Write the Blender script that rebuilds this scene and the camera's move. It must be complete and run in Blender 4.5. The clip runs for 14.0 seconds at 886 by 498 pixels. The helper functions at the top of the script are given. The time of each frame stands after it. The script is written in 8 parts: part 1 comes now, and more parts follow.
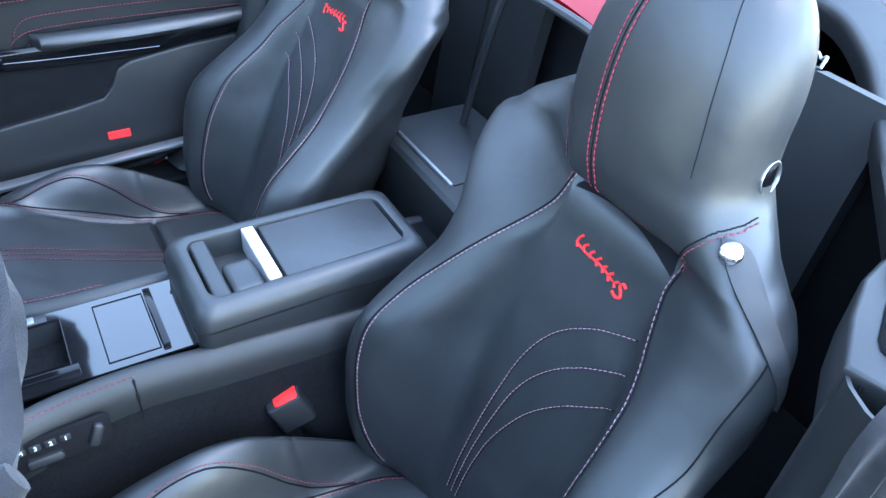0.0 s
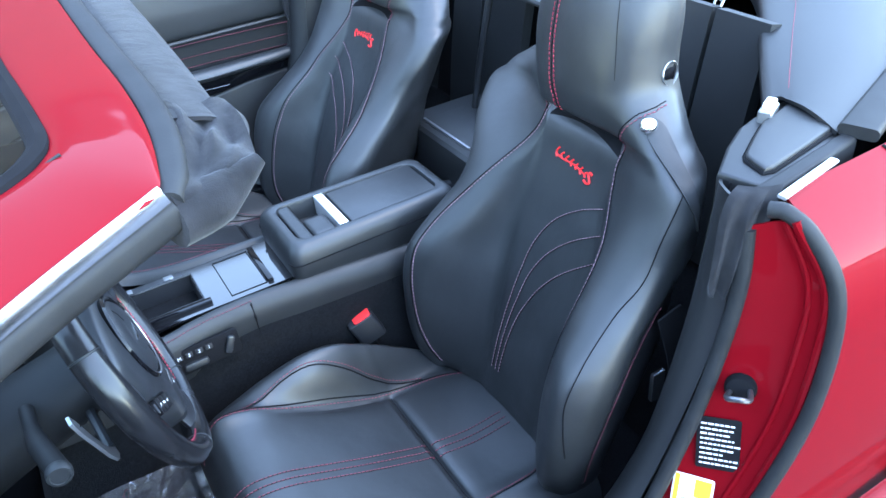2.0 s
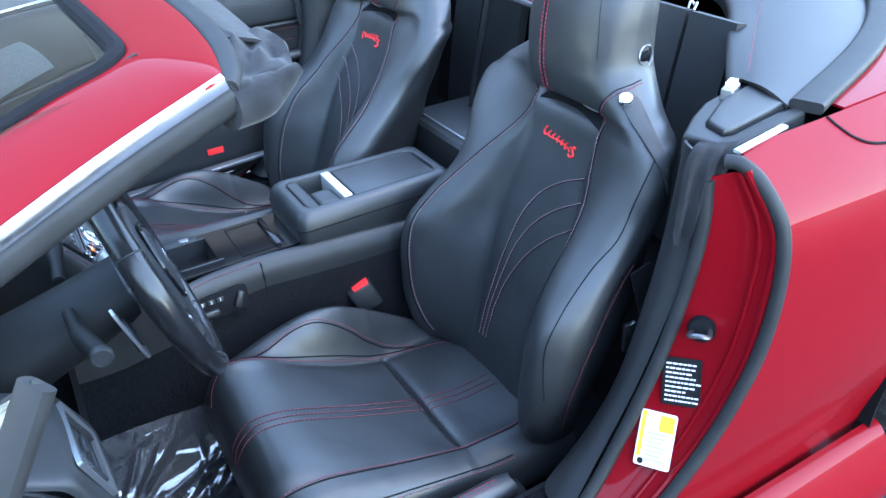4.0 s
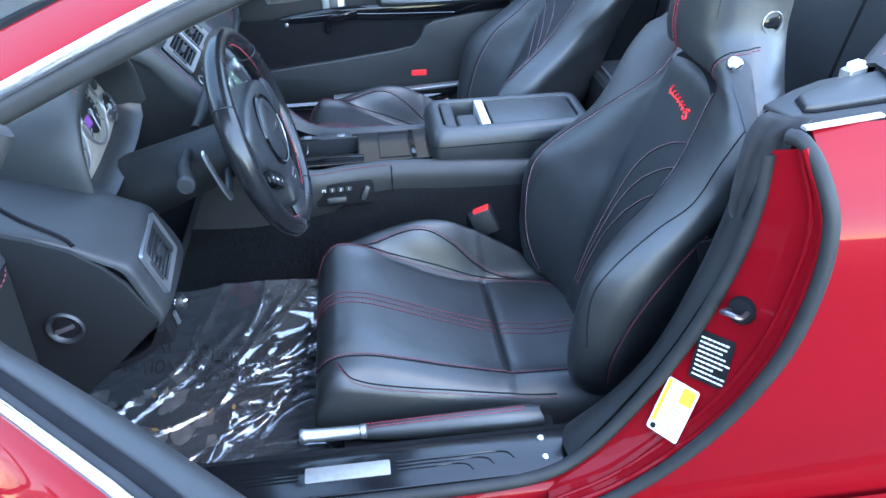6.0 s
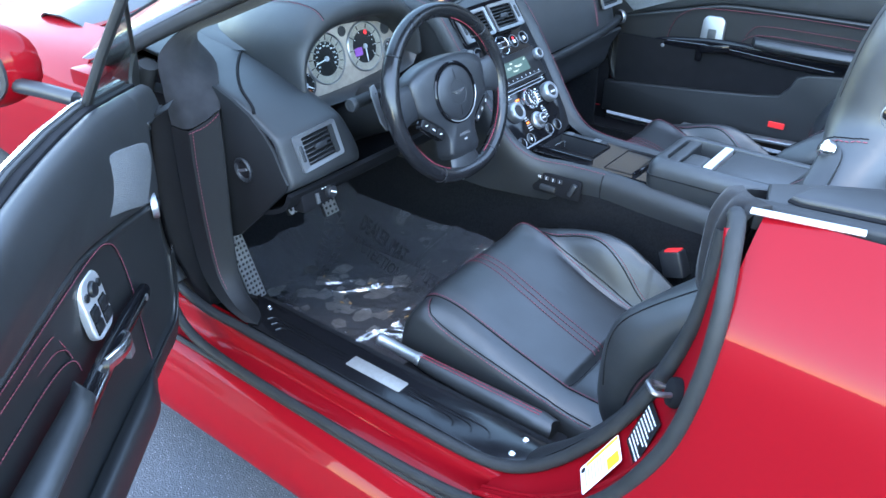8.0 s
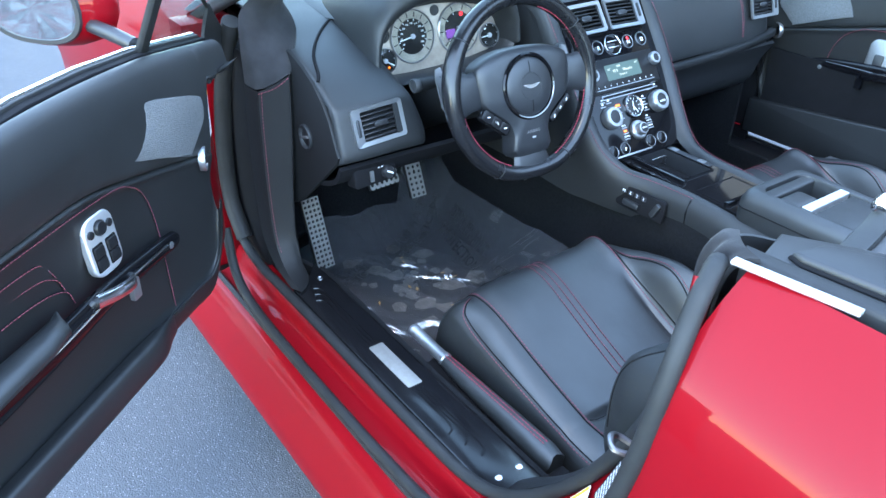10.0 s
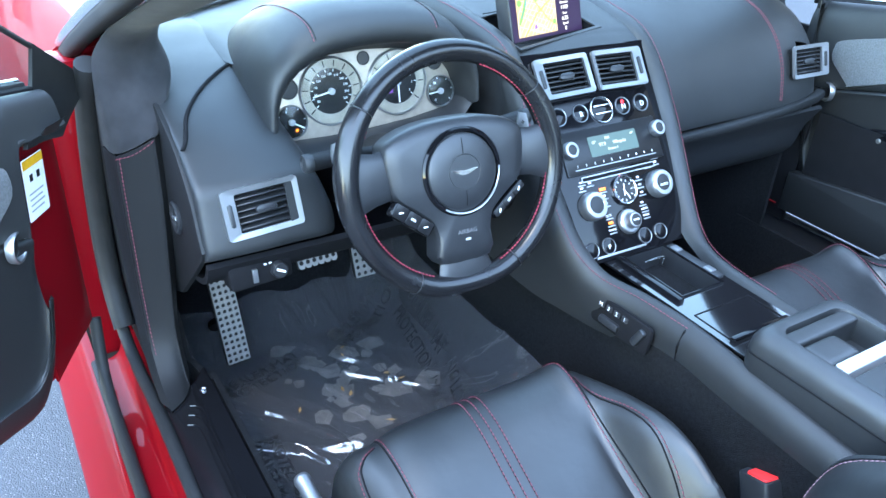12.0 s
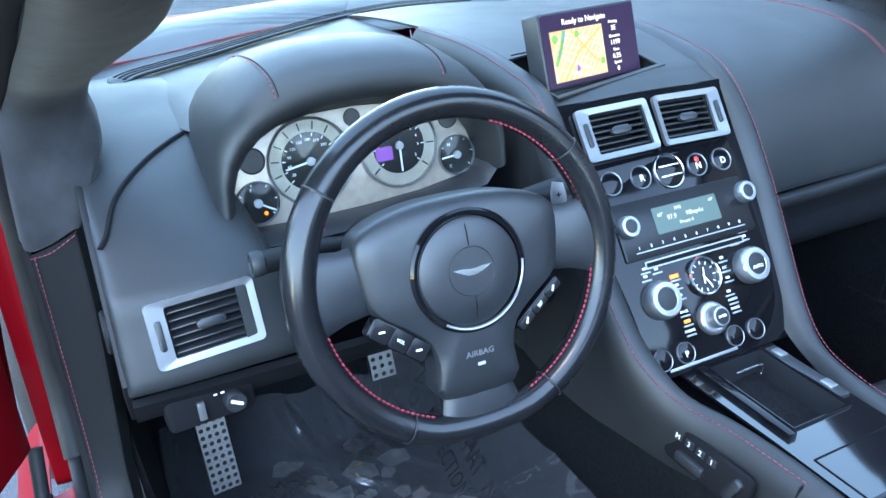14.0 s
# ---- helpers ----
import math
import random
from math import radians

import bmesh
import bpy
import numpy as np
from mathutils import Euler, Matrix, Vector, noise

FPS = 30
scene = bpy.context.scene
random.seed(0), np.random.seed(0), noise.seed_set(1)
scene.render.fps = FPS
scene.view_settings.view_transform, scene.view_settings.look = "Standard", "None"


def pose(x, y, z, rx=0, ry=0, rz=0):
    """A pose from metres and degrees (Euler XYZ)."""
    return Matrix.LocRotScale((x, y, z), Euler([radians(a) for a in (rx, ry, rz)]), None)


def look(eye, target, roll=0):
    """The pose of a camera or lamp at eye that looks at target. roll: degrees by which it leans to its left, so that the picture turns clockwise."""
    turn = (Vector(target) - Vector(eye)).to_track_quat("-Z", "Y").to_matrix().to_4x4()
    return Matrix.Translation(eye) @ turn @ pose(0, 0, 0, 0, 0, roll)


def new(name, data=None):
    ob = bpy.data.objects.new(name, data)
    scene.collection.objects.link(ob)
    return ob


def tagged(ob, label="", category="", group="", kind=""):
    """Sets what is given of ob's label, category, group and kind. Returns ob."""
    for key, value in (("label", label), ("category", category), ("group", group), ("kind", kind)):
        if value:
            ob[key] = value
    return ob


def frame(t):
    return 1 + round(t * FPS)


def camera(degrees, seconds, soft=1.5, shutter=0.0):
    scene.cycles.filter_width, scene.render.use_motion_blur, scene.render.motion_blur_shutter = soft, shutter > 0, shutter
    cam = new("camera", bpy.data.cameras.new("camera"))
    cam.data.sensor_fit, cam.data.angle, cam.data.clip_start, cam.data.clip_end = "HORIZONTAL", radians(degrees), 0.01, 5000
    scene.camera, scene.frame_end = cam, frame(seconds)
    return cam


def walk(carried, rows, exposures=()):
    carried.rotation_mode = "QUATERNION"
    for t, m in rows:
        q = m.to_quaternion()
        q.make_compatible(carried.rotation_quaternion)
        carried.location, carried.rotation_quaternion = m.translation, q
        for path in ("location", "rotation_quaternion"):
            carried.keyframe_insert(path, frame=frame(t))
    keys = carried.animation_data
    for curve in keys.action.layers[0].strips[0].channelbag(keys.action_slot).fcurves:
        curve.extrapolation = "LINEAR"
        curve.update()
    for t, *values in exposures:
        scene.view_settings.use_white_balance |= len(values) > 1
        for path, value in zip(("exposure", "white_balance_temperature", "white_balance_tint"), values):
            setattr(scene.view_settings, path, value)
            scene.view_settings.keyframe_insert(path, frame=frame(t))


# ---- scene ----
cam = camera(59.5, 14.0)
PATH = [
    (0, (0.230, 0.894, 1.444), (-0.598, -0.416, 0.214), 4.2),
    (0.5, (0.124, 0.933, 1.405), (-0.52, -0.446, 0.108), 5.3),
    (1, (0.113, 1.052, 1.446), (-0.542, -0.387, 0.221), 1.0),
    (1.5, (0.258, 1.134, 1.461), (-0.434, -0.293, 0.243), -5.3),
    (2, (0.406, 1.266, 1.503), (-0.355, -0.187, 0.358), -5.9),
    (2.5, (0.492, 1.374, 1.499), (-0.323, -0.13, 0.463), -4.5),
    (3, (0.523, 1.404, 1.481), (-0.341, -0.088, 0.465), -3.3),
    (5.5, (0.408, 1.528, 1.438), (-0.05, -0.055, 0.304), -2.6),
    (6, (0.254, 1.631, 1.425), (0.08, -0.029, 0.324), -1.8),
    (6.5, (0.054, 1.672, 1.422), (0.21, -0.001, 0.337), -2.1),
    (7, (-0.162, 1.607, 1.41), (0.326, -0.017, 0.349), -2.0),
    (7.5, (-0.326, 1.601, 1.4), (0.45, 0.07, 0.372), -1.0),
    (8, (-0.512, 1.601, 1.404), (0.559, 0.251, 0.389), -0.5),
    (10.5, (-0.638, 1.282, 1.371), (0.734, 0.262, 0.333), 1.7),
    (11, (-0.52, 1.188, 1.369), (0.843, 0.117, 0.371), 2.2),
    (11.5, (-0.441, 1.053, 1.345), (0.962, 0.033, 0.348), 2.9),
    (12, (-0.412, 0.945, 1.328), (1.044, 0.013, 0.323), 3.0),
    (12.5, (-0.36, 0.876, 1.304), (1.186, 0.019, 0.369), 1.3),
    (13, (-0.286, 0.808, 1.264), (1.298, -0.021, 0.365), -0.1),
    (13.5, (-0.224, 0.751, 1.252), (1.376, -0.053, 0.361), -1.0),
    (14, (-0.186, 0.717, 1.241), (1.418, -0.077, 0.349), -1.2),
]
EXPOSURES = [(0.0, 4.92, 7350, 8), (0.5, 5.27, 7350, 8), (1.5, 5.07, 7300, 8), (2.0, 4.82, 7300, 8), (3.0, 4.57, 7250, 8), (5.5, 4.72, 7200, 8), (6.0, 4.77, 7200, 8), (7.0, 4.82, 7250, 8), (8.0, 4.72, 7350, 7), (10.5, 4.77, 7450, 4), (11.0, 4.77, 7450, 4), (12.0, 5.07, 7400, 4), (13.0, 4.82, 7300, 6), (14.0, 4.79, 7250, 6)]
walk(cam, [(t, look(eye, target, roll)) for t, eye, target, roll in PATH], exposures=EXPOSURES)
SKY, SUN, SUN_EL, SUN_AZ, SUN_WIDE = 0.12, 0.04, 58.0, 130.0, 12.0

# ---- light of the open sky, with a low evening sun behind thin cloud ----
world = bpy.data.worlds.new("sky")
scene.world = world
world.use_nodes = True
_n, _l = world.node_tree.nodes, world.node_tree.links
_sky = _n.new("ShaderNodeTexSky")
_sky.sky_type, _sky.sun_disc = "NISHITA", False
_sky.sun_elevation, _sky.sun_rotation = radians(SUN_EL), radians(90 - SUN_AZ)
_sky.air_density, _sky.dust_density, _sky.ozone_density = 1.0, 0.1, 1.8
_l.new(_sky.outputs[0], _n["Background"].inputs[0])
_n["Background"].inputs[1].default_value = SKY
_sun = new("sun", bpy.data.lights.new("sun", "SUN"))
_sun.data.energy, _sun.data.angle, _sun.data.color = SUN, radians(SUN_WIDE), (1.0, 0.93, 0.85)
_sun.matrix_world = look((0, 0, 0), (-math.cos(radians(SUN_AZ)) * math.cos(radians(SUN_EL)), -math.sin(radians(SUN_AZ)) * math.cos(radians(SUN_EL)), -math.sin(radians(SUN_EL))))


# ---- materials ----
def material(name, color, rough=0.5, metal=0.0, bump=None, vary=None, coat=0.0, spec=0.5, sheen=0.0, second=None, coat_rough=0.05):
    """color; bump: (scale, strength, kind, distance); vary: (scale, amount) of lightness; second: (scale, amount) of roughness."""
    m = bpy.data.materials.new(name)
    m.use_nodes = True
    n, l = m.node_tree.nodes, m.node_tree.links
    b = n["Principled BSDF"]
    b.inputs["Base Color"].default_value = (*color, 1)
    b.inputs["Roughness"].default_value = rough
    b.inputs["Metallic"].default_value = metal
    b.inputs["Coat Weight"].default_value = coat
    b.inputs["Coat Roughness"].default_value = coat_rough
    b.inputs["Specular IOR Level"].default_value = spec
    b.inputs["Sheen Weight"].default_value = sheen
    co = n.new("ShaderNodeTexCoord")
    if vary:
        t = n.new("ShaderNodeTexNoise")
        t.inputs["Scale"].default_value, t.inputs["Detail"].default_value = vary[0], 6
        r = n.new("ShaderNodeMapRange")
        r.inputs["From Min"].default_value, r.inputs["From Max"].default_value = 0.3, 0.7
        r.inputs["To Min"].default_value, r.inputs["To Max"].default_value = 1 - vary[1], 1 + vary[1]
        x = n.new("ShaderNodeVectorMath")
        x.operation = "SCALE"
        x.inputs[0].default_value = color
        l.new(co.outputs["Object"], t.inputs["Vector"])
        l.new(t.outputs["Fac"], r.inputs["Value"])
        l.new(r.outputs["Result"], x.inputs["Scale"])
        l.new(x.outputs["Vector"], b.inputs["Base Color"])
    if second:
        t = n.new("ShaderNodeTexNoise")
        t.inputs["Scale"].default_value, t.inputs["Detail"].default_value = second[0], 4
        r = n.new("ShaderNodeMapRange")
        r.inputs["From Min"].default_value, r.inputs["From Max"].default_value = 0.3, 0.7
        r.inputs["To Min"].default_value, r.inputs["To Max"].default_value = rough - second[1], rough + second[1]
        l.new(co.outputs["Object"], t.inputs["Vector"])
        l.new(t.outputs["Fac"], r.inputs["Value"])
        l.new(r.outputs["Result"], b.inputs["Roughness"])
    last = None
    for scale, strength, kind, dist in bump or ():
        t = n.new("ShaderNodeTexVoronoi" if kind == "cell" else "ShaderNodeTexNoise")
        t.inputs["Scale"].default_value = scale
        l.new(co.outputs["Object"], t.inputs["Vector"])
        u = n.new("ShaderNodeBump")
        u.inputs["Strength"].default_value, u.inputs["Distance"].default_value = strength, dist
        l.new(t.outputs["Distance" if kind == "cell" else "Fac"], u.inputs["Height"])
        if last:
            l.new(last.outputs["Normal"], u.inputs["Normal"])
        last = u
        l.new(u.outputs["Normal"], b.inputs["Normal"])
    return m


LEATHER = material("seat_leather", (0.0135, 0.0148, 0.0158), 0.45, bump=((900, 0.10, "cell", 0.0006), (38, 0.15, "noise", 0.004), (9, 0.20, "noise", 0.012)), vary=(14, 0.18), second=(11, 0.06), spec=0.62)
DASH = material("dash_leather", (0.0135, 0.0145, 0.0155), 0.52, bump=((1100, 0.22, "cell", 0.0005), (20, 0.05, "noise", 0.004)), vary=(10, 0.12), second=(8, 0.05), spec=0.44)
TRIM = material("trim_leather", (0.0075, 0.008, 0.0087), 0.50, bump=((1000, 0.22, "cell", 0.0005), (16, 0.06, "noise", 0.004)), vary=(9, 0.12), spec=0.5)
POST = material("matt_leather", (0.0075, 0.0078, 0.0085), 0.58, bump=((1000, 0.2, "cell", 0.0005), (16, 0.06, "noise", 0.004)), vary=(9, 0.12), spec=0.26)
SUEDE = material("suede_lining", (0.019, 0.019, 0.021), 0.95, bump=((1500, 0.3, "noise", 0.0006), (28, 0.12, "noise", 0.01)), vary=(26, 0.25), sheen=0.08, spec=0.1)
CARPET = material("carpet", (0.007, 0.0074, 0.0085), 1.0, bump=((700, 0.9, "noise", 0.003), (60, 0.4, "noise", 0.004)), vary=(220, 0.5), spec=0.15)
RED = material("red_paint", (0.16, 0.0016, 0.005), 0.5, spec=0.05, coat=0.25, vary=(3, 0.04), bump=((260, 0.012, "noise", 0.0004),), coat_rough=0.03)
RUBBER = material("rubber_seal", (0.014, 0.0145, 0.015), 0.60, bump=((500, 0.15, "noise", 0.0006),), vary=(30, 0.2), spec=0.28)
BLACK = material("black_plastic", (0.014, 0.015, 0.017), 0.42, bump=((1200, 0.12, "noise", 0.0004),), vary=(40, 0.15))
MATT = material("matt_black", (0.006, 0.006, 0.007), 0.85, vary=(30, 0.2), bump=((800, 0.1, "noise", 0.0004),), spec=0.12)
PIANO = material("piano_black", (0.004, 0.004, 0.005), 0.08, vary=(20, 0.1), spec=0.24)
GLOSS_TOP = material("gloss_lacquer", (0.006, 0.006, 0.007), 0.06, vary=(20, 0.1), spec=0.5, coat=0.6)
CHROME = material("chrome", (0.86, 0.87, 0.89), 0.20, 1.0, second=(60, 0.03))
SATIN = material("satin_silver", (0.30, 0.305, 0.315), 0.36, 0.85, bump=((700, 0.05, "noise", 0.0003),), second=(50, 0.05))
ALLOY = material("brushed_alloy", (0.30, 0.285, 0.27), 0.48, 0.6, bump=((900, 0.12, "noise", 0.0003),), vary=(90, 0.10))
INSTRUMENT = material("warm_silver_face", (0.36, 0.315, 0.265), 0.42, 0.45, bump=((900, 0.12, "noise", 0.0003),), vary=(90, 0.10))
SILL_BLACK = material("sill_lacquer", (0.006, 0.006, 0.007), 0.16, bump=((400, 0.03, "noise", 0.0004),), vary=(20, 0.15), second=(14, 0.05), spec=0.4)
DARK_PRINT = material("moulded_print", (0.10, 0.10, 0.105), 0.6, vary=(200, 0.05))
BRIGHT = material("bright_satin_metal", (0.80, 0.81, 0.83), 0.42, 0.9, bump=((700, 0.05, "noise", 0.0003),))
THREAD = material("red_thread", (0.28, 0.02, 0.04), 0.7, vary=(300, 0.25))
PALE_THREAD = material("rose_thread", (0.26, 0.15, 0.17), 0.7, vary=(300, 0.25))
DIM_THREAD = material("dark_red_thread", (0.16, 0.03, 0.045), 0.7, vary=(300, 0.25))
BADGE = material("red_embroidery", (0.75, 0.02, 0.02), 0.6, bump=((1500, 0.4, "noise", 0.0005),), vary=(200, 0.2))
SIGNAL = material("red_plastic", (0.80, 0.03, 0.03), 0.35, vary=(60, 0.08))
WHITE = material("white_print", (0.80, 0.80, 0.80), 0.6, vary=(200, 0.05))
GREY_PRINT = material("grey_print", (0.30, 0.31, 0.32), 0.6, vary=(200, 0.05))
YELLOW = material("yellow_print", (0.85, 0.42, 0.02), 0.5, vary=(120, 0.06))
LABEL_BLACK = material("label_black", (0.009, 0.009, 0.010), 0.3, vary=(60, 0.1), spec=0.3)
STEEL = material("dark_steel", (0.16, 0.16, 0.17), 0.38, 0.9, vary=(200, 0.15))
WEAVE = material("grille_weave", (0.11, 0.115, 0.12), 0.6, bump=((650, 0.9, "cell", 0.002),), vary=(300, 0.25))
CLOTH = material("roof_cloth", (0.013, 0.013, 0.0145), 0.9, bump=((900, 0.5, "noise", 0.0008), (40, 0.3, "noise", 0.006)), vary=(30, 0.45), sheen=0.1, spec=0.12)
TYRE = material("tyre_rubber", (0.018, 0.018, 0.018), 0.8, bump=((120, 0.3, "noise", 0.002),), vary=(30, 0.25))
CREAM = material("pale_stucco", (0.52, 0.50, 0.48), 0.9, bump=((30, 0.3, "noise", 0.01),), vary=(2, 0.08))
UMBER = material("grey_brown_render", (0.10, 0.085, 0.075), 0.9, bump=((30, 0.3, "noise", 0.01),), vary=(2, 0.12))
DARK_GLASS = material("dark_window", (0.03, 0.04, 0.05), 0.08, vary=(2, 0.1))


def asphalt():
    m = material("asphalt", (0.075, 0.078, 0.085), 0.85, bump=((260, 0.7, "noise", 0.006), (40, 0.3, "noise", 0.01)), vary=(90, 0.45), spec=0.35)
    n, l = m.node_tree.nodes, m.node_tree.links
    b, co = n["Principled BSDF"], n.new("ShaderNodeTexCoord")
    t = n.new("ShaderNodeTexVoronoi")
    t.inputs["Scale"].default_value = 130
    r = n.new("ShaderNodeValToRGB")
    r.color_ramp.elements[0].position, r.color_ramp.elements[0].color = 0.10, (0.20, 0.20, 0.21, 1)
    r.color_ramp.elements[1].position, r.color_ramp.elements[1].color = 0.24, (0.065, 0.068, 0.075, 1)
    big = n.new("ShaderNodeTexNoise")
    big.inputs["Scale"].default_value, big.inputs["Detail"].default_value = 1.7, 5
    mul = n.new("ShaderNodeMix")
    mul.data_type, mul.blend_type = "RGBA", "OVERLAY"
    mul.inputs[0].default_value = 0.3
    l.new(co.outputs["Object"], t.inputs["Vector"])
    l.new(co.outputs["Object"], big.inputs["Vector"])
    l.new(t.outputs["Distance"], r.inputs["Fac"])
    l.new(r.outputs["Color"], mul.inputs[6])
    l.new(big.outputs["Fac"], mul.inputs[7])
    l.new(mul.outputs[2], b.inputs["Base Color"])
    return m


ASPHALT = asphalt()


def glass(name, tint, rough=0.02, least=0.05):
    """A thin pane: clear, with a mirror's share that follows Fresnel."""
    m = bpy.data.materials.new(name)
    m.use_nodes = True
    n, l = m.node_tree.nodes, m.node_tree.links
    n.remove(n["Principled BSDF"])
    mix, tr, gl, fr = n.new("ShaderNodeMixShader"), n.new("ShaderNodeBsdfTransparent"), n.new("ShaderNodeBsdfGlossy"), n.new("ShaderNodeLayerWeight")
    tr.inputs[0].default_value = (*tint, 1)
    gl.inputs["Roughness"].default_value = rough
    power, share = n.new("ShaderNodeMath"), n.new("ShaderNodeMath")
    power.operation, share.operation = "POWER", "MULTIPLY_ADD"
    power.inputs[1].default_value = 4.5
    share.inputs[1].default_value, share.inputs[2].default_value = 0.9 - least, least
    l.new(fr.outputs["Facing"], power.inputs[0])
    l.new(power.outputs[0], share.inputs[0])
    l.new(share.outputs[0], mix.inputs[0])
    l.new(tr.outputs[0], mix.inputs[1])
    l.new(gl.outputs[0], mix.inputs[2])
    l.new(mix.outputs[0], n["Material Output"].inputs[0])
    return m, n, l, gl, fr


GLASS = glass("window_glass", (0.80, 0.88, 0.86))[0]
LENS = glass("gauge_glass", (0.93, 0.95, 0.95), 0.02, 0.02)[0]


def film_material():
    m, n, l, gl, fr = glass("clear_plastic_film", (0.90, 0.91, 0.93), 0.012, 0.15)
    co, t, u = n.new("ShaderNodeTexCoord"), n.new("ShaderNodeTexNoise"), n.new("ShaderNodeBump")
    t.inputs["Scale"].default_value, t.inputs["Detail"].default_value, t.inputs["Distortion"].default_value = 1.0, 1.5, 0.8
    u.inputs["Strength"].default_value, u.inputs["Distance"].default_value = 0.30, 0.03
    mp = n.new("ShaderNodeMapping")
    mp.inputs["Rotation"].default_value = (0, 0, radians(-35))
    mp.inputs["Scale"].default_value = (3.0, 16.0, 6.0)
    l.new(co.outputs["Object"], mp.inputs["Vector"])
    l.new(mp.outputs[0], t.inputs["Vector"])
    l.new(t.outputs["Fac"], u.inputs["Height"])
    l.new(u.outputs["Normal"], gl.inputs["Normal"])
    l.new(u.outputs["Normal"], fr.inputs["Normal"])
    haze, mix = n.new("ShaderNodeBsdfDiffuse"), n.new("ShaderNodeMixShader")
    haze.inputs[0].default_value = (0.55, 0.56, 0.60, 1)
    mix.inputs[0].default_value = 0.065
    l.new(n["Material Output"].inputs[0].links[0].from_socket, mix.inputs[1])
    l.new(haze.outputs[0], mix.inputs[2])
    l.new(mix.outputs[0], n["Material Output"].inputs[0])
    return m


FILM = film_material()


def glow(name, color, strength):
    m = bpy.data.materials.new(name)
    m.use_nodes = True
    b = m.node_tree.nodes["Principled BSDF"]
    b.inputs["Base Color"].default_value = (*[c * 0.2 for c in color], 1)
    b.inputs["Emission Color"].default_value = (*color, 1)
    b.inputs["Emission Strength"].default_value = strength * 0.085
    b.inputs["Roughness"].default_value = 0.3
    return m


AMBER = glow("amber_light", (1.0, 0.22, 0.02), 1.6)
RED_LIGHT = glow("red_light", (1.0, 0.03, 0.05), 1.3)
LCD = glow("green_display", (0.10, 0.20, 0.17), 0.22)
LCD_TEXT = glow("display_text", (0.75, 0.90, 0.88), 0.5)
SCREEN_DARK = glow("screen_violet", (0.020, 0.012, 0.045), 0.9)
MAP_SAND = glow("map_sand", (0.80, 0.52, 0.28), 0.45)
MAP_ROAD = glow("map_road", (0.93, 0.80, 0.62), 0.5)
MAP_MAIN = glow("map_main_road", (0.95, 0.48, 0.12), 0.5)
MAP_GREEN = glow("map_green", (0.25, 0.55, 0.15), 0.4)
MAP_BLUE = glow("map_blue", (0.12, 0.40, 0.60), 0.4)
MAP_CAR = glow("map_arrow", (0.16, 0.08, 0.65), 0.9)
SCREEN_TEXT = glow("screen_text", (0.90, 0.90, 0.92), 0.7)
VIOLET = glow("violet_display", (0.30, 0.12, 0.70), 0.4)

# ---- mesh helpers ----
V = Vector


def thing(name, base, label, category, group="", kind=""):
    ob = new(name)
    ob.empty_display_size = 0.05
    ob.location = base
    return tagged(ob, label, category, group, kind)


def part(name, bm, mat, parent=None, label="", smooth=40, recalc=True):
    """Links a bmesh, given in world coordinates, as one mesh object under a thing or a part."""
    if recalc:
        bmesh.ops.recalc_face_normals(bm, faces=bm.faces)
    for f in bm.faces:
        f.smooth = smooth > 0
    if smooth:
        for e in bm.edges:
            e.smooth = len(e.link_faces) != 2 or e.calc_face_angle(0) < radians(smooth)
    me = bpy.data.meshes.new(name)
    bm.to_mesh(me)
    bm.free()
    me.materials.append(mat)
    ob = new(name, me)
    if parent is not None:
        ob.parent = parent
        if parent.parent is None:
            ob.matrix_parent_inverse = Matrix.Translation(-parent.location)
    if label:
        ob["label"] = label
    return ob


def spline(pts, n=6, closed=False):
    """Catmull-Rom points through pts, n steps to a piece."""
    P = [V(p) for p in pts]
    k, out = len(P), []
    if k == 2 and not closed:
        return [P[0].lerp(P[1], i / n) for i in range(n + 1)]
    for i in range(k if closed else k - 1):
        if closed:
            a, b, c, d = P[i - 1], P[i], P[(i + 1) % k], P[(i + 2) % k]
        else:
            b, c = P[i], P[i + 1]
            a = P[i - 1] if i else 2 * b - c
            d = P[i + 2] if i + 2 < k else 2 * c - b
        for j in range(n):
            t = j / n
            out.append(0.5 * (2 * b + (c - a) * t + (2 * a - 5 * b + 4 * c - d) * t * t + (3 * b - a - 3 * c + d) * t ** 3))
    if not closed:
        out.append(P[-1].copy())
    return out


def sheet(rows, closed_u=False, closed_v=False, cap=False, bm=None):
    """Quads between rows of points; closed_v joins each row's ends, closed_u the first and last row; cap fills the end rows."""
    bm = bm or bmesh.new()
    vs = [[bm.verts.new(p) for p in r] for r in rows]
    nu, nv = len(vs), len(vs[0])
    for i in range(nu if closed_u else nu - 1):
        for j in range(nv if closed_v else nv - 1):
            bm.faces.new((vs[i][j], vs[(i + 1) % nu][j], vs[(i + 1) % nu][(j + 1) % nv], vs[i][(j + 1) % nv]))
    if cap:
        bm.faces.new(vs[0])
        bm.faces.new(vs[-1][::-1])
    return bm


def skin(ctrl, mu=5, mv=5, closed_v=False, cap=False, bm=None):
    """A smooth surface through a net of points: rows of equally many points."""
    rows = [spline(r, mv, closed_v) for r in ctrl]
    cols = [spline([r[j] for r in rows], mu) for j in range(len(rows[0]))]
    return sheet([[c[i] for c in cols] for i in range(len(cols[0]))], closed_v=closed_v, cap=cap, bm=bm)


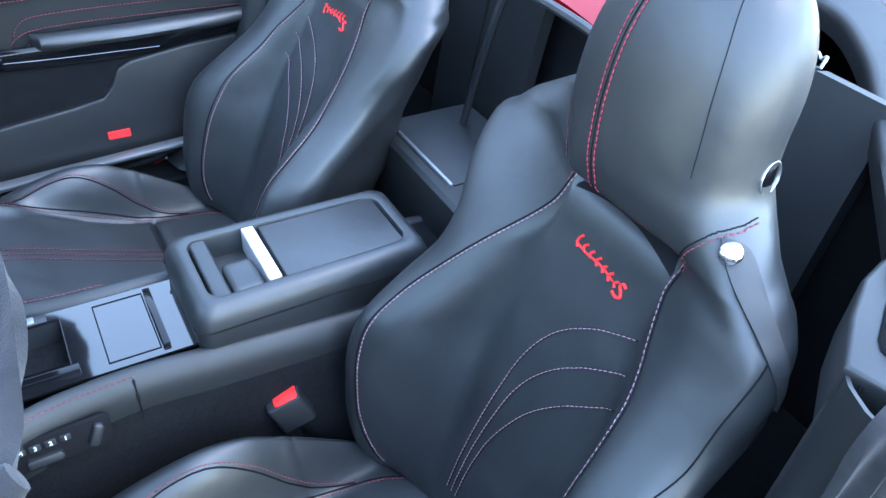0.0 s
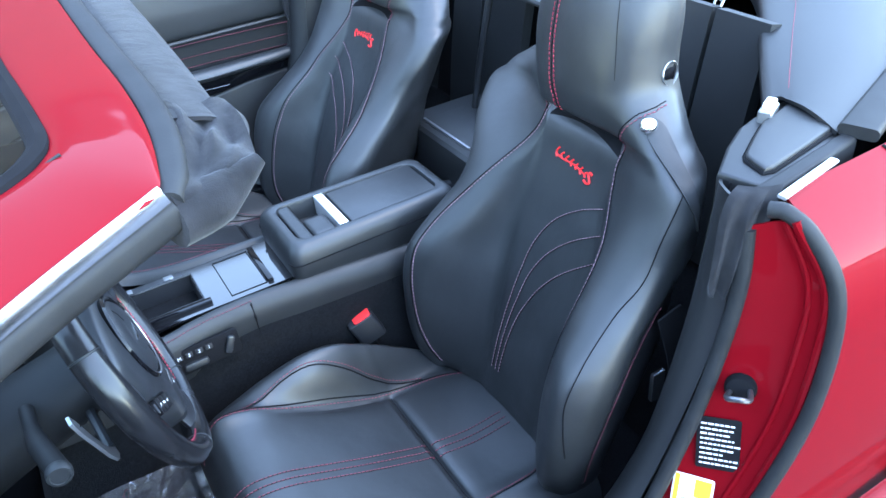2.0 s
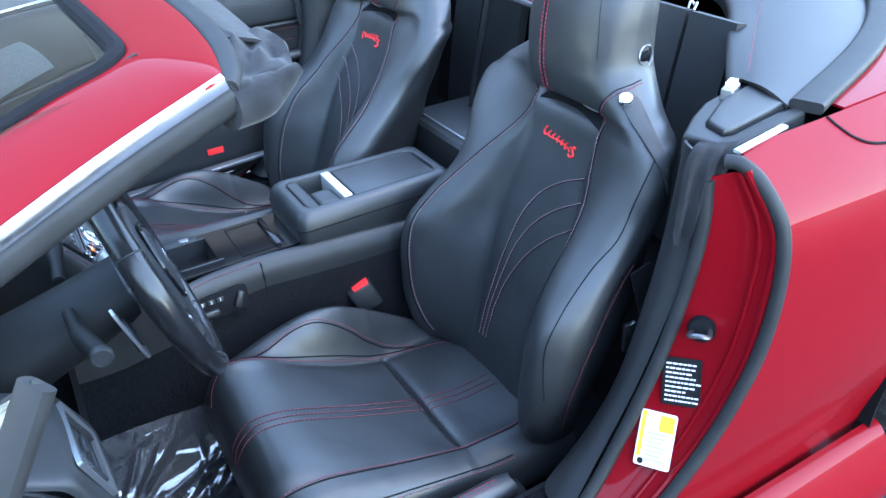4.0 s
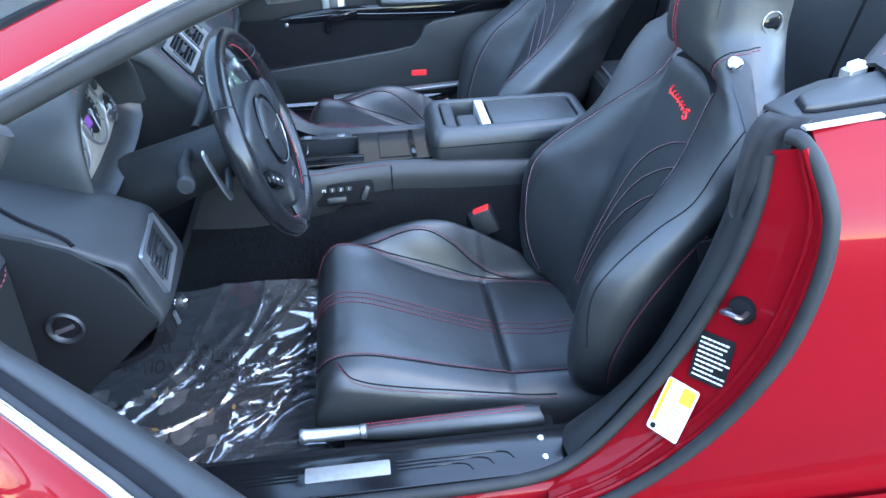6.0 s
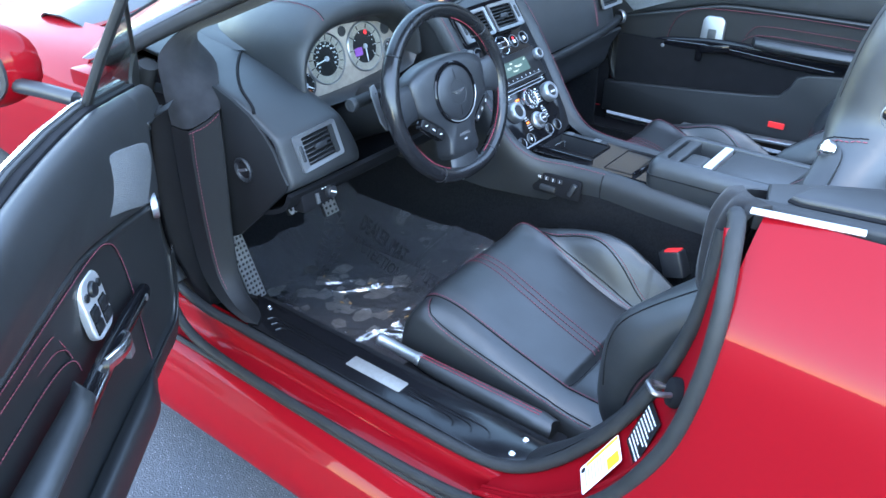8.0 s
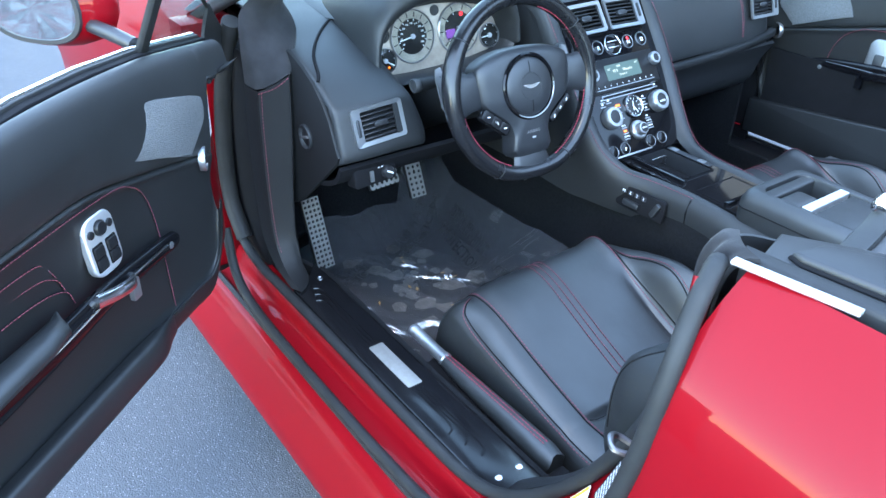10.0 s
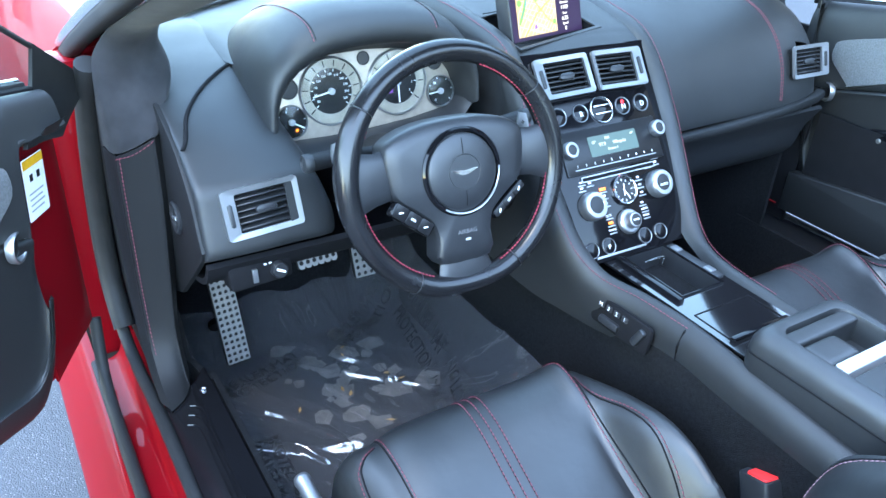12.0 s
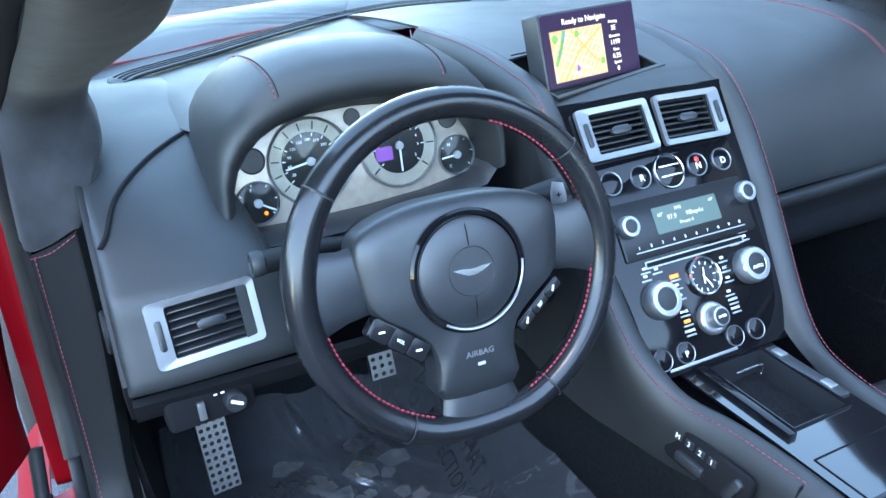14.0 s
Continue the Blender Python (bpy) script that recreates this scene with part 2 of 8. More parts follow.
def thicken(bm, depth):
    """Gives a sheet a back, depth behind it along its normals."""
    bmesh.ops.recalc_face_normals(bm, faces=bm.faces)
    bmesh.ops.solidify(bm, geom=bm.faces[:], thickness=depth)
    return bm


def sweep(pts, shape, up=(0, 0, 1), closed=False, bm=None, scale=None):
    """Carries a closed outline of (side, up) pairs along points."""
    pts = [V(p) for p in pts]
    rows, up = [], V(up)
    for i, p in enumerate(pts):
        a = pts[i - 1] if i or closed else p
        b = pts[(i + 1) % len(pts)] if i + 1 < len(pts) or closed else p
        d = (b - a).normalized()
        side = d.cross(up)
        side = side.normalized() if side.length > 1e-5 else V((1, 0, 0))
        top = side.cross(d).normalized()
        k = scale[i] if scale else 1
        rows.append([p + side * (s * k) + top * (t * k) for s, t in shape])
    return sheet(rows, closed_u=closed, closed_v=True, cap=not closed, bm=bm)


def circle(r, n=8, rx=None):
    return [(r * math.cos(2 * math.pi * i / n), (rx or r) * math.sin(2 * math.pi * i / n)) for i in range(n)]


def tube(pts, r, n=8, closed=False, bm=None, scale=None, up=(0, 0, 1)):
    return sweep(pts, circle(r, n), up, closed, bm, scale)


def rounded(w, h, r, n=4):
    """Outline of a rounded rectangle about the origin."""
    out = []
    for cx, cy, a in ((w / 2 - r, h / 2 - r, 0), (-w / 2 + r, h / 2 - r, 90), (-w / 2 + r, -h / 2 + r, 180), (w / 2 - r, -h / 2 + r, 270)):
        out += [(cx + r * math.cos(radians(a + 90 * i / n)), cy + r * math.sin(radians(a + 90 * i / n))) for i in range(n + 1)]
    return out


def axes(origin, right, up):
    """A frame: x to the right, y up, z towards the viewer."""
    x = V(right).normalized()
    z = x.cross(V(up)).normalized()
    y = z.cross(x)
    m = Matrix((x, y, z)).transposed().to_4x4()
    m.translation = origin
    return m


def plate(outline, m, depth, bevel=0.0, steps=2, bm=None, base=0.0):
    """A flat outline in the frame m, standing from z = base to z = base + depth, its front edge rounded."""
    bm = bm or bmesh.new()
    rows = []
    if bevel:
        cx, cy = sum(p[0] for p in outline) / len(outline), sum(p[1] for p in outline) / len(outline)
        rr = max(math.hypot(p[0] - cx, p[1] - cy) for p in outline)
        prof = [(0.0, base)] + [(bevel * (1 - math.cos(a)), base + depth - bevel + bevel * math.sin(a)) for a in [math.pi / 2 * i / steps for i in range(steps + 1)]]
    else:
        rr, prof = 1, [(0.0, base), (0.0, base + depth)]
    k = len(outline)
    for inset, z in prof:
        row = []
        for i, (x, y) in enumerate(outline):
            ax, ay = outline[i - 1]
            bx, by = outline[(i + 1) % k]
            dx, dy = bx - ax, by - ay
            d = math.hypot(dx, dy) or 1
            row.append(m @ V((x - dy / d * inset, y + dx / d * inset, z)))
        rows.append(row)
    return sheet(rows, closed_v=True, cap=True, bm=bm)


def frame_plate(outer, inner, m, depth, bm=None, base=0.0, dish=0.0):
    """A plate with a hole: outer and inner outlines of equally many points."""
    rows = [[m @ V((x, y, base)) for x, y in outer], [m @ V((x, y, base + depth)) for x, y in outer],
            [m @ V((x, y, base + depth - dish)) for x, y in inner], [m @ V((x, y, base)) for x, y in inner]]
    return sheet(rows, closed_u=True, closed_v=True, bm=bm)


def lathe(profile, m, n=32, bm=None, cap=True):
    """Turns (radius, height) pairs about the frame's z."""
    rows = [[m @ V((r * math.cos(2 * math.pi * i / n), r * math.sin(2 * math.pi * i / n), z)) for i in range(n)] for r, z in profile]
    return sheet(rows, closed_v=True, cap=cap, bm=bm)


def box(lo, hi, bevel=0.004, seg=2, bm=None):
    bm2 = bmesh.new()
    bmesh.ops.create_cube(bm2, size=1)
    for v in bm2.verts:
        v.co = V([l + (h - l) * (c + 0.5) for l, h, c in zip(lo, hi, v.co)])
    if bevel:
        bmesh.ops.bevel(bm2, geom=bm2.edges[:], offset=bevel, segments=seg, profile=0.7, affect="EDGES")
    return bm2


def place(bm, m):
    bmesh.ops.transform(bm, matrix=m, verts=bm.verts)
    return bm


def tree_of(*bms):
    """What a stitched line is laid on."""
    from mathutils.bvhtree import BVHTree
    for b in bms:
        b.normal_update()
    return [BVHTree.FromBMesh(b) for b in bms]


def lay(pts, trees, way, lift=0.0):
    """Points carried along way on to the first surface they meet; those that meet none are left out."""
    out, way = [], V(way).normalized()
    for p in pts:
        best = None
        for t in trees:
            hit, nor, _, d = t.ray_cast(V(p) - way * 0.6, way)
            if hit is not None and (best is None or d < best[2]):
                best = (hit, nor if nor.dot(way) < 0 else -nor, d)
        if best:
            out.append(best[0] + best[1] * lift)
    return out


def seam(name, pts, parent, r=0.0016, mat=None, label=""):
    return part(name, tube(pts, r, 6), mat or MATT, parent, label) if len(pts) > 1 else None


def stitches(name, pts, parent, mat=None, step=0.0075, length=0.0062, r=0.0009, label="red stitching"):
    """A row of single thread stitches along a line."""
    bm, rest = bmesh.new(), 0.0
    for a, b in zip(pts, pts[1:]):
        d = b - a
        L = d.length
        if L < 1e-6:
            continue
        d /= L
        s = rest
        while s < L:
            c = a + d * s
            side = d.orthogonal().normalized()
            up = d.cross(side)
            rows = [[c + d * (length * t) + (side * x + up * y) * k for x, y in circle(r, 4)] for t, k in ((-0.5, 0.3), (-0.25, 1), (0.25, 1), (0.5, 0.3))]
            sheet(rows, closed_v=True, cap=True, bm=bm)
            s += step
        rest = s - L
    return part(name, bm, mat or THREAD, parent, label, recalc=False)


def text(name, body, m, size, mat, parent, align="CENTER", depth=0.0003, label=""):
    cu = bpy.data.curves.new(name, "FONT")
    cu.body, cu.size, cu.align_x, cu.align_y, cu.extrude, cu.resolution_u = body, size, align, "CENTER", depth, 2
    tmp = bpy.data.objects.new(name, cu)
    me = bpy.data.meshes.new_from_object(tmp)
    bpy.data.objects.remove(tmp)
    me.transform(m)
    bm = bmesh.new()
    bm.from_mesh(me)
    bpy.data.meshes.remove(me)
    return part(name, bm, mat, parent, label or "printed lettering", smooth=0, recalc=False)


def cut_faces(bm, test):
    """Takes away the faces whose middle passes the test."""
    bmesh.ops.delete(bm, geom=[f for f in bm.faces if test(f.calc_center_median())], context="FACES")
    return bm


# ---- ground and distance ----
bm = bmesh.new()
_c = [-400, -60, -12, -4, -2, 0, 1, 2, 4, 12, 60, 400]
sheet([[V((x, y, 0)) for y in _c] for x in _c], bm=bm)
tagged(part("ground", bm, ASPHALT, smooth=0), "grey worn asphalt of a car park", "ground", kind="structure")


def far_building(base, length, height, depth, turn, label):
    ob = thing("building", base, label, "building")
    m = pose(*base, 0, 0, turn)
    b = box((-length / 2, -depth / 2, 0), (length / 2, depth / 2, height), 0.05)
    part("wall", place(b, m), CREAM if height < 5 else UMBER, ob)
    part("roof", place(box((-length / 2 - 0.3, -depth / 2 - 0.3, height), (length / 2 + 0.3, depth / 2 + 0.3, height + 0.35), 0.04), m), TRIM, ob)
    k = int(length // 3)
    for i in range(k):
        x = -length / 2 + (i + 0.5) * length / k
        for side in (-1, 1):
            part("window", place(box((x - 0.8, side * depth / 2 - 0.06, 0.9), (x + 0.8, side * depth / 2 + 0.06, 2.3), 0.02), m), DARK_GLASS, ob)
    return ob


far_building((15, 9, 0), 16, 4.2, 7, 100, "low cream stucco building across the car park")
far_building((-24, 20, 0), 18, 4.0, 7, 35, "low cream stucco building with dark windows behind the car")
# unseen block, added to hide the low sky and give dark reflections
far_building((-8, -12.5, 0), 56, 5.6, 8, 0, "long grey-brown building, unseen, added to hide low sky and darken reflections")

# ---- the red car's body ----
car = thing("convertible_car", (0, 0, 0), "red two-seat convertible car with its roof folded away", "car")
WHEEL_X = -1.09
ARCH = 0.385


def belt(x):
    """The car's half width and height along its shoulder line."""
    y = 0.772 - 0.05 * max(0, -x - 0.5) ** 1.5 - 0.02 * max(0, x - 0.9)
    z = 0.993 + 0.015 * min(1, max(0, -x - 0.3)) - 0.06 * max(0, -x - 1.2)
    return y, z


def flank(x, v, side=1):
    """The rear wing's skin: v from 0 at the shoulder to 1 at the bottom."""
    y0, z0 = belt(x)
    bulge = 0.045 * math.exp(-((x + 1.0) / 0.55) ** 2)
    zb = 0.20
    d = x - WHEEL_X
    if abs(d) < ARCH:
        zb = max(zb, 0.34 + math.sqrt(ARCH ** 2 - d * d))
    z = z0 + (zb - z0) * v
    h = (z0 - z) / 0.8
    y = y0 + 0.100 * (1 - (1 - min(1, max(0, h) / 0.24)) ** 3) + bulge * math.sin(math.pi * min(1, h / 0.75)) - 0.10 * max(0, h - 0.55) ** 1.3
    return V((x, side * y, z))


for side in (1, -1):
    xs = [-0.318 - 0.006 * 0 - i * 0.03 for i in range(60)]
    rows = []
    for x in xs:
        rows.append([flank(x, (j / 28) ** 1.3, side) for j in range(29)])
    # the leading edge follows the curved door cut
    for i in range(10):
        k = (1 - i / 10) ** 2
        for j in range(29):
            z = rows[i][j].z
            cut = 0.0 if z > 0.80 else 0.30 * ((0.80 - z) / 0.45) ** 1.6
            rows[i][j].x += k * cut
    bm = thicken(sheet(rows), 0.004)
    part("rear_wing", bm, RED, car, "glossy red rear wing")

# tail: deck between the wings
for side in (1, -1):
    rows = []
    for i in range(16):
        x = -0.47 - i * 0.11
        y0, z0 = belt(x)
        rows.append([V((x, side * y0 * (1 - j / 10), z0 + 0.004 + (0.035 - 0.05 * max(0, -x - 1.1)) * math.sin(math.pi / 2 * j / 10) * (0 if i == 0 else 1))) for j in range(11)])
    # the well behind the seats is left open
    rows2 = [[p for p in r] for r in rows if r[0].x < -0.86]
    part("rear_deck", thicken(sheet(rows2), 0.004), RED, car, "glossy red rear deck")
    rows3 = [[V((x, side * belt(x)[0] * (1 - j / 5 * 0.16), belt(x)[1] + 0.004 + 0.006 * j / 5)) for j in range(6)] for x in [-0.54 - 0.044 * i for i in range(9)]]
    part("deck_side", thicken(sheet(rows3), 0.004), RED, car)

# tail, closing the body behind
sec = [flank(-2.088, (j / 28) ** 1.3, 1) for j in range(29)] + [flank(-2.088, (j / 28) ** 1.3, -1) for j in range(28, -1, -1)]
rows = [[V((-2.088 - d, p.y * k, 0.60 + (p.z - 0.60) * (0.6 + 0.4 * k))) for p in sec] for d, k in ((0.0, 1.0), (0.05, 0.97), (0.10, 0.90), (0.14, 0.75), (0.155, 0.4))]
part("tail_panel", sheet(rows, closed_v=True, cap=True), RED, car, "rounded red tail of the car")

# rear wheel
for side in (1, -1):
    m = axes((WHEEL_X, side * 0.80, 0.345), (1, 0, 0), (0, 0, 1)) if side < 0 else axes((WHEEL_X, side * 0.80, 0.345), (-1, 0, 0), (0, 0, 1))
    w = part("wheel", lathe([(0.23, -0.10), (0.33, -0.11), (0.345, -0.09), (0.347, 0.0), (0.345, 0.09), (0.33, 0.11), (0.24, 0.10), (0.235, 0.06)], m, 64), TYRE, car, "black tyre")
    part("rim", lathe([(0.238, 0.085), (0.225, 0.08), (0.20, 0.03), (0.06, 0.045), (0.05, 0.06)], m, 48), SATIN, w, "silver alloy rim")
    bm = bmesh.new()
    for i in range(72):
        a = 2 * math.pi * i / 72
        q = m @ pose(0, 0, 0, 0, 0, math.degrees(a)) @ pose(0.3465, 0, 0)
        b = box((-0.004, -0.010, -0.095), (0.004, 0.004, 0.095), 0)
        place(b, q)
        t = bpy.data.meshes.new("t")
        b.to_mesh(t)
        b.free()
        bm.from_mesh(t)
        bpy.data.meshes.remove(t)
    part("tread", bm, TYRE, w, smooth=0)
    # the dark wheel house
    rows = [[V((WHEEL_X + 0.40 * math.cos(a), side * y, 0.34 + 0.40 * math.sin(a))) for a in [math.pi * i / 20 for i in range(21)]] for y in (0.88, 0.55)]
    part("wheel_house", thicken(sheet(rows), 0.004), MATT, car)

# rear jamb: the red face that the door shuts on
def jamb(side):
    edge = [(-0.296, 0.815, 0.985), (-0.318, 0.86, 0.90), (-0.312, 0.872, 0.80), (-0.285, 0.875, 0.68), (-0.215, 0.868, 0.55), (-0.10, 0.86, 0.44), (0.02, 0.855, 0.385)]
    inner = [(-0.270, 0.755, 0.955), (-0.272, 0.765, 0.88), (-0.262, 0.765, 0.78), (-0.225, 0.765, 0.66), (-0.160, 0.765, 0.545), (-0.075, 0.775, 0.455), (0.02, 0.785, 0.40)]
    rows = []
    for t in (0, 0.12, 0.5, 0.88, 1):
        push = 0.012 * math.sin(math.pi * t)
        rows.append([V((a[0] * (1 - t) + b[0] * t - push, side * (a[1] * (1 - t) + b[1] * t), a[2] * (1 - t) + b[2] * t)) for a, b in zip(inner, edge)])
    return rows


for side in (1, -1):
    part("door_jamb", thicken(skin(jamb(side), 5, 6), 0.003), RED, car, "glossy red door jamb")
    grid = jamb(side)
    for t, r in ((0.72, 0.0045), (0.94, 0.006)):
        pts = [a.lerp(b, t) + V((0.003 - 0.012 * math.sin(math.pi * t) * 0.9, 0, 0)) for a, b in zip(grid[0], grid[-1])]
        part("jamb_lip", tube(spline(pts, 8), r, 8), RED, car, "rounded red lip of the door jamb")

# sill: red inner step, dark line, outer rocker
for side in (1, -1):
    rows = []
    for x in (0.93, 0.80, 0.6, 0.3, 0.05, -0.08, -0.2):
        rows.append([V((x, side * y, z)) for y, z in ((0.785, 0.408), (0.812, 0.402), (0.826, 0.365), (0.850, 0.352), (0.872, 0.348))])
    part("inner_sill", thicken(skin(rows, 4, 4), 0.003), RED, car, "glossy red door sill")
    rows = []
    for x in (1.15, 0.9, 0.6, 0.3, 0.0, -0.3, -0.72):
        rows.append([V((x, side * y, z)) for y, z in ((0.868, 0.352), (0.886, 0.346), (0.906, 0.322), (0.928, 0.280), (0.940, 0.235), (0.930, 0.185), (0.88, 0.150))])
    part("rocker", thicken(skin(rows, 4, 4), 0.003), RED, car, "glossy red outer rocker panel")
    part("sill_strip", tube(spline([(0.93, side * 0.872, 0.352), (0.6, side * 0.872, 0.352), (0.2, side * 0.872, 0.352), (0.0, side * 0.87, 0.362)], 8), 0.007), RUBBER, car)

# seals round the door opening
OUTER_SEAL = [(0.86, 0.86, 0.50), (0.80, 0.868, 0.40), (0.66, 0.868, 0.362), (0.3, 0.868, 0.36), (0.05, 0.866, 0.375), (-0.09, 0.868, 0.43), (-0.205, 0.875, 0.54), (-0.282, 0.882, 0.68), (-0.312, 0.880, 0.80), (-0.318, 0.866, 0.90), (-0.307, 0.830, 0.962), (-0.296, 0.798, 0.986), (-0.288, 0.778, 0.985)]
INNER_SEAL = [(0.85, 0.800, 0.955), (0.893, 0.806, 0.87), (0.922, 0.811, 0.77), (0.938, 0.816, 0.65), (0.930, 0.818, 0.53), (0.880, 0.816, 0.450), (0.79, 0.812, 0.416), (0.70, 0.808, 0.411), (0.5, 0.806, 0.410), (0.2, 0.806, 0.410), (0.03, 0.802, 0.414), (-0.06, 0.790, 0.45), (-0.145, 0.775, 0.54), (-0.213, 0.770, 0.66), (-0.255, 0.768, 0.78), (-0.272, 0.768, 0.88), (-0.275, 0.762, 0.955)]
for side in (1, -1):
    for name, path, r in (("outer_seal", OUTER_SEAL, 0.0105), ("inner_seal", INNER_SEAL, 0.011)):
        part(name, tube(spline([(x, side * y, z) for x, y, z in path], 6), r, 10, up=(0, 1, 0)), RUBBER, car, "dark grey rubber door seal")

    part("post_seal", tube(spline([(x, side * (y - 0.004), z) for x, y, z in INNER_SEAL[:6]], 6), 0.019, 12, up=(0, 1, 0)), RUBBER, car, "thick dark rubber seal on the front post")

# front wings and bonnet
def nose(x, v, side):
    """From the bonnet's middle (v 0) over the wing to the rocker (v 1)."""
    f = (x - 1.15) / 1.9
    mid = 0.945 - 0.24 * max(0, f) ** 1.6
    wing = 0.955 - 0.25 * max(0, f) ** 1.8
    half = 0.905 - 0.16 * max(0, f) ** 2.5
    pts = [(0, mid), (0.30, mid + 0.004), (0.55, wing - 0.012), (0.70, wing), (half - 0.08, wing - 0.03), (half - 0.015, wing - 0.12), (half, wing - 0.30), (half - 0.01, 0.45), (half - 0.02, 0.30)]
    d = x - 1.52
    if abs(d) < 0.37:
        top = 0.335 + math.sqrt(0.37 ** 2 - d * d)
        pts = [(y, max(z, top)) if i > 5 else (y, z) for i, (y, z) in enumerate(pts)]
    return [V((x, side * y, z)) for y, z in pts]


for side in (1, -1):
    rows = [nose(1.17 + 0.06 * i, 0, side)[3:] for i in range(32)]
    for i, r in enumerate(rows[:6]):
        for p in r:
            if p.z < 0.90:
                p.x -= (1 - i / 6) * 0.22
            else:
                p.x -= (1 - i / 6) * (0.04 if p.y * side < 0.72 else 0.14)
    part("front_wing", thicken(skin(rows, 1, 4), 0.004), RED, car, "glossy red front wing")
    rows = [nose(1.28 + 0.06 * i, 0, side)[:4] for i in range(30)]
    for i, r in enumerate(rows):
        for p in r:
            back = 1.47 - 0.29 * (p.y / 0.72) ** 2
            p.x = back + (3.02 - back) * i / 29
    part("bonnet", thicken(skin(rows, 1, 4), 0.004), RED, car, "glossy red bonnet")
    m = axes((1.52, side * 0.80, 0.335), (-side, 0, 0), (0, 0, 1))
    w = part("wheel", lathe([(0.23, -0.10), (0.32, -0.11), (0.333, -0.09), (0.335, 0.0), (0.333, 0.09), (0.32, 0.11), (0.24, 0.10), (0.235, 0.06)], m, 64), TYRE, car, "black tyre")
    part("rim", lathe([(0.238, 0.085), (0.225, 0.08), (0.20, 0.03), (0.06, 0.045), (0.05, 0.06)], m, 48), SATIN, w, "silver alloy rim")
sec = nose(1.17 + 0.06 * 31, 0, 1)
sec = sec[::-1] + [V((p.x, -p.y, p.z)) for p in sec[1:]]
rows = [[V((p.x + d, p.y * k, 0.48 + (p.z - 0.48) * (0.5 + 0.5 * k))) for p in sec] for d, k in ((0.003, 1.0), (0.06, 0.97), (0.13, 0.90), (0.18, 0.78), (0.21, 0.62), (0.226, 0.45), (0.234, 0.28), (0.237, 0.1))]
part("nose_panel", sheet(rows, closed_v=True, cap=True), RED, car, "rounded red nose of the car")
# scuttle below the windscreen
part("scuttle", thicken(sheet([[V((x - 0.29 * (y / 0.72) ** 2, y, z)) for y in [-0.72 + 0.06 * i for i in range(25)]] for x, z in ((1.38, 0.922), (1.46, 0.936), (1.52, 0.958), (1.60, 0.966), (1.68, 0.962), (1.70, 0.950))]), 0.004), BLACK, car, "black cowl below the windscreen")

# ---- windscreen, its frame and the roof's front seal ----
PILLAR = [(0.352, 0.725, 1.232), (0.46, 0.742, 1.196), (0.57, 0.757, 1.152), (0.80, 0.785, 1.055), (1.00, 0.805, 0.965), (1.12, 0.812, 0.905)]
def header(y, dx=0.0, dz=0.0):
    k = (y / 0.70) ** 2
    return V((0.370 + 0.012 * k + dx, y, 1.252 - 0.016 * k + dz))


for side in (1, -1):
    p = [V((a.x, side * a.y, a.z)) for a in spline(PILLAR, 8)]
    part("pillar_chrome", sweep([V((a.x - 0.002, a.y + side * 0.002, a.z - 0.006)) for a in p], rounded(0.008, 0.017, 0.003, 2), bm=None), CHROME, car, "bright chrome strip along the windscreen pillar")
    part("pillar_seal", sweep([V((a.x - 0.008, a.y - side * 0.006, a.z - 0.025)) for a in p], rounded(0.026, 0.028, 0.009, 3)), RUBBER, car, "grey rubber seal under the windscreen pillar")
OUT = [(1.12, 0.812, 0.905), (1.00, 0.805, 0.965), (0.80, 0.785, 1.055), (0.57, 0.757, 1.152), (0.46, 0.742, 1.196), (0.385, 0.734, 1.222), (0.356, 0.728, 1.231), (0.345, 0.690, 1.235), (0.337, 0.620, 1.239), (0.336, 0.526, 1.245), (0.340, 0.40, 1.248), (0.342, 0.19, 1.250), (0.342, 0.0, 1.251)]
INN = [(1.17, 0.735, 0.925), (1.05, 0.728, 0.985), (0.85, 0.708, 1.078), (0.62, 0.682, 1.172), (0.50, 0.656, 1.214), (0.44, 0.643, 1.230), (0.418, 0.630, 1.236), (0.407, 0.606, 1.239), (0.408, 0.555, 1.241), (0.413, 0.48, 1.244), (0.420, 0.38, 1.247), (0.425, 0.19, 1.250), (0.427, 0.0, 1.251)]
def both(half, dx=0.0, dy=0.0, dz=0.0):
    """A curve over half the windscreen's frame, carried over to the other side too."""
    p = [V((x + dx, y + dy * (y > 0.01), z + dz)) for x, y, z in half]
    return p + [V((q.x, -q.y, q.z)) for q in p[-2::-1]]


mids = [tuple(a * 0.55 + b * 0.45 for a, b in zip(o, i)) for o, i in zip(OUT, INN)]
rows = [both(OUT, 0.004, -0.008, -0.010), both(OUT), both(mids, 0, 0, 0.003), both(INN), both(INN, 0.003, -0.003, -0.010)]
part("windscreen_frame", thicken(skin(rows, 5, 5), 0.004), RED, car, "glossy red windscreen frame")
part("windscreen_border", tube(spline(both(INN, 0.010, -0.012, -0.006), 5), 0.011, 8), MATT, car, "black band round the windscreen")
seal = [(0.350, 0.722, 1.216), (0.336, 0.690, 1.222), (0.324, 0.620, 1.228), (0.322, 0.526, 1.234), (0.326, 0.40, 1.238), (0.328, 0.19, 1.240), (0.328, 0.0, 1.241)]
part("header_seal", sweep(spline(both(seal), 5), rounded(0.026, 0.020, 0.008, 3)), RUBBER, car, "black rubber roof seal along the windscreen header")
YT = [-0.61 + 0.0508 * i for i in range(25)]
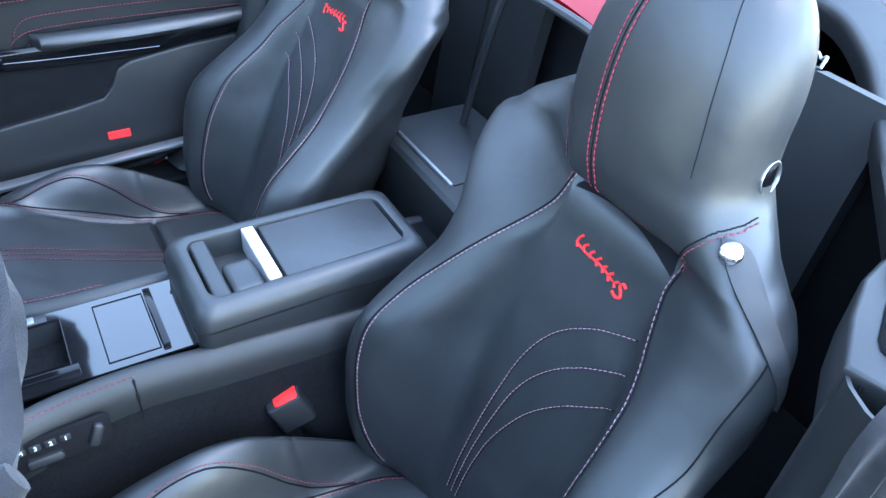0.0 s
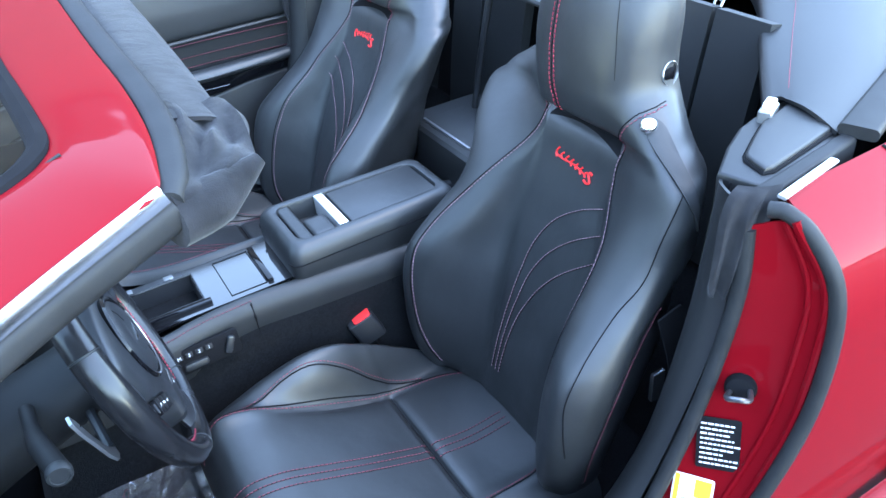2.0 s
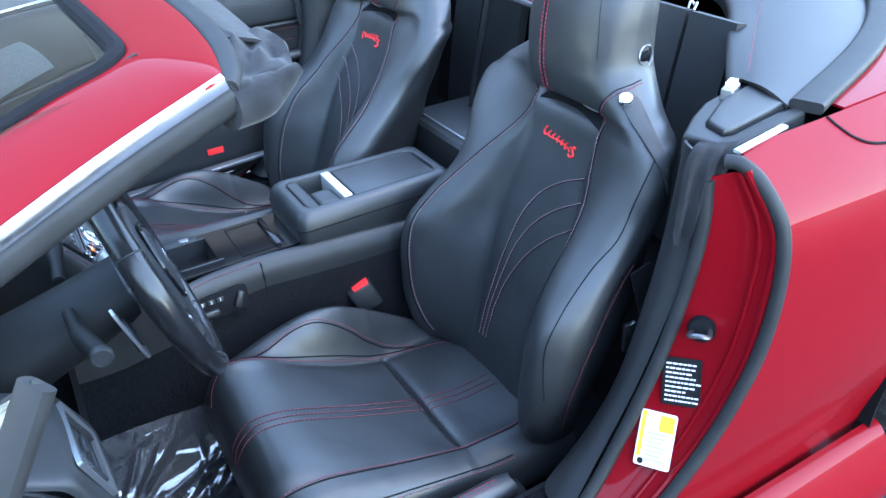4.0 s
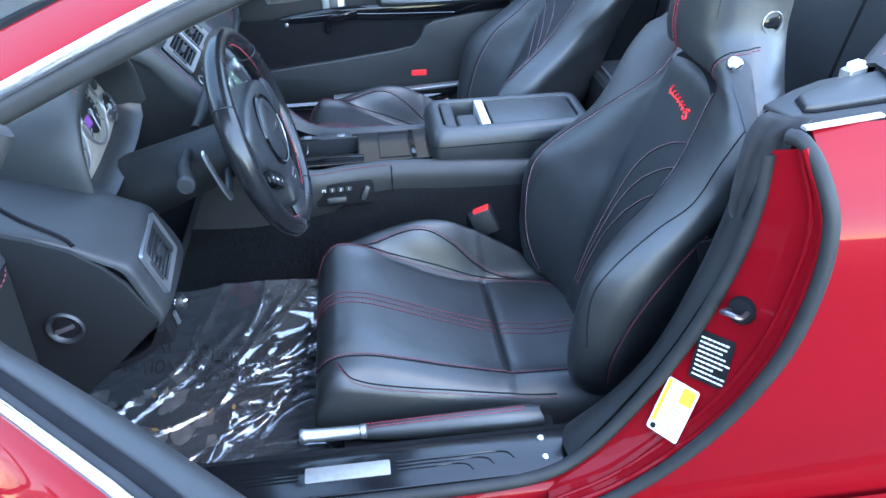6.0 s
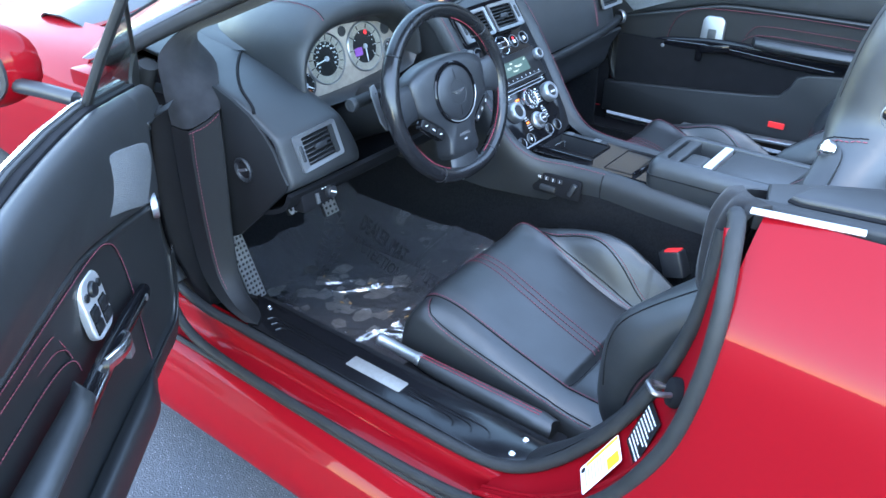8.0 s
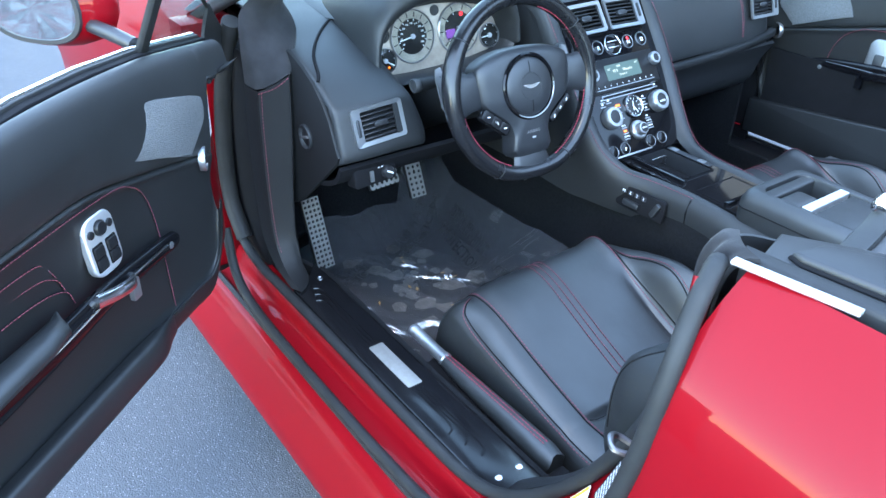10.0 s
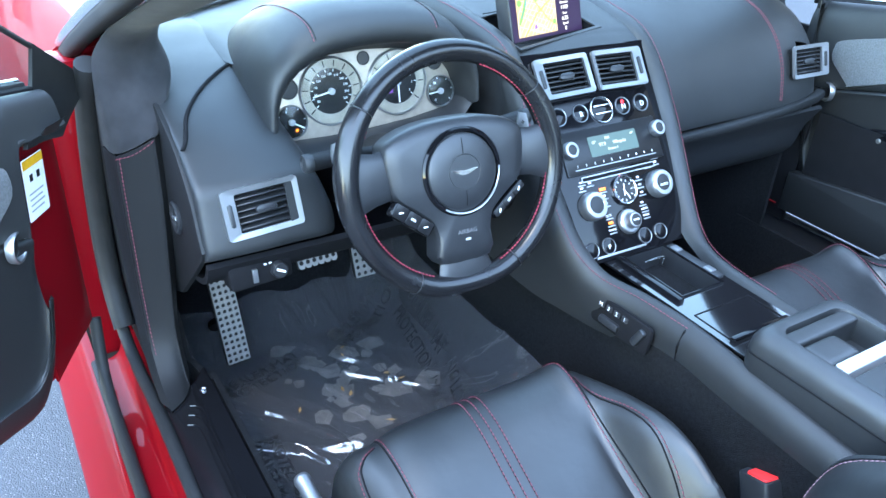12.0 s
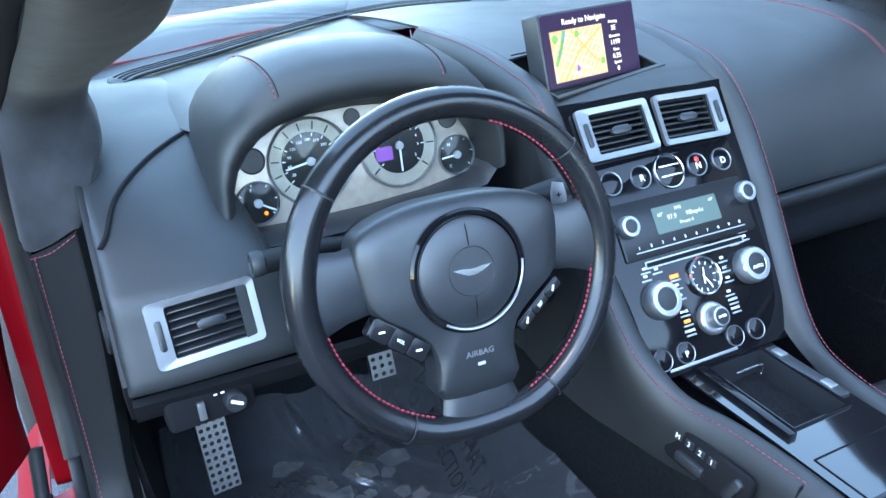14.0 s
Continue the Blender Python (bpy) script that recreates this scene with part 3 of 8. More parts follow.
rows = [[header(y, -0.056, -0.010) for y in YT], [header(y, -0.070, -0.008) for y in YT], [header(y, -0.100, -0.016) for y in YT], [header(y, -0.113, -0.026) for y in YT], [header(y, -0.112, -0.036) for y in YT], [header(y, -0.06, -0.060) for y in YT], [header(y, 0.05, -0.05) for y in YT]]
part("header_trim", thicken(skin(rows, 4, 1), 0.004), CLOTH, car, "black header trim")
# crumpled corner gaiter of the seal
for side in (1, -1):
    rows = []
    ends = (((0.318, 0.575, 1.236), (0.256, 0.575, 1.222)), ((0.322, 0.610, 1.232), (0.256, 0.612, 1.218)), ((0.332, 0.650, 1.229), (0.258, 0.640, 1.216)), ((0.340, 0.690, 1.226), (0.262, 0.665, 1.214)), ((0.346, 0.722, 1.222), (0.268, 0.688, 1.212)), ((0.342, 0.732, 1.210), (0.278, 0.698, 1.204)))
    for i, (a, b) in enumerate(ends):
        a, b = V(a), V(b)
        w = 0.3 + 0.7 * math.sin(math.pi * min(1, i / 4))
        rows.append([V((q.x, side * q.y, q.z + w * (0.006 * math.sin(9 * t - 1.3 * i) + 0.004 * math.sin(17 * t + 2.1 * i)) - 0.010 * math.exp(-((t - 0.45) / 0.12) ** 2) * w)) for t, q in [(k / 10, a.lerp(b, k / 10)) for k in range(11)]])
    tail = spline([(0.266, side * 0.692, 1.212), (0.290, side * 0.698, 1.203), (0.318, side * 0.708, 1.196), (0.350, side * 0.720, 1.197)], 4)
    part("seal_tail", tube(tail, 0.021, 12, scale=[min(1, 0.3 + 0.7 * k / 7) for k in range(len(tail))]), CLOTH, car, "rubber seal end")
    part("seal_corner", thicken(skin(rows, 5, 3), 0.006), CLOTH, car, "creased black rubber corner of the roof seal")
# glass
rows = []
for i in range(9):
    t = i / 8
    row = []
    for j in range(17):
        s = -1 + j / 8
        top = header(0.665 * s, 0.045, -0.008)
        bot = V((1.46 - 0.32 * s * s, 0.735 * s, 0.935 - 0.01 * s * s))
        p = top.lerp(bot, t)
        p += V((0.25, 0, 0.8)).normalized() * 0.05 * math.sin(math.pi * t) * 0.9
        row.append(p)
    rows.append(row)
wind = part("windscreen", sheet(rows), GLASS, car, "clear raked windscreen glass")
wind.visible_shadow = False


# ---- seats ----
def seat(cx, cy, out, label, lean=0.0, raised=False):
    """A bucket seat with its middle line at y = cy; out: the side (1 or -1) of its door; lean: how far it is let back; raised: both cushion sides stand up."""
    ob = thing("bucket_seat", (cx + 0.1, cy, 0.21), label, "car seat", "the two seats")

    def ring(z, x0, wi, ys, xs, yr, xr, yo, xo, d):
        """A section of the backrest: insert half width, seam, ridge and outer edge of the side bolster, depth."""
        half = [(wi * 0.6, x0), (wi, x0 + 0.002), (ys, x0 + xs), ((ys + yr) / 2, x0 + (xs + xr) / 2 + 0.009), (yr, x0 + xr), ((yr + yo) / 2 + 0.005, x0 + (xr + xo) / 2 + 0.006), (yo, x0 + xo), (yo * (0.96 if z < 0.85 else 0.92), x0 + xo - (0.05 if z < 0.85 else 0.034)), (yo * 0.66, x0 - d)]
        pts = [(0, x0 - 0.002)] + half + [(0, x0 - d - 0.01)] + [(-y, x) for y, x in half[::-1]]
        return [V((cx + x + lean * (z - 0.45), cy + y, z)) for y, x in pts]

    def wide(row):
        """The shoulder away from the door is the broader one."""
        z = row[0].z
        k = (0.10 if raised else 0.36) * max(0, min(1, (z - 0.80) / 0.12)) * max(0, min(1, (1.06 - z) / 0.08))
        g = -0.11 * max(0, min(1, (z - 0.925) / 0.04)) - 0.06 * max(0, min(1, (z - 0.97) / 0.06))
        b = (0.3 if raised else 0.62) * max(0, min(z, 1.0) - 0.845) * max(0, min(1, (1.05 - z) / 0.07))
        return [V((p.x - (b * max(0, min(1, (abs(p.y - cy) - 0.095) / 0.06)) if (p.y - cy) * out < 0 else 0), p.y + (p.y - cy) * (k * max(0, min(1, (abs(p.y - cy) - 0.105) / 0.05)) if (p.y - cy) * out < 0 else g), z)) for p in row]

    back = [ring(*r) for r in (
        (0.395, -0.150, 0.10, 0.165, 0.028, 0.200, 0.042, 0.222, 0.000, 0.10), (0.44, -0.158, 0.10, 0.175, 0.060, 0.216, 0.074, 0.240, 0.030, 0.12),
        (0.50, -0.172, 0.10, 0.178, 0.080, 0.228, 0.096, 0.254, 0.045, 0.13), (0.56, -0.190, 0.106, 0.176, 0.090, 0.232, 0.113, 0.262, 0.058, 0.135),
        (0.62, -0.210, 0.112, 0.172, 0.096, 0.233, 0.128, 0.266, 0.068, 0.14), (0.675, -0.231, 0.118, 0.166, 0.092, 0.230, 0.130, 0.264, 0.070, 0.135),
        (0.72, -0.248, 0.118, 0.159, 0.078, 0.222, 0.100, 0.256, 0.050, 0.13), (0.77, -0.268, 0.112, 0.147, 0.048, 0.214, 0.060, 0.248, 0.016, 0.125),
        (0.82, -0.288, 0.098, 0.132, 0.027, 0.213, 0.038, 0.245, -0.006, 0.12), (0.87, -0.307, 0.089, 0.108, 0.012, 0.218, 0.028, 0.248, -0.013, 0.105),
        (0.915, -0.322, 0.088, 0.102, 0.006, 0.212, 0.026, 0.238, -0.014, 0.095))]
    back = [wide(r) for r in back]
    collar = (
        (0.934, -0.343, ((0.05, -0.342), (0.086, -0.336), (0.108, -0.320), (0.152, -0.307), (0.194, -0.302), (0.213, -0.314), (0.222, -0.343), (0.203, -0.378), (0.145, -0.417)), -0.427),
        (0.947, -0.356, ((0.05, -0.355), (0.082, -0.346), (0.108, -0.321), (0.149, -0.309), (0.187, -0.305), (0.206, -0.317), (0.215, -0.345), (0.197, -0.380), (0.14, -0.417)), -0.428),
        (0.955, -0.334, ((0.045, -0.333), (0.085, -0.325), (0.107, -0.315), (0.146, -0.308), (0.181, -0.306), (0.200, -0.318), (0.209, -0.346), (0.19, -0.382), (0.135, -0.42)), -0.430),
        (0.963, -0.304, ((0.045, -0.304), (0.082, -0.306), (0.105, -0.308), (0.140, -0.307), (0.173, -0.308), (0.192, -0.320), (0.201, -0.348), (0.185, -0.384), (0.13, -0.422)), -0.432),
        (0.985, -0.296, ((0.045, -0.297), (0.08, -0.299), (0.105, -0.303), (0.132, -0.307), (0.155, -0.314), (0.172, -0.327), (0.181, -0.352), (0.17, -0.387), (0.12, -0.425)), -0.435),
        (1.005, -0.293, ((0.045, -0.294), (0.08, -0.297), (0.105, -0.303), (0.127, -0.311), (0.144, -0.322), (0.156, -0.337), (0.163, -0.358), (0.155, -0.391), (0.11, -0.428)), -0.438),
        (1.030, -0.294, ((0.045, -0.296), (0.08, -0.300), (0.103, -0.307), (0.121, -0.317), (0.134, -0.330), (0.143, -0.346), (0.147, -0.365), (0.14, -0.396), (0.10, -0.432)), -0.442),
        (1.070, -0.299, ((0.044, -0.301), (0.078, -0.306), (0.10, -0.313), (0.117, -0.323), (0.129, -0.336), (0.137, -0.352), (0.140, -0.370), (0.134, -0.40), (0.095, -0.436)), -0.446),
        (1.115, -0.308, ((0.044, -0.310), (0.077, -0.315), (0.099, -0.322), (0.116, -0.332), (0.128, -0.345), (0.135, -0.361), (0.138, -0.379), (0.132, -0.407), (0.093, -0.440)), -0.450),
        (1.155, -0.320, ((0.041, -0.322), (0.072, -0.327), (0.093, -0.334), (0.108, -0.344), (0.119, -0.356), (0.126, -0.371), (0.128, -0.388), (0.122, -0.413), (0.086, -0.442)), -0.452),
        (1.190, -0.336, ((0.034, -0.338), (0.060, -0.343), (0.078, -0.350), (0.091, -0.359), (0.100, -0.369), (0.106, -0.381), (0.108, -0.396), (0.103, -0.416), (0.072, -0.439)), -0.448),
        (1.215, -0.354, ((0.025, -0.356), (0.044, -0.360), (0.057, -0.366), (0.066, -0.373), (0.073, -0.381), (0.077, -0.390), (0.079, -0.401), (0.075, -0.416), (0.053, -0.433)), -0.440),
        (1.231, -0.373, ((0.014, -0.374), (0.025, -0.377), (0.032, -0.380), (0.037, -0.385), (0.041, -0.390), (0.044, -0.395), (0.045, -0.402), (0.043, -0.412), (0.030, -0.422)), -0.427),
        (1.237, -0.390, ((0.004, -0.391), (0.008, -0.392), (0.010, -0.393), (0.012, -0.395), (0.013, -0.397), (0.014, -0.400), (0.014, -0.402), (0.013, -0.406), (0.009, -0.410)), -0.412))
    for z, xf, half, xb in collar:
        back.append(wide([V((cx + x + lean * (z - 0.45), cy + y, z)) for y, x in [(0, xf)] + list(half) + [(0, xb)] + [(-y, x) for y, x in half[::-1]]]))
    back = skin(back, 4, 4, closed_v=True, cap=True)

    def above(c):
        """Over the collar seam: the slot in the middle, rising to the shoulders."""
        y = abs(c.y - cy)
        return c.z > 0.953 + 0.075 * max(0, min(1, (y - 0.095) / 0.07)) ** 0.8 if (c.y - cy) * out > 0 else c.z > 0.953 + 0.065 * max(0, min(1, (y - 0.100) / 0.05))

    head = cut_faces(back.copy(), lambda c: not above(c))
    cut_faces(back, above)

    def slab(x, zc, zo, zl, zi, zr, zs, zb):
        """A section of the cushion: middle, door-side seam and crest, inboard seam, slope and crest, underside."""
        oo = [(0.165, zo), (0.190, (zo + zl) / 2 + 0.006), (0.212, zl), (0.222, zl - 0.03)]
        ii = [(-0.158, zi), (-0.180, zr), (-0.208, zs), (-0.228, zs - 0.035)]
        if raised:
            oo = [(-y, z) for y, z in ii]
        pts = [(0, zc), (0.07, zc), (0.130, zc + 0.2 * (oo[0][1] - zc))] + oo + [(0.220, zb + 0.02), (0.17, zb), (0, zb), (-0.17, zb), (-0.224, zb + 0.02)]
        pts += ii[::-1] + [(-0.130, zc + 0.35 * (zi - zc)), (-0.07, zc + 0.1 * (zi - zc))]
        return [V((cx + x, cy + out * y, z)) for y, z in pts]

    cushion = skin([slab(*r) for r in (
        (0.385, 0.420, 0.415, 0.410, 0.420, 0.415, 0.41, 0.365), (0.383, 0.448, 0.440, 0.432, 0.448, 0.440, 0.43, 0.345), (0.374, 0.480, 0.464, 0.450, 0.480, 0.466, 0.452, 0.325), (0.358, 0.504, 0.486, 0.470, 0.512, 0.492, 0.478, 0.31),
        (0.330, 0.517, 0.498, 0.480, 0.534, 0.512, 0.497, 0.30), (0.28, 0.511, 0.496, 0.466, 0.524, 0.516, 0.514, 0.29), (0.22, 0.488, 0.479, 0.452, 0.489, 0.520, 0.532, 0.29), (0.15, 0.459, 0.456, 0.438, 0.452, 0.520, 0.544, 0.29),
        (0.09, 0.436, 0.438, 0.424, 0.426, 0.490, 0.535, 0.29), (0.045, 0.419, 0.425, 0.413, 0.410, 0.455, 0.512, 0.29), (0.030, 0.413, 0.421, 0.410, 0.407, 0.446, 0.505, 0.29), (0.019, 0.396, 0.418, 0.406, 0.404, 0.438, 0.497, 0.29), (0.006, 0.407, 0.416, 0.402, 0.402, 0.430, 0.490, 0.29),
        (-0.06, 0.396, 0.412, 0.385, 0.395, 0.402, 0.447, 0.29), (-0.13, 0.394, 0.405, 0.375, 0.390, 0.390, 0.400, 0.29), (-0.20, 0.394, 0.400, 0.370, 0.385, 0.385, 0.385, 0.29))], 4, 4, closed_v=True, cap=True)
    trees_b, trees_h, trees_c = tree_of(back), tree_of(head), tree_of(cushion)
    backrest = part("backrest", back, LEATHER, ob, "smooth black leather backrest with deep side bolsters")
    headrest = part("headrest", head, LEATHER, ob, "smooth black leather head restraint")
    seat_pad = part("seat", cushion, LEATHER, ob, "smooth black leather seat cushion with a cross seam")
    part("seat_base", box((cx - 0.18, cy - 0.19, 0.21), (cx + 0.30, cy + 0.19, 0.30), 0.01), MATT, ob, "dark seat base")

    def on_back(yz, lift=0.0006, n=10, tree=trees_b):
        return lay(spline([(cx + 0.2, cy + y, z) for y, z in yz], n), tree, (-1, 0, 0), lift)

    def on_skin(pts, lift):
        """The nearest places on backrest and head restraint."""
        res = []
        for p in pts:
            loc, nor = sorted([t.find_nearest(p)[:2] for t in trees_b + trees_h], key=lambda r: (r[0] - p).length)[0]
            nor = nor if nor.dot(V((1, (p.y - cy) * 4, 0.5))) > 0 else -nor
            res.append(loc + nor * lift)
        return res

    def on_cushion(xy, lift=0.0006, n=10):
        return lay(spline([(cx + x, cy + y, 0.7) for x, y in xy], n), trees_c, (0, 0, -1), lift)

    for s in (1, -1):
        if s == out:
            crest = [(0.099, 0.935), (0.095, 0.905), (0.103, 0.880), (0.115, 0.855), (0.128, 0.832), (0.142, 0.803), (0.149, 0.768), (0.157, 0.735), (0.165, 0.700), (0.169, 0.655), (0.172, 0.605), (0.173, 0.54), (0.170, 0.47), (0.160, 0.42)]
        else:
            crest = [(0.100, 0.935), (0.105, 0.905), (0.122, 0.875), (0.157, 0.825), (0.184, 0.780), (0.202, 0.742), (0.211, 0.705), (0.213, 0.672), (0.211, 0.635), (0.206, 0.59), (0.198, 0.54), (0.186, 0.48), (0.170, 0.42)]
        crest = [(s * y, z) for y, z in crest]
        line = on_back(crest)
        seam("seam", line, backrest, 0.0011)
        stitches("stitching", on_back([(y - s * 0.004, z) for y, z in crest], 0.001), backrest, PALE_THREAD, r=0.0009)
        # ridge seam of the bolster and the side seam behind it
        ridge = lay(spline([(cx + x + lean * (z - 0.45) + 0.1, cy + s * (y + 0.1), z) for x, y, z in ((-0.30, 0.246, 0.925), (-0.275, 0.236, 0.86), (-0.255, 0.226, 0.80), (-0.20, 0.226, 0.755), (-0.135, 0.236, 0.70), (-0.10, 0.242, 0.65), (-0.095, 0.244, 0.595), (-0.10, 0.243, 0.54))], 8), trees_b, (-1, -s, 0), 0.0004)
        if s == out:
            seam("seam", ridge, backrest, 0.0011)
        side = lay(spline([(cx + x + lean * (z - 0.45), cy + s * 0.6, z) for x, z in ((-0.275, 0.74), (-0.215, 0.675), (-0.165, 0.605), (-0.142, 0.54), (-0.135, 0.49), (-0.138, 0.44))], 10), trees_b, (0, -s, 0), 0.0006)
        if s == out:
            seam("seam", side, backrest, 0.0014)
            stitches("stitching", [p + V((-0.004, 0, 0)) for p in side], backrest, DIM_THREAD)
        # cushion seams between the middle and the bolsters
        low = s == out and not raised
        bol = [(0.380, s * 0.150), (0.366, s * 0.160), (0.33, s * 0.163), (0.2, s * 0.164), (0.06, s * 0.164), (-0.08, s * 0.160), (-0.14, s * 0.14)]
        seam("seam", on_cushion(bol), seat_pad, 0.0014)
        stitches("stitching", on_cushion([(x, y - s * 0.004) for x, y in bol], 0.001), seat_pad, DIM_THREAD)
        # second seam along the bolster's leaf shape
        wing = [(0.34, s * 0.172), (0.325, s * 0.198), (0.30, s * 0.208), (0.2, s * 0.211), (0.09, s * 0.211), (0.0, s * 0.209), (-0.06, s * 0.205)] if low else [(0.30, s * 0.166), (0.25, s * 0.178), (0.205, s * 0.188), (0.15, s * 0.190), (0.09, s * 0.184), (0.02, s * 0.174), (-0.06, s * 0.165)]
        seam("seam", on_cushion(wing), seat_pad, 0.0014)
        stitches("stitching", on_cushion([(x, y + s * 0.004) for x, y in wing], 0.001), seat_pad, DIM_THREAD)
        # seams where the shoulder leather meets the head restraint
        if s == out:
            edge = [(-0.330, 0.099, 0.930), (-0.315, 0.098, 0.952), (-0.305, 0.106, 0.975), (-0.305, 0.120, 0.996), (-0.310, 0.134, 1.012), (-0.322, 0.146, 1.022), (-0.340, 0.154, 1.029), (-0.365, 0.156, 1.032)]
        else:
            edge = [(-0.330, 0.099, 0.930), (-0.322, 0.101, 0.945), (-0.322, 0.105, 0.965), (-0.330, 0.111, 0.985), (-0.340, 0.119, 1.005), (-0.352, 0.128, 1.022)]
        edge = spline([(cx + x + lean * (z - 0.45), cy + s * y, z) for x, y, z in edge], 8)
        seam("seam", on_skin(edge, 0.0003), backrest, 0.0009)
        stitches("stitching", on_skin([p + V((0, s * 0.003, -0.004)) for p in edge], 0.001), backrest, DIM_THREAD)
    # nested curves on the insert, door side
    for k in range(3):
        pts = [(out * y, z) for y, z in (
            ((-0.058, 0.462), (-0.055, 0.56), (-0.047, 0.66), (-0.036, 0.721), (-0.008, 0.773), (0.040, 0.812), (0.094, 0.838)),
            ((-0.047, 0.462), (-0.043, 0.55), (-0.034, 0.62), (-0.022, 0.674), (0.005, 0.722), (0.050, 0.765), (0.106, 0.800)),
            ((-0.037, 0.462), (-0.032, 0.53), (-0.024, 0.578), (-0.012, 0.614), (0.012, 0.662), (0.055, 0.712), (0.116, 0.760)))[k]]
        line = on_back(pts, 0.0004)
        seam("groove", line, backrest, 0.0012)
        stitches("stitching", on_back(pts, 0.0022), backrest, PALE_THREAD, r=0.0008)
    # three stitched lines along the cushion
    for k in range(3):
        y0 = out * (0.012 + 0.016 * (k - 1))
        pts = [(0.383, y0 - out * 0.012), (0.35, y0 - out * 0.006), (0.2, y0), (0.06, y0 + out * 0.004), (0.026, y0 + out * 0.004)]
        seam("groove", on_cushion(pts, 0.0003), seat_pad, 0.0008)
        stitches("stitching", on_cushion(pts, 0.0012), seat_pad, DIM_THREAD, r=0.0009)
        pts = [(0.012, y0 + out * 0.004), (-0.06, y0 + out * 0.004), (-0.14, y0)]
        seam("groove", on_cushion(pts, 0.0003), seat_pad, 0.0008)
        stitches("stitching", on_cushion(pts, 0.0012), seat_pad, DIM_THREAD, r=0.0009)
    cross = [(0.019, -0.150), (0.019, -0.08), (0.019, 0.08), (0.019, 0.150)]
    seam("cross_seam", on_cushion(cross, 0.0), seat_pad, 0.0016)
    # centre band of the head restraint
    for s in (1, -1):
        band = [(s * 0.030, 0.945), (s * 0.036, 0.99), (s * 0.048, 1.07), (s * 0.050, 1.14), (s * 0.044, 1.19), (s * 0.036, 1.225)]
        if s == out:
            band = [(s * 0.085, 1.045), (s * 0.078, 1.10), (s * 0.066, 1.16), (s * 0.045, 1.215)]
            seam("seam", on_back(band, 0.0001, tree=trees_h), headrest, 0.0006)
        else:
            seam("seam", on_back(band, tree=trees_h), headrest, 0.0008)
            for w in (-0.006, 0.006):
                stitches("stitching", on_back([(y + w, z) for y, z in band], 0.001, tree=trees_h), headrest, THREAD)
    # the slot under the head restraint: its deep shade is painted as a matt black patch
    rows = []
    for i in range(21):
        u = 2 * i / 20 - 1
        low, high = 0.930 - 0.008 * u * u - 0.004 * u * out, 0.957 - 0.004 * u * u
        high = low + (high - low) * math.sqrt(max(0.02, 1 - u * u))
        rows.append([V((0, cy + 0.088 * u, low + (high - low) * k / 5)) for k in range(6)])
    for row in rows:
        for q in row:
            q.x = lay([V((cx + 0.2, q.y, q.z))], trees_b + trees_h, (-1, 0, 0), 0.0012)[0].x
    part("slot", thicken(sheet(rows), 0.001), MATT, backrest, "matt black patch painted as the shade in the slot under the head restraint")
    bar = lay([V((cx + 0.2, cy + out * (0.010 + 0.058 * i / 8), 0.938 - 0.002 * math.sin(math.pi * i / 8))) for i in range(9)], trees_b, (-1, 0, 0), 0.003)
    part("slot_bar", tube(bar, 0.0016, 6), SATIN, backrest, "thin silver bar in the slot")
    # round speaker in the head restraint's door side
    sp = lay([(cx - 0.386 + lean * 0.6, cy + out * 0.6, 1.044)], trees_h, (0, -out, 0), 0.0)
    if sp:
        face = trees_h[0].find_nearest(sp[0])[1]
        face = face if face.y * out > 0 else -face
        m = axes(sp[0] - face * 0.0004, V((0, 0, 1)).cross(face), face.cross(V((0, 0, 1)).cross(face)))
        part("speaker_ring", lathe([(0.0185, -0.006), (0.0185, 0.0006), (0.0175, 0.0014), (0.0168, 0.000), (0.0166, -0.004)], m, 28, cap=False), SATIN, headrest, "thin chrome speaker ring")
        part("speaker_cover", lathe([(0.0168, -0.006), (0.0160, -0.001), (0.010, 0.0006), (0.003, 0.001)], m, 24), PIANO, headrest, "black round speaker cover")
    # belt guide strap with its press stud
    path = [(-0.314, 0.138, 1.008, 0.018), (-0.314, 0.140, 1.004, 0.034), (-0.314, 0.145, 0.996, 0.044), (-0.313, 0.153, 0.986, 0.050), (-0.313, 0.168, 0.970, 0.050), (-0.314, 0.187, 0.952, 0.044), (-0.316, 0.207, 0.932, 0.034), (-0.319, 0.225, 0.910, 0.024), (-0.322, 0.238, 0.886, 0.014), (-0.330, 0.244, 0.862, 0.006)]
    rows = []
    for x, y, z, w in path:
        q = V((cx + x + lean * (z - 0.45), cy + out * y, z))
        rows.append(on_skin([q + V((-0.42, out * 0.62, 0.30)) * (w * (k + 0.9) / 4) for k in range(-1, 5)], 0.0048))
    part("belt_strap", thicken(skin(rows, 3, 2), 0.004), DASH, ob, "leather belt guide flap")
    c = V(rows[2][1])
    face = V((0.78, out * 0.45, 0.45)).normalized()
    m = axes(c + face * 0.005, V((0, 0, 1)).cross(face), face.cross(V((0, 0, 1)).cross(face)))
    part("press_stud", lathe([(0.012, -0.008), (0.012, 0.002), (0.010, 0.0045), (0.004, 0.006)], m, 24), CHROME, ob, "round chrome press stud")
    # embroidered badge, kept as a plain wavy shape
    bm = bmesh.new()
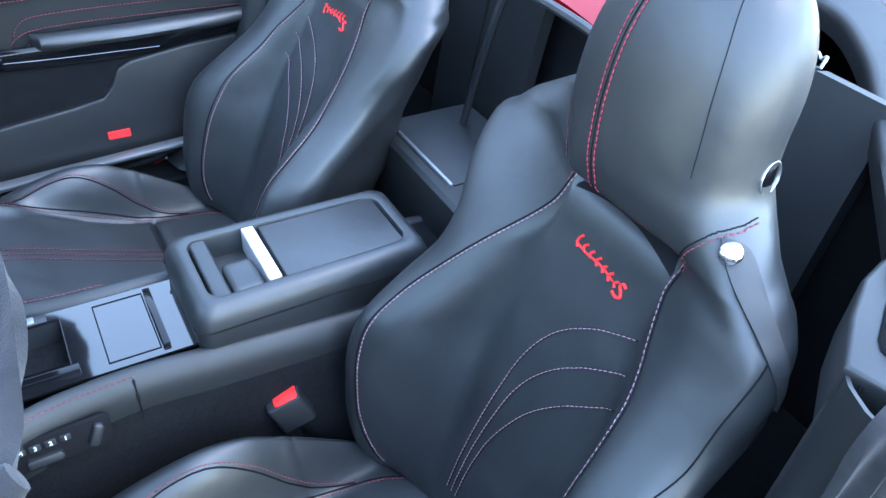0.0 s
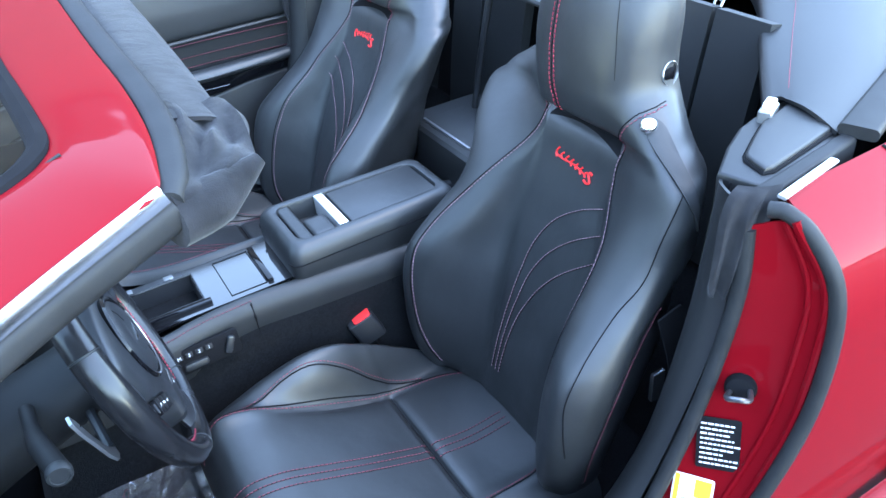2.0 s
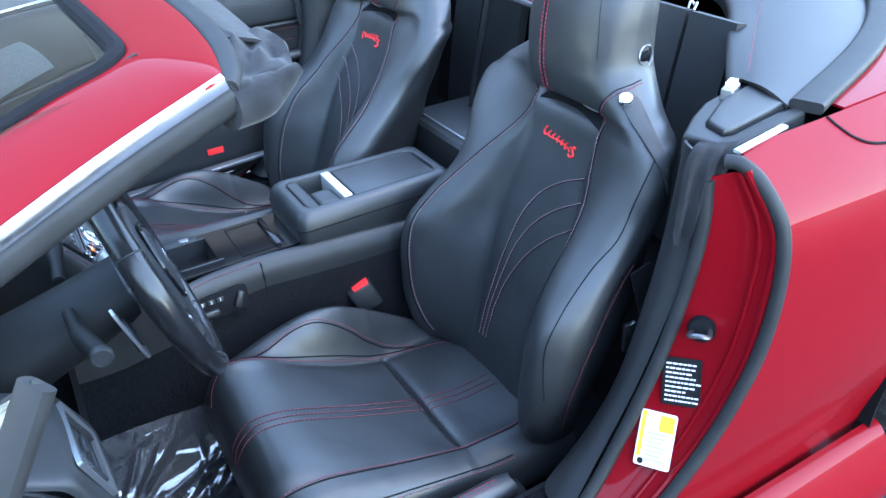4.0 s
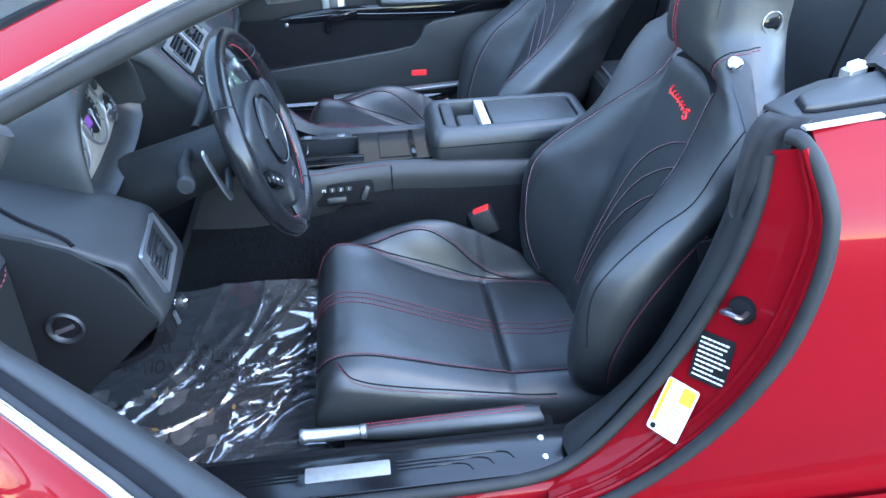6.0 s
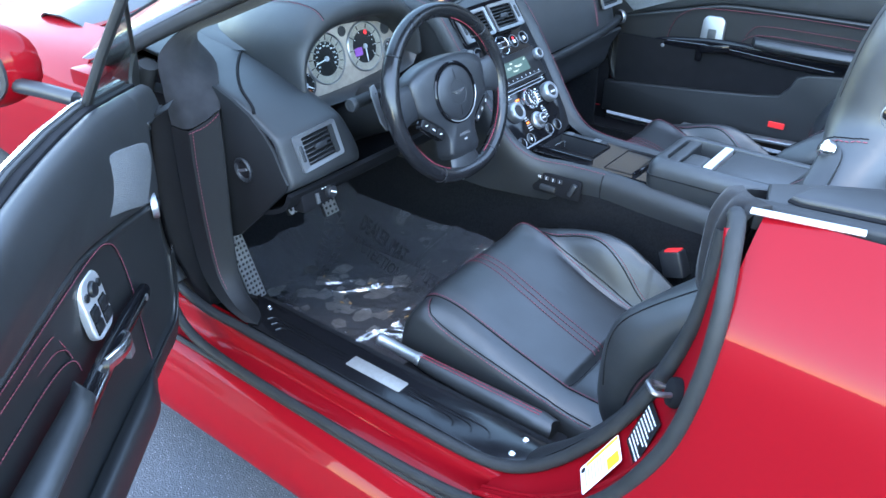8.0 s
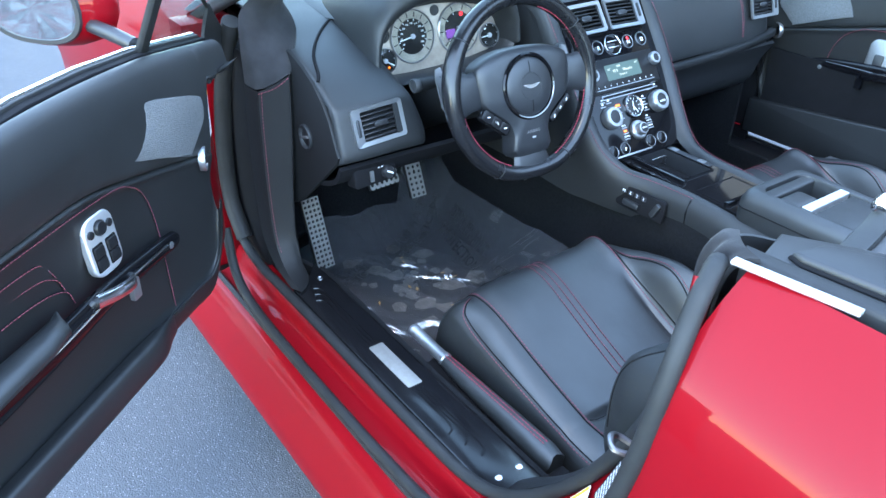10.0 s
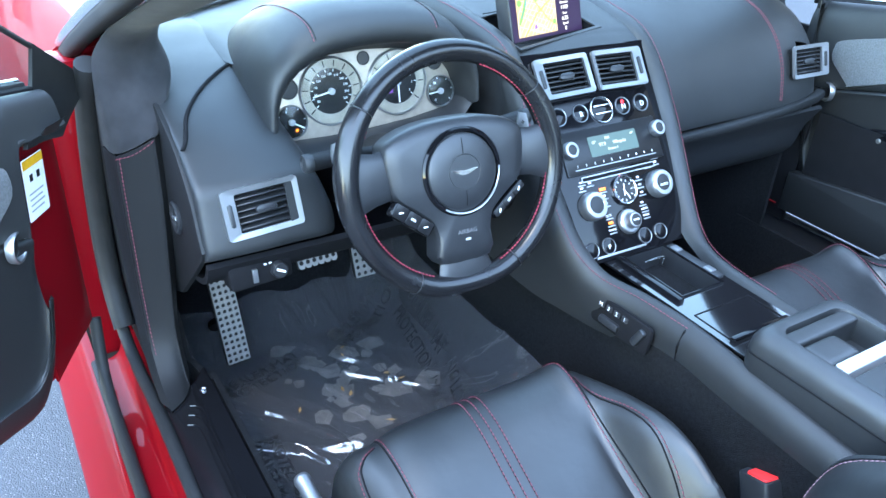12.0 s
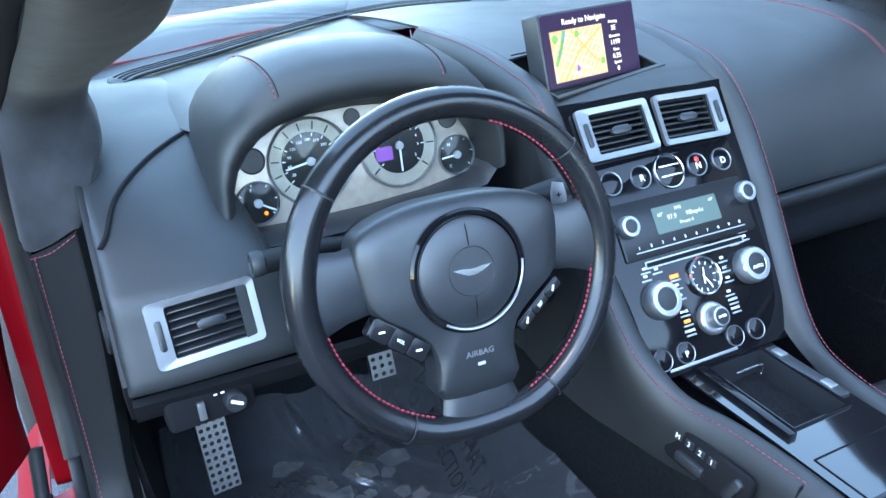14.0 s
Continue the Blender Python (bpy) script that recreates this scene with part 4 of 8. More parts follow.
    for i in range(7):
        y = -0.046 + 0.0125 * i
        h = (0.017, 0.010, 0.010, 0.012, 0.010, 0.012, 0.009)[i]
        line = on_back([(y + 0.002, 0.878 - 0.0018 * i - h / 2), (y - 0.001, 0.878 - 0.0018 * i), (y + 0.004, 0.878 - 0.0018 * i + h / 2)] if out > 0 else [(y + 0.002, 0.868 - h / 2 + 0.0015 * i), (y - 0.001, 0.868 + 0.0015 * i), (y + 0.004, 0.868 + 0.0015 * i + h / 2)], 0.001, 4)
        if len(line) > 2:
            tube(line, 0.0018, 6, bm=bm)
    wave = on_back([(-0.048, 0.875), (-0.03, 0.871), (0.0, 0.871), (0.025, 0.867)], 0.001, 6)
    tube(wave, 0.0016, 6, bm=bm)
    ess = on_back([(0.046, 0.872), (0.041, 0.874), (0.037, 0.870), (0.042, 0.864), (0.044, 0.859), (0.038, 0.856), (0.030, 0.858)], 0.001, 5)
    tube(ess, 0.0022, 6, bm=bm)
    part("badge", bm, BADGE, backrest, "raised red embroidered badge")
    return ob


seat(0.0, 0.393, 1, "black leather bucket seat with red stitching, beside the open door")
seat(0.036, -0.415, -1, "black leather bucket seat with red stitching, beside the shut door", -0.12, True)


# ---- cabin shell ----
cabin = thing("cabin_lining", (0.3, 0, 0.20), "dark carpeted cabin floor and linings of the open car", "car interior")


def wall_quad(name, pts, mat, label="", depth=0.01, n=8):
    a, b, c, d = [V(p) for p in pts]
    rows = [[a.lerp(b, j / n).lerp(d.lerp(c, j / n), i / n) for j in range(n + 1)] for i in range(n + 1)]
    return part(name, thicken(sheet(rows), depth), mat, cabin, label)


wall_quad("floor_carpet", [(-0.45, -0.71, 0.205), (-0.45, 0.71, 0.205), (1.02, 0.71, 0.205), (1.02, -0.71, 0.205)], CARPET, "black floor carpet")
wall_quad("toe_board", [(1.02, -0.71, 0.205), (1.02, 0.71, 0.205), (1.20, 0.71, 0.46), (1.20, -0.71, 0.46)], CARPET, "black carpet of the toe board")
wall_quad("bulkhead", [(1.20, -0.71, 0.45), (1.20, 0.71, 0.45), (1.22, 0.71, 0.93), (1.22, -0.71, 0.93)], MATT)
for s in (1, -1):
    wall_quad("sill_wall", [(-0.20, s * 0.704, 0.20), (0.72, s * 0.704, 0.20), (0.72, s * 0.704, 0.415), (-0.20, s * 0.704, 0.415)], CARPET)
    if s < 0:
        wall_quad("footwell_side", [(0.650, -0.708, 0.20), (1.22, -0.698, 0.20), (1.22, -0.698, 0.93), (0.650, -0.708, 0.84)], CARPET)
    else:
        wall_quad("footwell_side", [(0.765, 0.714, 0.20), (1.22, 0.700, 0.20), (1.22, 0.72, 0.93), (0.785, 0.750, 0.64)], CARPET)
        wall_quad("footwell_side", [(0.70, 0.708, 0.20), (0.80, 0.714, 0.20), (0.80, 0.735, 0.415), (0.70, 0.712, 0.415)], CARPET)
    wall_quad("side_lining", [(-0.20, s * 0.704, 0.20), (-0.66, s * 0.66, 0.20), (-0.66, s * 0.62, 0.99), (-0.30, s * 0.700, 0.97)], TRIM)
    wall_quad("sill_core", [(0.93, s * 0.80, 0.33), (-0.30, s * 0.80, 0.33), (-0.30, s * 0.86, 0.20), (0.93, s * 0.86, 0.20)], MATT)
wall_quad("rear_floor", [(-0.44, -0.66, 0.205), (-0.44, 0.66, 0.205), (-0.60, 0.66, 0.60), (-0.60, -0.66, 0.60)], CARPET)
wall_quad("well_floor", [(-0.66, -0.72, 0.80), (-0.66, 0.72, 0.80), (-1.5, 0.72, 0.80), (-1.5, -0.72, 0.80)], MATT)
wall_quad("well_side", [(-0.66, 0.715, 0.70), (-1.2, 0.70, 0.70), (-1.2, 0.68, 0.99), (-0.50, 0.715, 0.985)], MATT)

# panels behind the seats
for y0, y1 in ((-0.47, -0.345), (-0.335, -0.17), (0.12, 0.345), (0.355, 0.47)):
    rows = [[V((-0.595 - 0.075 * t + 0.008 * math.sin(math.pi * t), math.copysign(min(abs(y0 + (y1 - y0) * j / 4), 0.62 - 0.15 * t), y0), 0.58 + 0.455 * t - (0.022 if abs(y0 + (y1 - y0) * j / 4) > 0.55 else 0) * t)) for j in range(5)] for t in [i / 10 for i in range(11)]]
    part("rear_panel", thicken(sheet(rows), 0.025), DASH, cabin, "black leather panel behind the seats")
wall_quad("rear_backing", [(-0.635, -0.66, 0.55), (-0.635, 0.66, 0.55), (-0.70, 0.66, 1.0), (-0.70, -0.66, 1.0)], MATT)
for s in (1, -1):
    stitches("stitching", [V((-0.594 - 0.075 * t + 0.008 * math.sin(math.pi * t), s * 0.334 - s * 0.004, 0.58 + 0.455 * t)) for t in [i / 30 for i in range(31)]], cabin, DIM_THREAD)
    m = axes((-0.664, s * 0.340, 1.045), (0, -1, 0), (-0.2, 0, 1))
    part("coat_hook", sweep(spline([m @ V((-0.008, -0.008, 0)), m @ V((-0.006, 0.006, 0.006)), m @ V((0.002, 0.001, 0.009)), m @ V((0.008, 0.007, 0.004)), m @ V((0.007, -0.007, 0))], 5), circle(0.0025, 6)), SATIN, cabin, "small chrome hook")

# red deck between the fairings and the padded fairings behind each seat
rows = [[V((-0.52 - 0.09 * i, -0.22 + 0.038 * j, 1.018 + 0.020 * math.sin(math.pi * min(1, i / 6)) - 0.010 * ((j - 4) / 4) ** 2)) for j in range(9)] for i in range(8)]
part("deck_spine", thicken(sheet(rows), 0.006), RED, car, "glossy red deck between the seat fairings")
for s in (1, -1):
    inner = [(-0.885, 0.16, 1.048), (-0.860, 0.25, 1.044), (-0.780, 0.352, 1.040), (-0.705, 0.424, 1.034), (-0.620, 0.497, 1.026), (-0.500, 0.610, 1.008)]
    outer = [(-1.16, 0.14, 1.040), (-1.13, 0.27, 1.036), (-1.03, 0.445, 1.030), (-0.915, 0.543, 1.022), (-0.735, 0.634, 1.014), (-0.478, 0.722, 1.002)]
    rows = []
    for t in [i / 8 for i in range(9)]:
        rows.append([V((a[0] * (1 - t) + b[0] * t, s * (a[1] * (1 - t) + b[1] * t), a[2] * (1 - t) + b[2] * t + 0.030 * math.sin(math.pi * t) * (1 - 0.75 * k / 5))) for k, (a, b) in enumerate(zip(inner, outer))])
    lipd = [V((a[0] + 0.012, s * (a[1] - 0.010), a[2] - 0.045)) for a in inner]
    lip = [V((a[0] + 0.016, s * (a[1] - 0.012), a[2] - 0.010)) for a in inner]
    part("fairing_pad", thicken(skin([lipd, lip] + rows, 3, 6), 0.006), TRIM, cabin, "grey leather padded fairing behind the seat")
    ring = spline([(b[0] - 0.014, s * (b[1] + 0.020), b[2] + 0.002) for b in outer], 8)
    part("fairing_rim", sweep(ring, rounded(0.052, 0.018, 0.007, 3)), RUBBER, cabin, "dark rubber rim of the fairing")
    edge = [V((a[0] * 0.86 + b[0] * 0.14, s * (a[1] * 0.86 + b[1] * 0.14), a[2] + 0.0125)) for a, b in zip(inner, outer)]
    stitches("stitching", [p + V((0, 0, 0.004)) for p in spline(edge, 10)], cabin, DIM_THREAD)

# windbreak frame and rear box between the seats
part("windbreak_frame", tube(spline([(-0.50, -0.22, 0.70), (-0.505, -0.20, 0.80), (-0.50, -0.13, 0.985), (-0.50, -0.10, 1.01), (-0.50, 0.10, 1.01), (-0.50, 0.13, 0.985), (-0.505, 0.20, 0.80), (-0.50, 0.22, 0.70)], 6), 0.008), BLACK, cabin, "black frame between the seats")
part("rear_box", box((-0.56, -0.30, 0.40), (-0.34, 0.16, 0.70), 0.02, 3), TRIM, cabin, "dark leather box between the seats")
part("box_plate", place(box((-0.052, -0.10, 0), (0.052, 0.10, 0.004), 0.0015), pose(-0.425, -0.140, 0.699, 0, 0, 0)), DASH, cabin, "flat grey lid of the box")
part("box_edge", box((-0.372, -0.24, 0.699), (-0.366, -0.04, 0.706), 0.0015), SATIN, cabin, "bright edge of the box lid")

# trim beside the rear jamb
for s in (1, -1):
    a = [(-0.310, 0.690, 0.985), (-0.298, 0.695, 0.93), (-0.284, 0.70, 0.872), (-0.255, 0.703, 0.75), (-0.205, 0.706, 0.60), (-0.14, 0.705, 0.50), (-0.06, 0.704, 0.425)]
    b = [(-0.272, 0.752, 0.990), (-0.270, 0.756, 0.93), (-0.268, 0.757, 0.872), (-0.250, 0.758, 0.77), (-0.190, 0.758, 0.62), (-0.12, 0.765, 0.515), (-0.035, 0.785, 0.428)]
    mid = [((p[0] + q[0]) / 2 + 0.014, (p[1] + q[1]) / 2 + 0.002, (p[2] + q[2]) / 2 + 0.004) for p, q in zip(a, b)]
    back = [(p[0] - 0.10, p[1] - 0.03, p[2] + 0.0) for p in a]
    part("jamb_trim", thicken(skin([[V((x, s * y, z)) for x, y, z in r] for r in (back, a, mid, b)], 4, 5), 0.004), TRIM, cabin, "dark grey leather trim beside the door jamb")
    seam("seam", [V((p[0] + 0.010, s * (p[1] + 0.018), p[2])) for p in spline(a, 6)], cabin, 0.0016)
    # soft flap hanging over the jamb's top
    rows = []
    for i, (x, y, z, w) in enumerate(((-0.300, 0.752, 1.003, 0.054), (-0.284, 0.757, 0.996, 0.058), (-0.272, 0.758, 0.968, 0.058), (-0.268, 0.758, 0.925, 0.056), (-0.266, 0.755, 0.885, 0.052), (-0.266, 0.751, 0.856, 0.042), (-0.268, 0.748, 0.844, 0.022))):
        row = []
        for k in range(-4, 5):
            f = 0.0045 * math.sin(1.9 * k + 0.5 * i) * min(1, i / 2) + 0.006 * math.cos(math.pi * k / 8)
            row.append(V((x - 0.82 * w * k / 8 + 0.57 * f, s * (y + 0.57 * w * k / 8 + 0.82 * f), z)))
        rows.append(row)
    part("jamb_flap", thicken(skin(rows, 4, 3), 0.006), CLOTH, cabin, "creased black fabric flap over the jamb")
    # corner lid
    m = pose(0, 0, 0)
    block = [(-0.52, 0.606), (-0.45, 0.612), (-0.41, 0.622), (-0.355, 0.650), (-0.295, 0.690), (-0.312, 0.750), (-0.50, 0.738)]
    lid = [(-0.503, 0.628), (-0.465, 0.634), (-0.432, 0.641), (-0.391, 0.662), (-0.348, 0.686), (-0.340, 0.694), (-0.332, 0.730), (-0.345, 0.733), (-0.489, 0.711)]
    part("corner_block", plate([(x, s * y) for x, y in block][::s], m, 0.074, 0.006, 3, base=0.92), TRIM, cabin, "grey leather corner behind the door")
    part("corner_lid", plate([(x, s * y) for x, y in lid][::s], m, 0.014, 0.005, 3, base=0.990), TRIM, cabin, "grey leather corner lid behind the door")
    seam("lid_gap", [V((x, s * y, 0.9955)) for x, y in lid + lid[:1]], cabin, 0.0032)
    part("corner_strip", plate([(x, s * y) for x, y in ((-0.49, 0.720), (-0.326, 0.741), (-0.292, 0.745), (-0.305, 0.768), (-0.49, 0.744))][::s], m, 0.030, 0.006, 3, base=0.968), RUBBER, cabin, "dark rubber strip beside the corner lid")
    latch = part("roof_latch", place(box((-0.020, -0.010, -0.045), (0.020, 0.010, 0.004), 0.005, 3), pose(-0.458, s * 0.628, 1.008, 0, 0, s * 25)), SATIN, cabin, "silver roof latch")
    part("latch_tongue", place(box((-0.016, -0.007, 0.003), (0.010, 0.007, 0.011), 0.003, 3), pose(-0.458, s * 0.628, 1.008, 0, 0, s * 25)), WHITE, latch, "white plastic latch tongue")
    # chrome at the shoulder behind the door
    c = [V((x, s * (0.779 + 0.146 * (x + 0.31)), belt(x)[1] + 0.003)) for x in [-0.304 - 0.0145 * i for i in range(9)]]
    part("shoulder_chrome", sweep(c, rounded(0.012, 0.005, 0.002, 2)), BRIGHT, car, "bright chrome strip on the shoulder")

# things on the jamb
jt = tree_of(thicken(skin(jamb(1), 5, 6), 0.003))


def jamb_axes(p, lift=0.002):
    best = None
    for t in jt:
        loc, nor, _, _ = t.find_nearest(V(p))
        nor = nor if nor.x > 0 else -nor
        best = (loc, nor)
    loc, nor = best
    right = V((0, 0, 1)).cross(nor).normalized()
    return axes(loc + nor * lift, right, nor.cross(right))


m = jamb_axes((-0.243, 0.815, 0.728))
st = part("door_striker", lathe([(0.021, -0.002), (0.021, 0.004), (0.018, 0.010), (0.011, 0.012)], m, 28), MATT, car, "black round door striker base")
part("striker_loop", tube(spline([m @ V((-0.012, -0.004, 0.008)), m @ V((-0.014, -0.002, 0.032)), m @ V((0.0, 0.004, 0.040)), m @ V((0.014, 0.002, 0.032)), m @ V((0.012, 0.004, 0.008))], 6), 0.004), STEEL, st, "steel striker loop")
m = jamb_axes((-0.222, 0.812, 0.640), 0.005) @ pose(0, 0, 0, 0, 0, 6)
lb = part("specification_label", plate(rounded(0.058, 0.078, 0.003), m, 0.0006), LABEL_BLACK, car, "black specification label with lines of unreadable print")
for i in range(9):
    w = (0.046, 0.040, 0.034, 0.044, 0.046, 0.040, 0.030, 0.046, 0.042)[i]
    bm = bmesh.new()
    x = -0.024
    random.seed(i)
    while x < -0.024 + w:
        k = random.uniform(0.003, 0.009)
        plate([(x, 0.030 - 0.0075 * i), (x, 0.0275 - 0.0075 * i), (x + k, 0.0275 - 0.0075 * i), (x + k, 0.030 - 0.0075 * i)][::-1], m, 0.0002, bm=bm, base=0.0008)
        x += k + 0.0015
    part("print_bar", bm, WHITE, lb, smooth=0)
m = jamb_axes((-0.185, 0.812, 0.545), 0.010) @ pose(0, 0, 0, 0, 0, 4)
yb = part("tyre_label", plate(rounded(0.056, 0.088, 0.004), m, 0.0006), WHITE, car, "white and yellow tyre information label")
part("yellow_field", plate([(0.002, 0.014), (0.025, 0.014), (0.025, 0.040), (0.002, 0.040)], m, 0.0003, base=0.0007), YELLOW, yb, smooth=0)
part("yellow_band", plate([(-0.026, -0.030), (-0.019, -0.030), (-0.019, 0.042), (-0.026, 0.042)], m, 0.0003, base=0.0007), YELLOW, yb, smooth=0)
for i in range(7):
    part("print_bar", plate([(-0.014, 0.008 - 0.007 * i), (0.018 - 0.003 * (i % 3), 0.008 - 0.007 * i), (0.018 - 0.003 * (i % 3), 0.0105 - 0.007 * i), (-0.014, 0.0105 - 0.007 * i)], m, 0.0003, base=0.0007), GREY_PRINT, yb, smooth=0)
part("print_dot", lathe([(0.005, 0.0007), (0.005, 0.001)], m @ pose(-0.018, -0.037, 0), 16), LABEL_BLACK, yb)

# ---- sill plate ----
plate_ob = thing("sill_plate", (0.33, 0.755, 0.412), "glossy black sill plate with a plain silver plaque and four screws", "sill plate")
m = axes((0, 0, 0.412), (1, 0, 0), (0, 1, 0))
part("plate", plate([(-0.072, 0.708), (0.735, 0.708), (0.70, 0.740), (0.665, 0.797), (0.02, 0.797), (-0.03, 0.775)], m, 0.008, 0.003, 2), SILL_BLACK, plate_ob, "glossy black sill plate")
part("plaque", plate([(x + 0.331, y + 0.752) for x, y in rounded(0.140, 0.031, 0.003)], m, 0.0018, 0.0006, base=0.008), ALLOY, plate_ob, "plain brushed silver plaque")
for x, y in ((0.001, 0.725), (0.002, 0.767), (0.674, 0.728), (0.676, 0.766)):
    part("screw", lathe([(0.0062, 0.008), (0.006, 0.0098), (0.004, 0.0108), (0.0028, 0.0108), (0.0026, 0.0094)], m @ pose(x, y, 0), 20), CHROME, plate_ob, "small chrome screw")
for k in range(3):
    for flip in (1, -1):
        xa, xb = (0.412, 0.60 + 0.022 * (2 - k)) if flip > 0 else (0.250, 0.125 - 0.035 * (2 - k))
        y = 0.744 + 0.008 * k
        p = [(xa, y, 0.4208), ((xa + xb) / 2, y, 0.4208), (xb - flip * 0.03, y - 0.001, 0.4208), (xb - flip * 0.008, y + 0.004, 0.4208), (xb, y + 0.016, 0.4208)]
        part("rib", tube(spline(p, 5), 0.0016, 6), SILL_BLACK, plate_ob)
wall_quad("sill_cap", [(-0.09, -0.705, 0.415), (0.74, -0.705, 0.415), (0.74, -0.80, 0.412), (-0.09, -0.80, 0.412)], LABEL_BLACK)

# ---- handbrake between seat and sill ----
hb = thing("handbrake_lever", (0.2, 0.655, 0.21), "silver-tipped handbrake lever with a leather gaiter beside the seat", "handbrake")
tip, root = V((0.414, 0.655, 0.412)), V((-0.02, 0.655, 0.398))
d = (root - tip).normalized()
g = tip + d * 0.118

rows = []
for t, r in ((0.0, 0.008), (0.002, 0.0125), (0.006, 0.0135), (0.010, 0.0135), (0.012, 0.0122), (0.105, 0.0122), (0.107, 0.0140), (0.116, 0.0140), (0.118, 0.0120)):
    c = tip + d * t
    rows.append([c + V((0, r * math.cos(2 * math.pi * i / 20), r * math.sin(2 * math.pi * i / 20))) for i in range(20)])
part("grip", sheet(rows, closed_v=True, cap=True), SATIN, hb, "polished silver grip")
rows = []
for t, ry, rz in ((0.116, 0.013, 0.013), (0.14, 0.016, 0.017), (0.22, 0.019, 0.021), (0.32, 0.022, 0.026), (0.40, 0.024, 0.028), (0.43, 0.020, 0.024)):
    c = tip + d * t + V((0, 0, -0.003))
    rows.append([c + V((0.003 * math.sin(5 * i), ry * math.cos(2 * math.pi * i / 16), rz * math.sin(2 * math.pi * i / 16))) for i in range(16)])
part("gaiter", sheet(rows, closed_v=True, cap=True), LEATHER, hb, "black leather gaiter with red stitching")
for dy in (-0.004, 0.004):
    stitches("stitching", [tip + d * t + V((0, dy, 0.0145 + 0.011 * (t - 0.12) / 0.3)) for t in [0.12 + 0.02 * i for i in range(15)]], hb, THREAD)
part("lever_base", box((-0.04, 0.635, 0.205), (0.34, 0.675, 0.385), 0.01), MATT, hb, "dark lever base")

# ---- seat belt buckles ----
def buckle(x, y, z, label):
    ob = thing("seat_belt_buckle", (x, y, 0.21), label, "belt buckle")
    m = axes((x, y, z), (0.15, 1, 0), (-0.92, 0.14, 0.38))
    body = part("housing", plate(rounded(0.040, 0.056, 0.007), m, 0.060, 0.004, base=-0.058), BLACK, ob, "black plastic buckle housing")
    part("release_button", plate(rounded(0.033, 0.038, 0.005), m @ pose(0, 0.005, 0), 0.004, 0.0015, base=0.001), SIGNAL, ob, "red release button")
    part("stalk", tube([m @ V((0, 0, -0.05)), m @ V((0, 0, -0.15)), V((x, y, 0.215))], 0.012), MATT, ob)
    return ob


buckle(0.010, 0.118, 0.520, "black seat belt buckle with a red button beside the tunnel")
buckle(-0.045, -0.118, 0.520, "black seat belt buckle with a red button at the far seat")
# belts at the door side
for cx, s in ((0.0, 1), (-0.055, -1)):
    bt = thing("seat_belt", (cx - 0.30, s * 0.66, 0.21), "dark grey seat belt webbing hanging behind the seat's shoulder", "seat belt")
    p = spline([(cx - 0.275, s * 0.655, 0.75), (cx - 0.30, s * 0.665, 0.62), (cx - 0.27, s * 0.675, 0.45), (cx - 0.21, s * 0.680, 0.30), (cx - 0.20, s * 0.680, 0.22)], 8)
    part("webbing", sweep(p, rounded(0.003, 0.046, 0.001, 1), up=(1, 0, 0)), MATT, bt, "dark grey woven webbing")
    part("tongue", box((cx - 0.262, s * 0.668 - 0.004, 0.60), (cx - 0.238, s * 0.668 + 0.004, 0.655), 0.002), CHROME, bt, "bright steel belt tongue")

# panel gap on the wing behind the corner
def on_flank(x, z, side):
    z0 = belt(x)[1]
    p = flank(x, (z0 - z) / (z0 - flank(x, 1, side).z), side)
    return V((p.x, p.y + side * 0.001, p.z))


for s in (1, -1):
    seam("panel_gap", spline([on_flank(x, z, s) for x, z in ((-0.500, 0.996), (-0.506, 0.985), (-0.522, 0.970), (-0.555, 0.958), (-0.62, 0.953), (-0.73, 0.960), (-0.83, 0.972))], 6), car, 0.0022)


# ---- dashboard ----
dash = thing("dashboard", (0.85, 0, 0.21), "black leather dashboard with silver vents and a central control panel", "dashboard")
POD = [(1.22, 0.930), (1.05, 0.950), (0.90, 0.938), (0.80, 0.922), (0.72, 0.902), (0.66, 0.879), (0.61, 0.851), (0.586, 0.834), (0.574, 0.802), (0.562, 0.768), (0.557, 0.746), (0.566, 0.733), (0.60, 0.726), (0.72, 0.715), (0.90, 0.70)]
rows = []
for y, dx, dz in ((0.722, 0.012, -0.004), (0.716, 0.003, 0.0), (0.69, 0.0, 0.001), (0.64, -0.002, 0.002), (0.59, 0.0, 0.002), (0.545, 0.004, 0.0), (0.520, 0.014, -0.004), (0.508, 0.04, -0.010)):
    rows.append([V((x + dx, y + 0.05 * min(1, max(0, (0.60 - y) / 0.1)) * max(0, min(1, (z - 0.78) / 0.12)), z + dz)) for x, z in POD])
part("driver_pod", thicken(cut_faces(skin(rows, 3, 4), lambda c: abs(c.y - 0.636) < 0.046 and abs(c.z - 0.80) < 0.029 and c.x < 0.62), 0.004), DASH, dash, "black leather outer dash pod")
bm = skin(rows, 3, 4)
pod_tree = tree_of(bm)
bm.free()
lip = lay(spline([(0.652, 0.715, 1.2), (0.668, 0.705, 1.2), (0.722, 0.685, 1.2), (0.786, 0.638, 1.2), (0.859, 0.564, 1.2), (0.90, 0.52, 1.2)], 8), pod_tree, (0, 0, -1), 0.001)
seam("panel_gap", lip, dash, 0.0032, label="dark panel gap in the dash top")
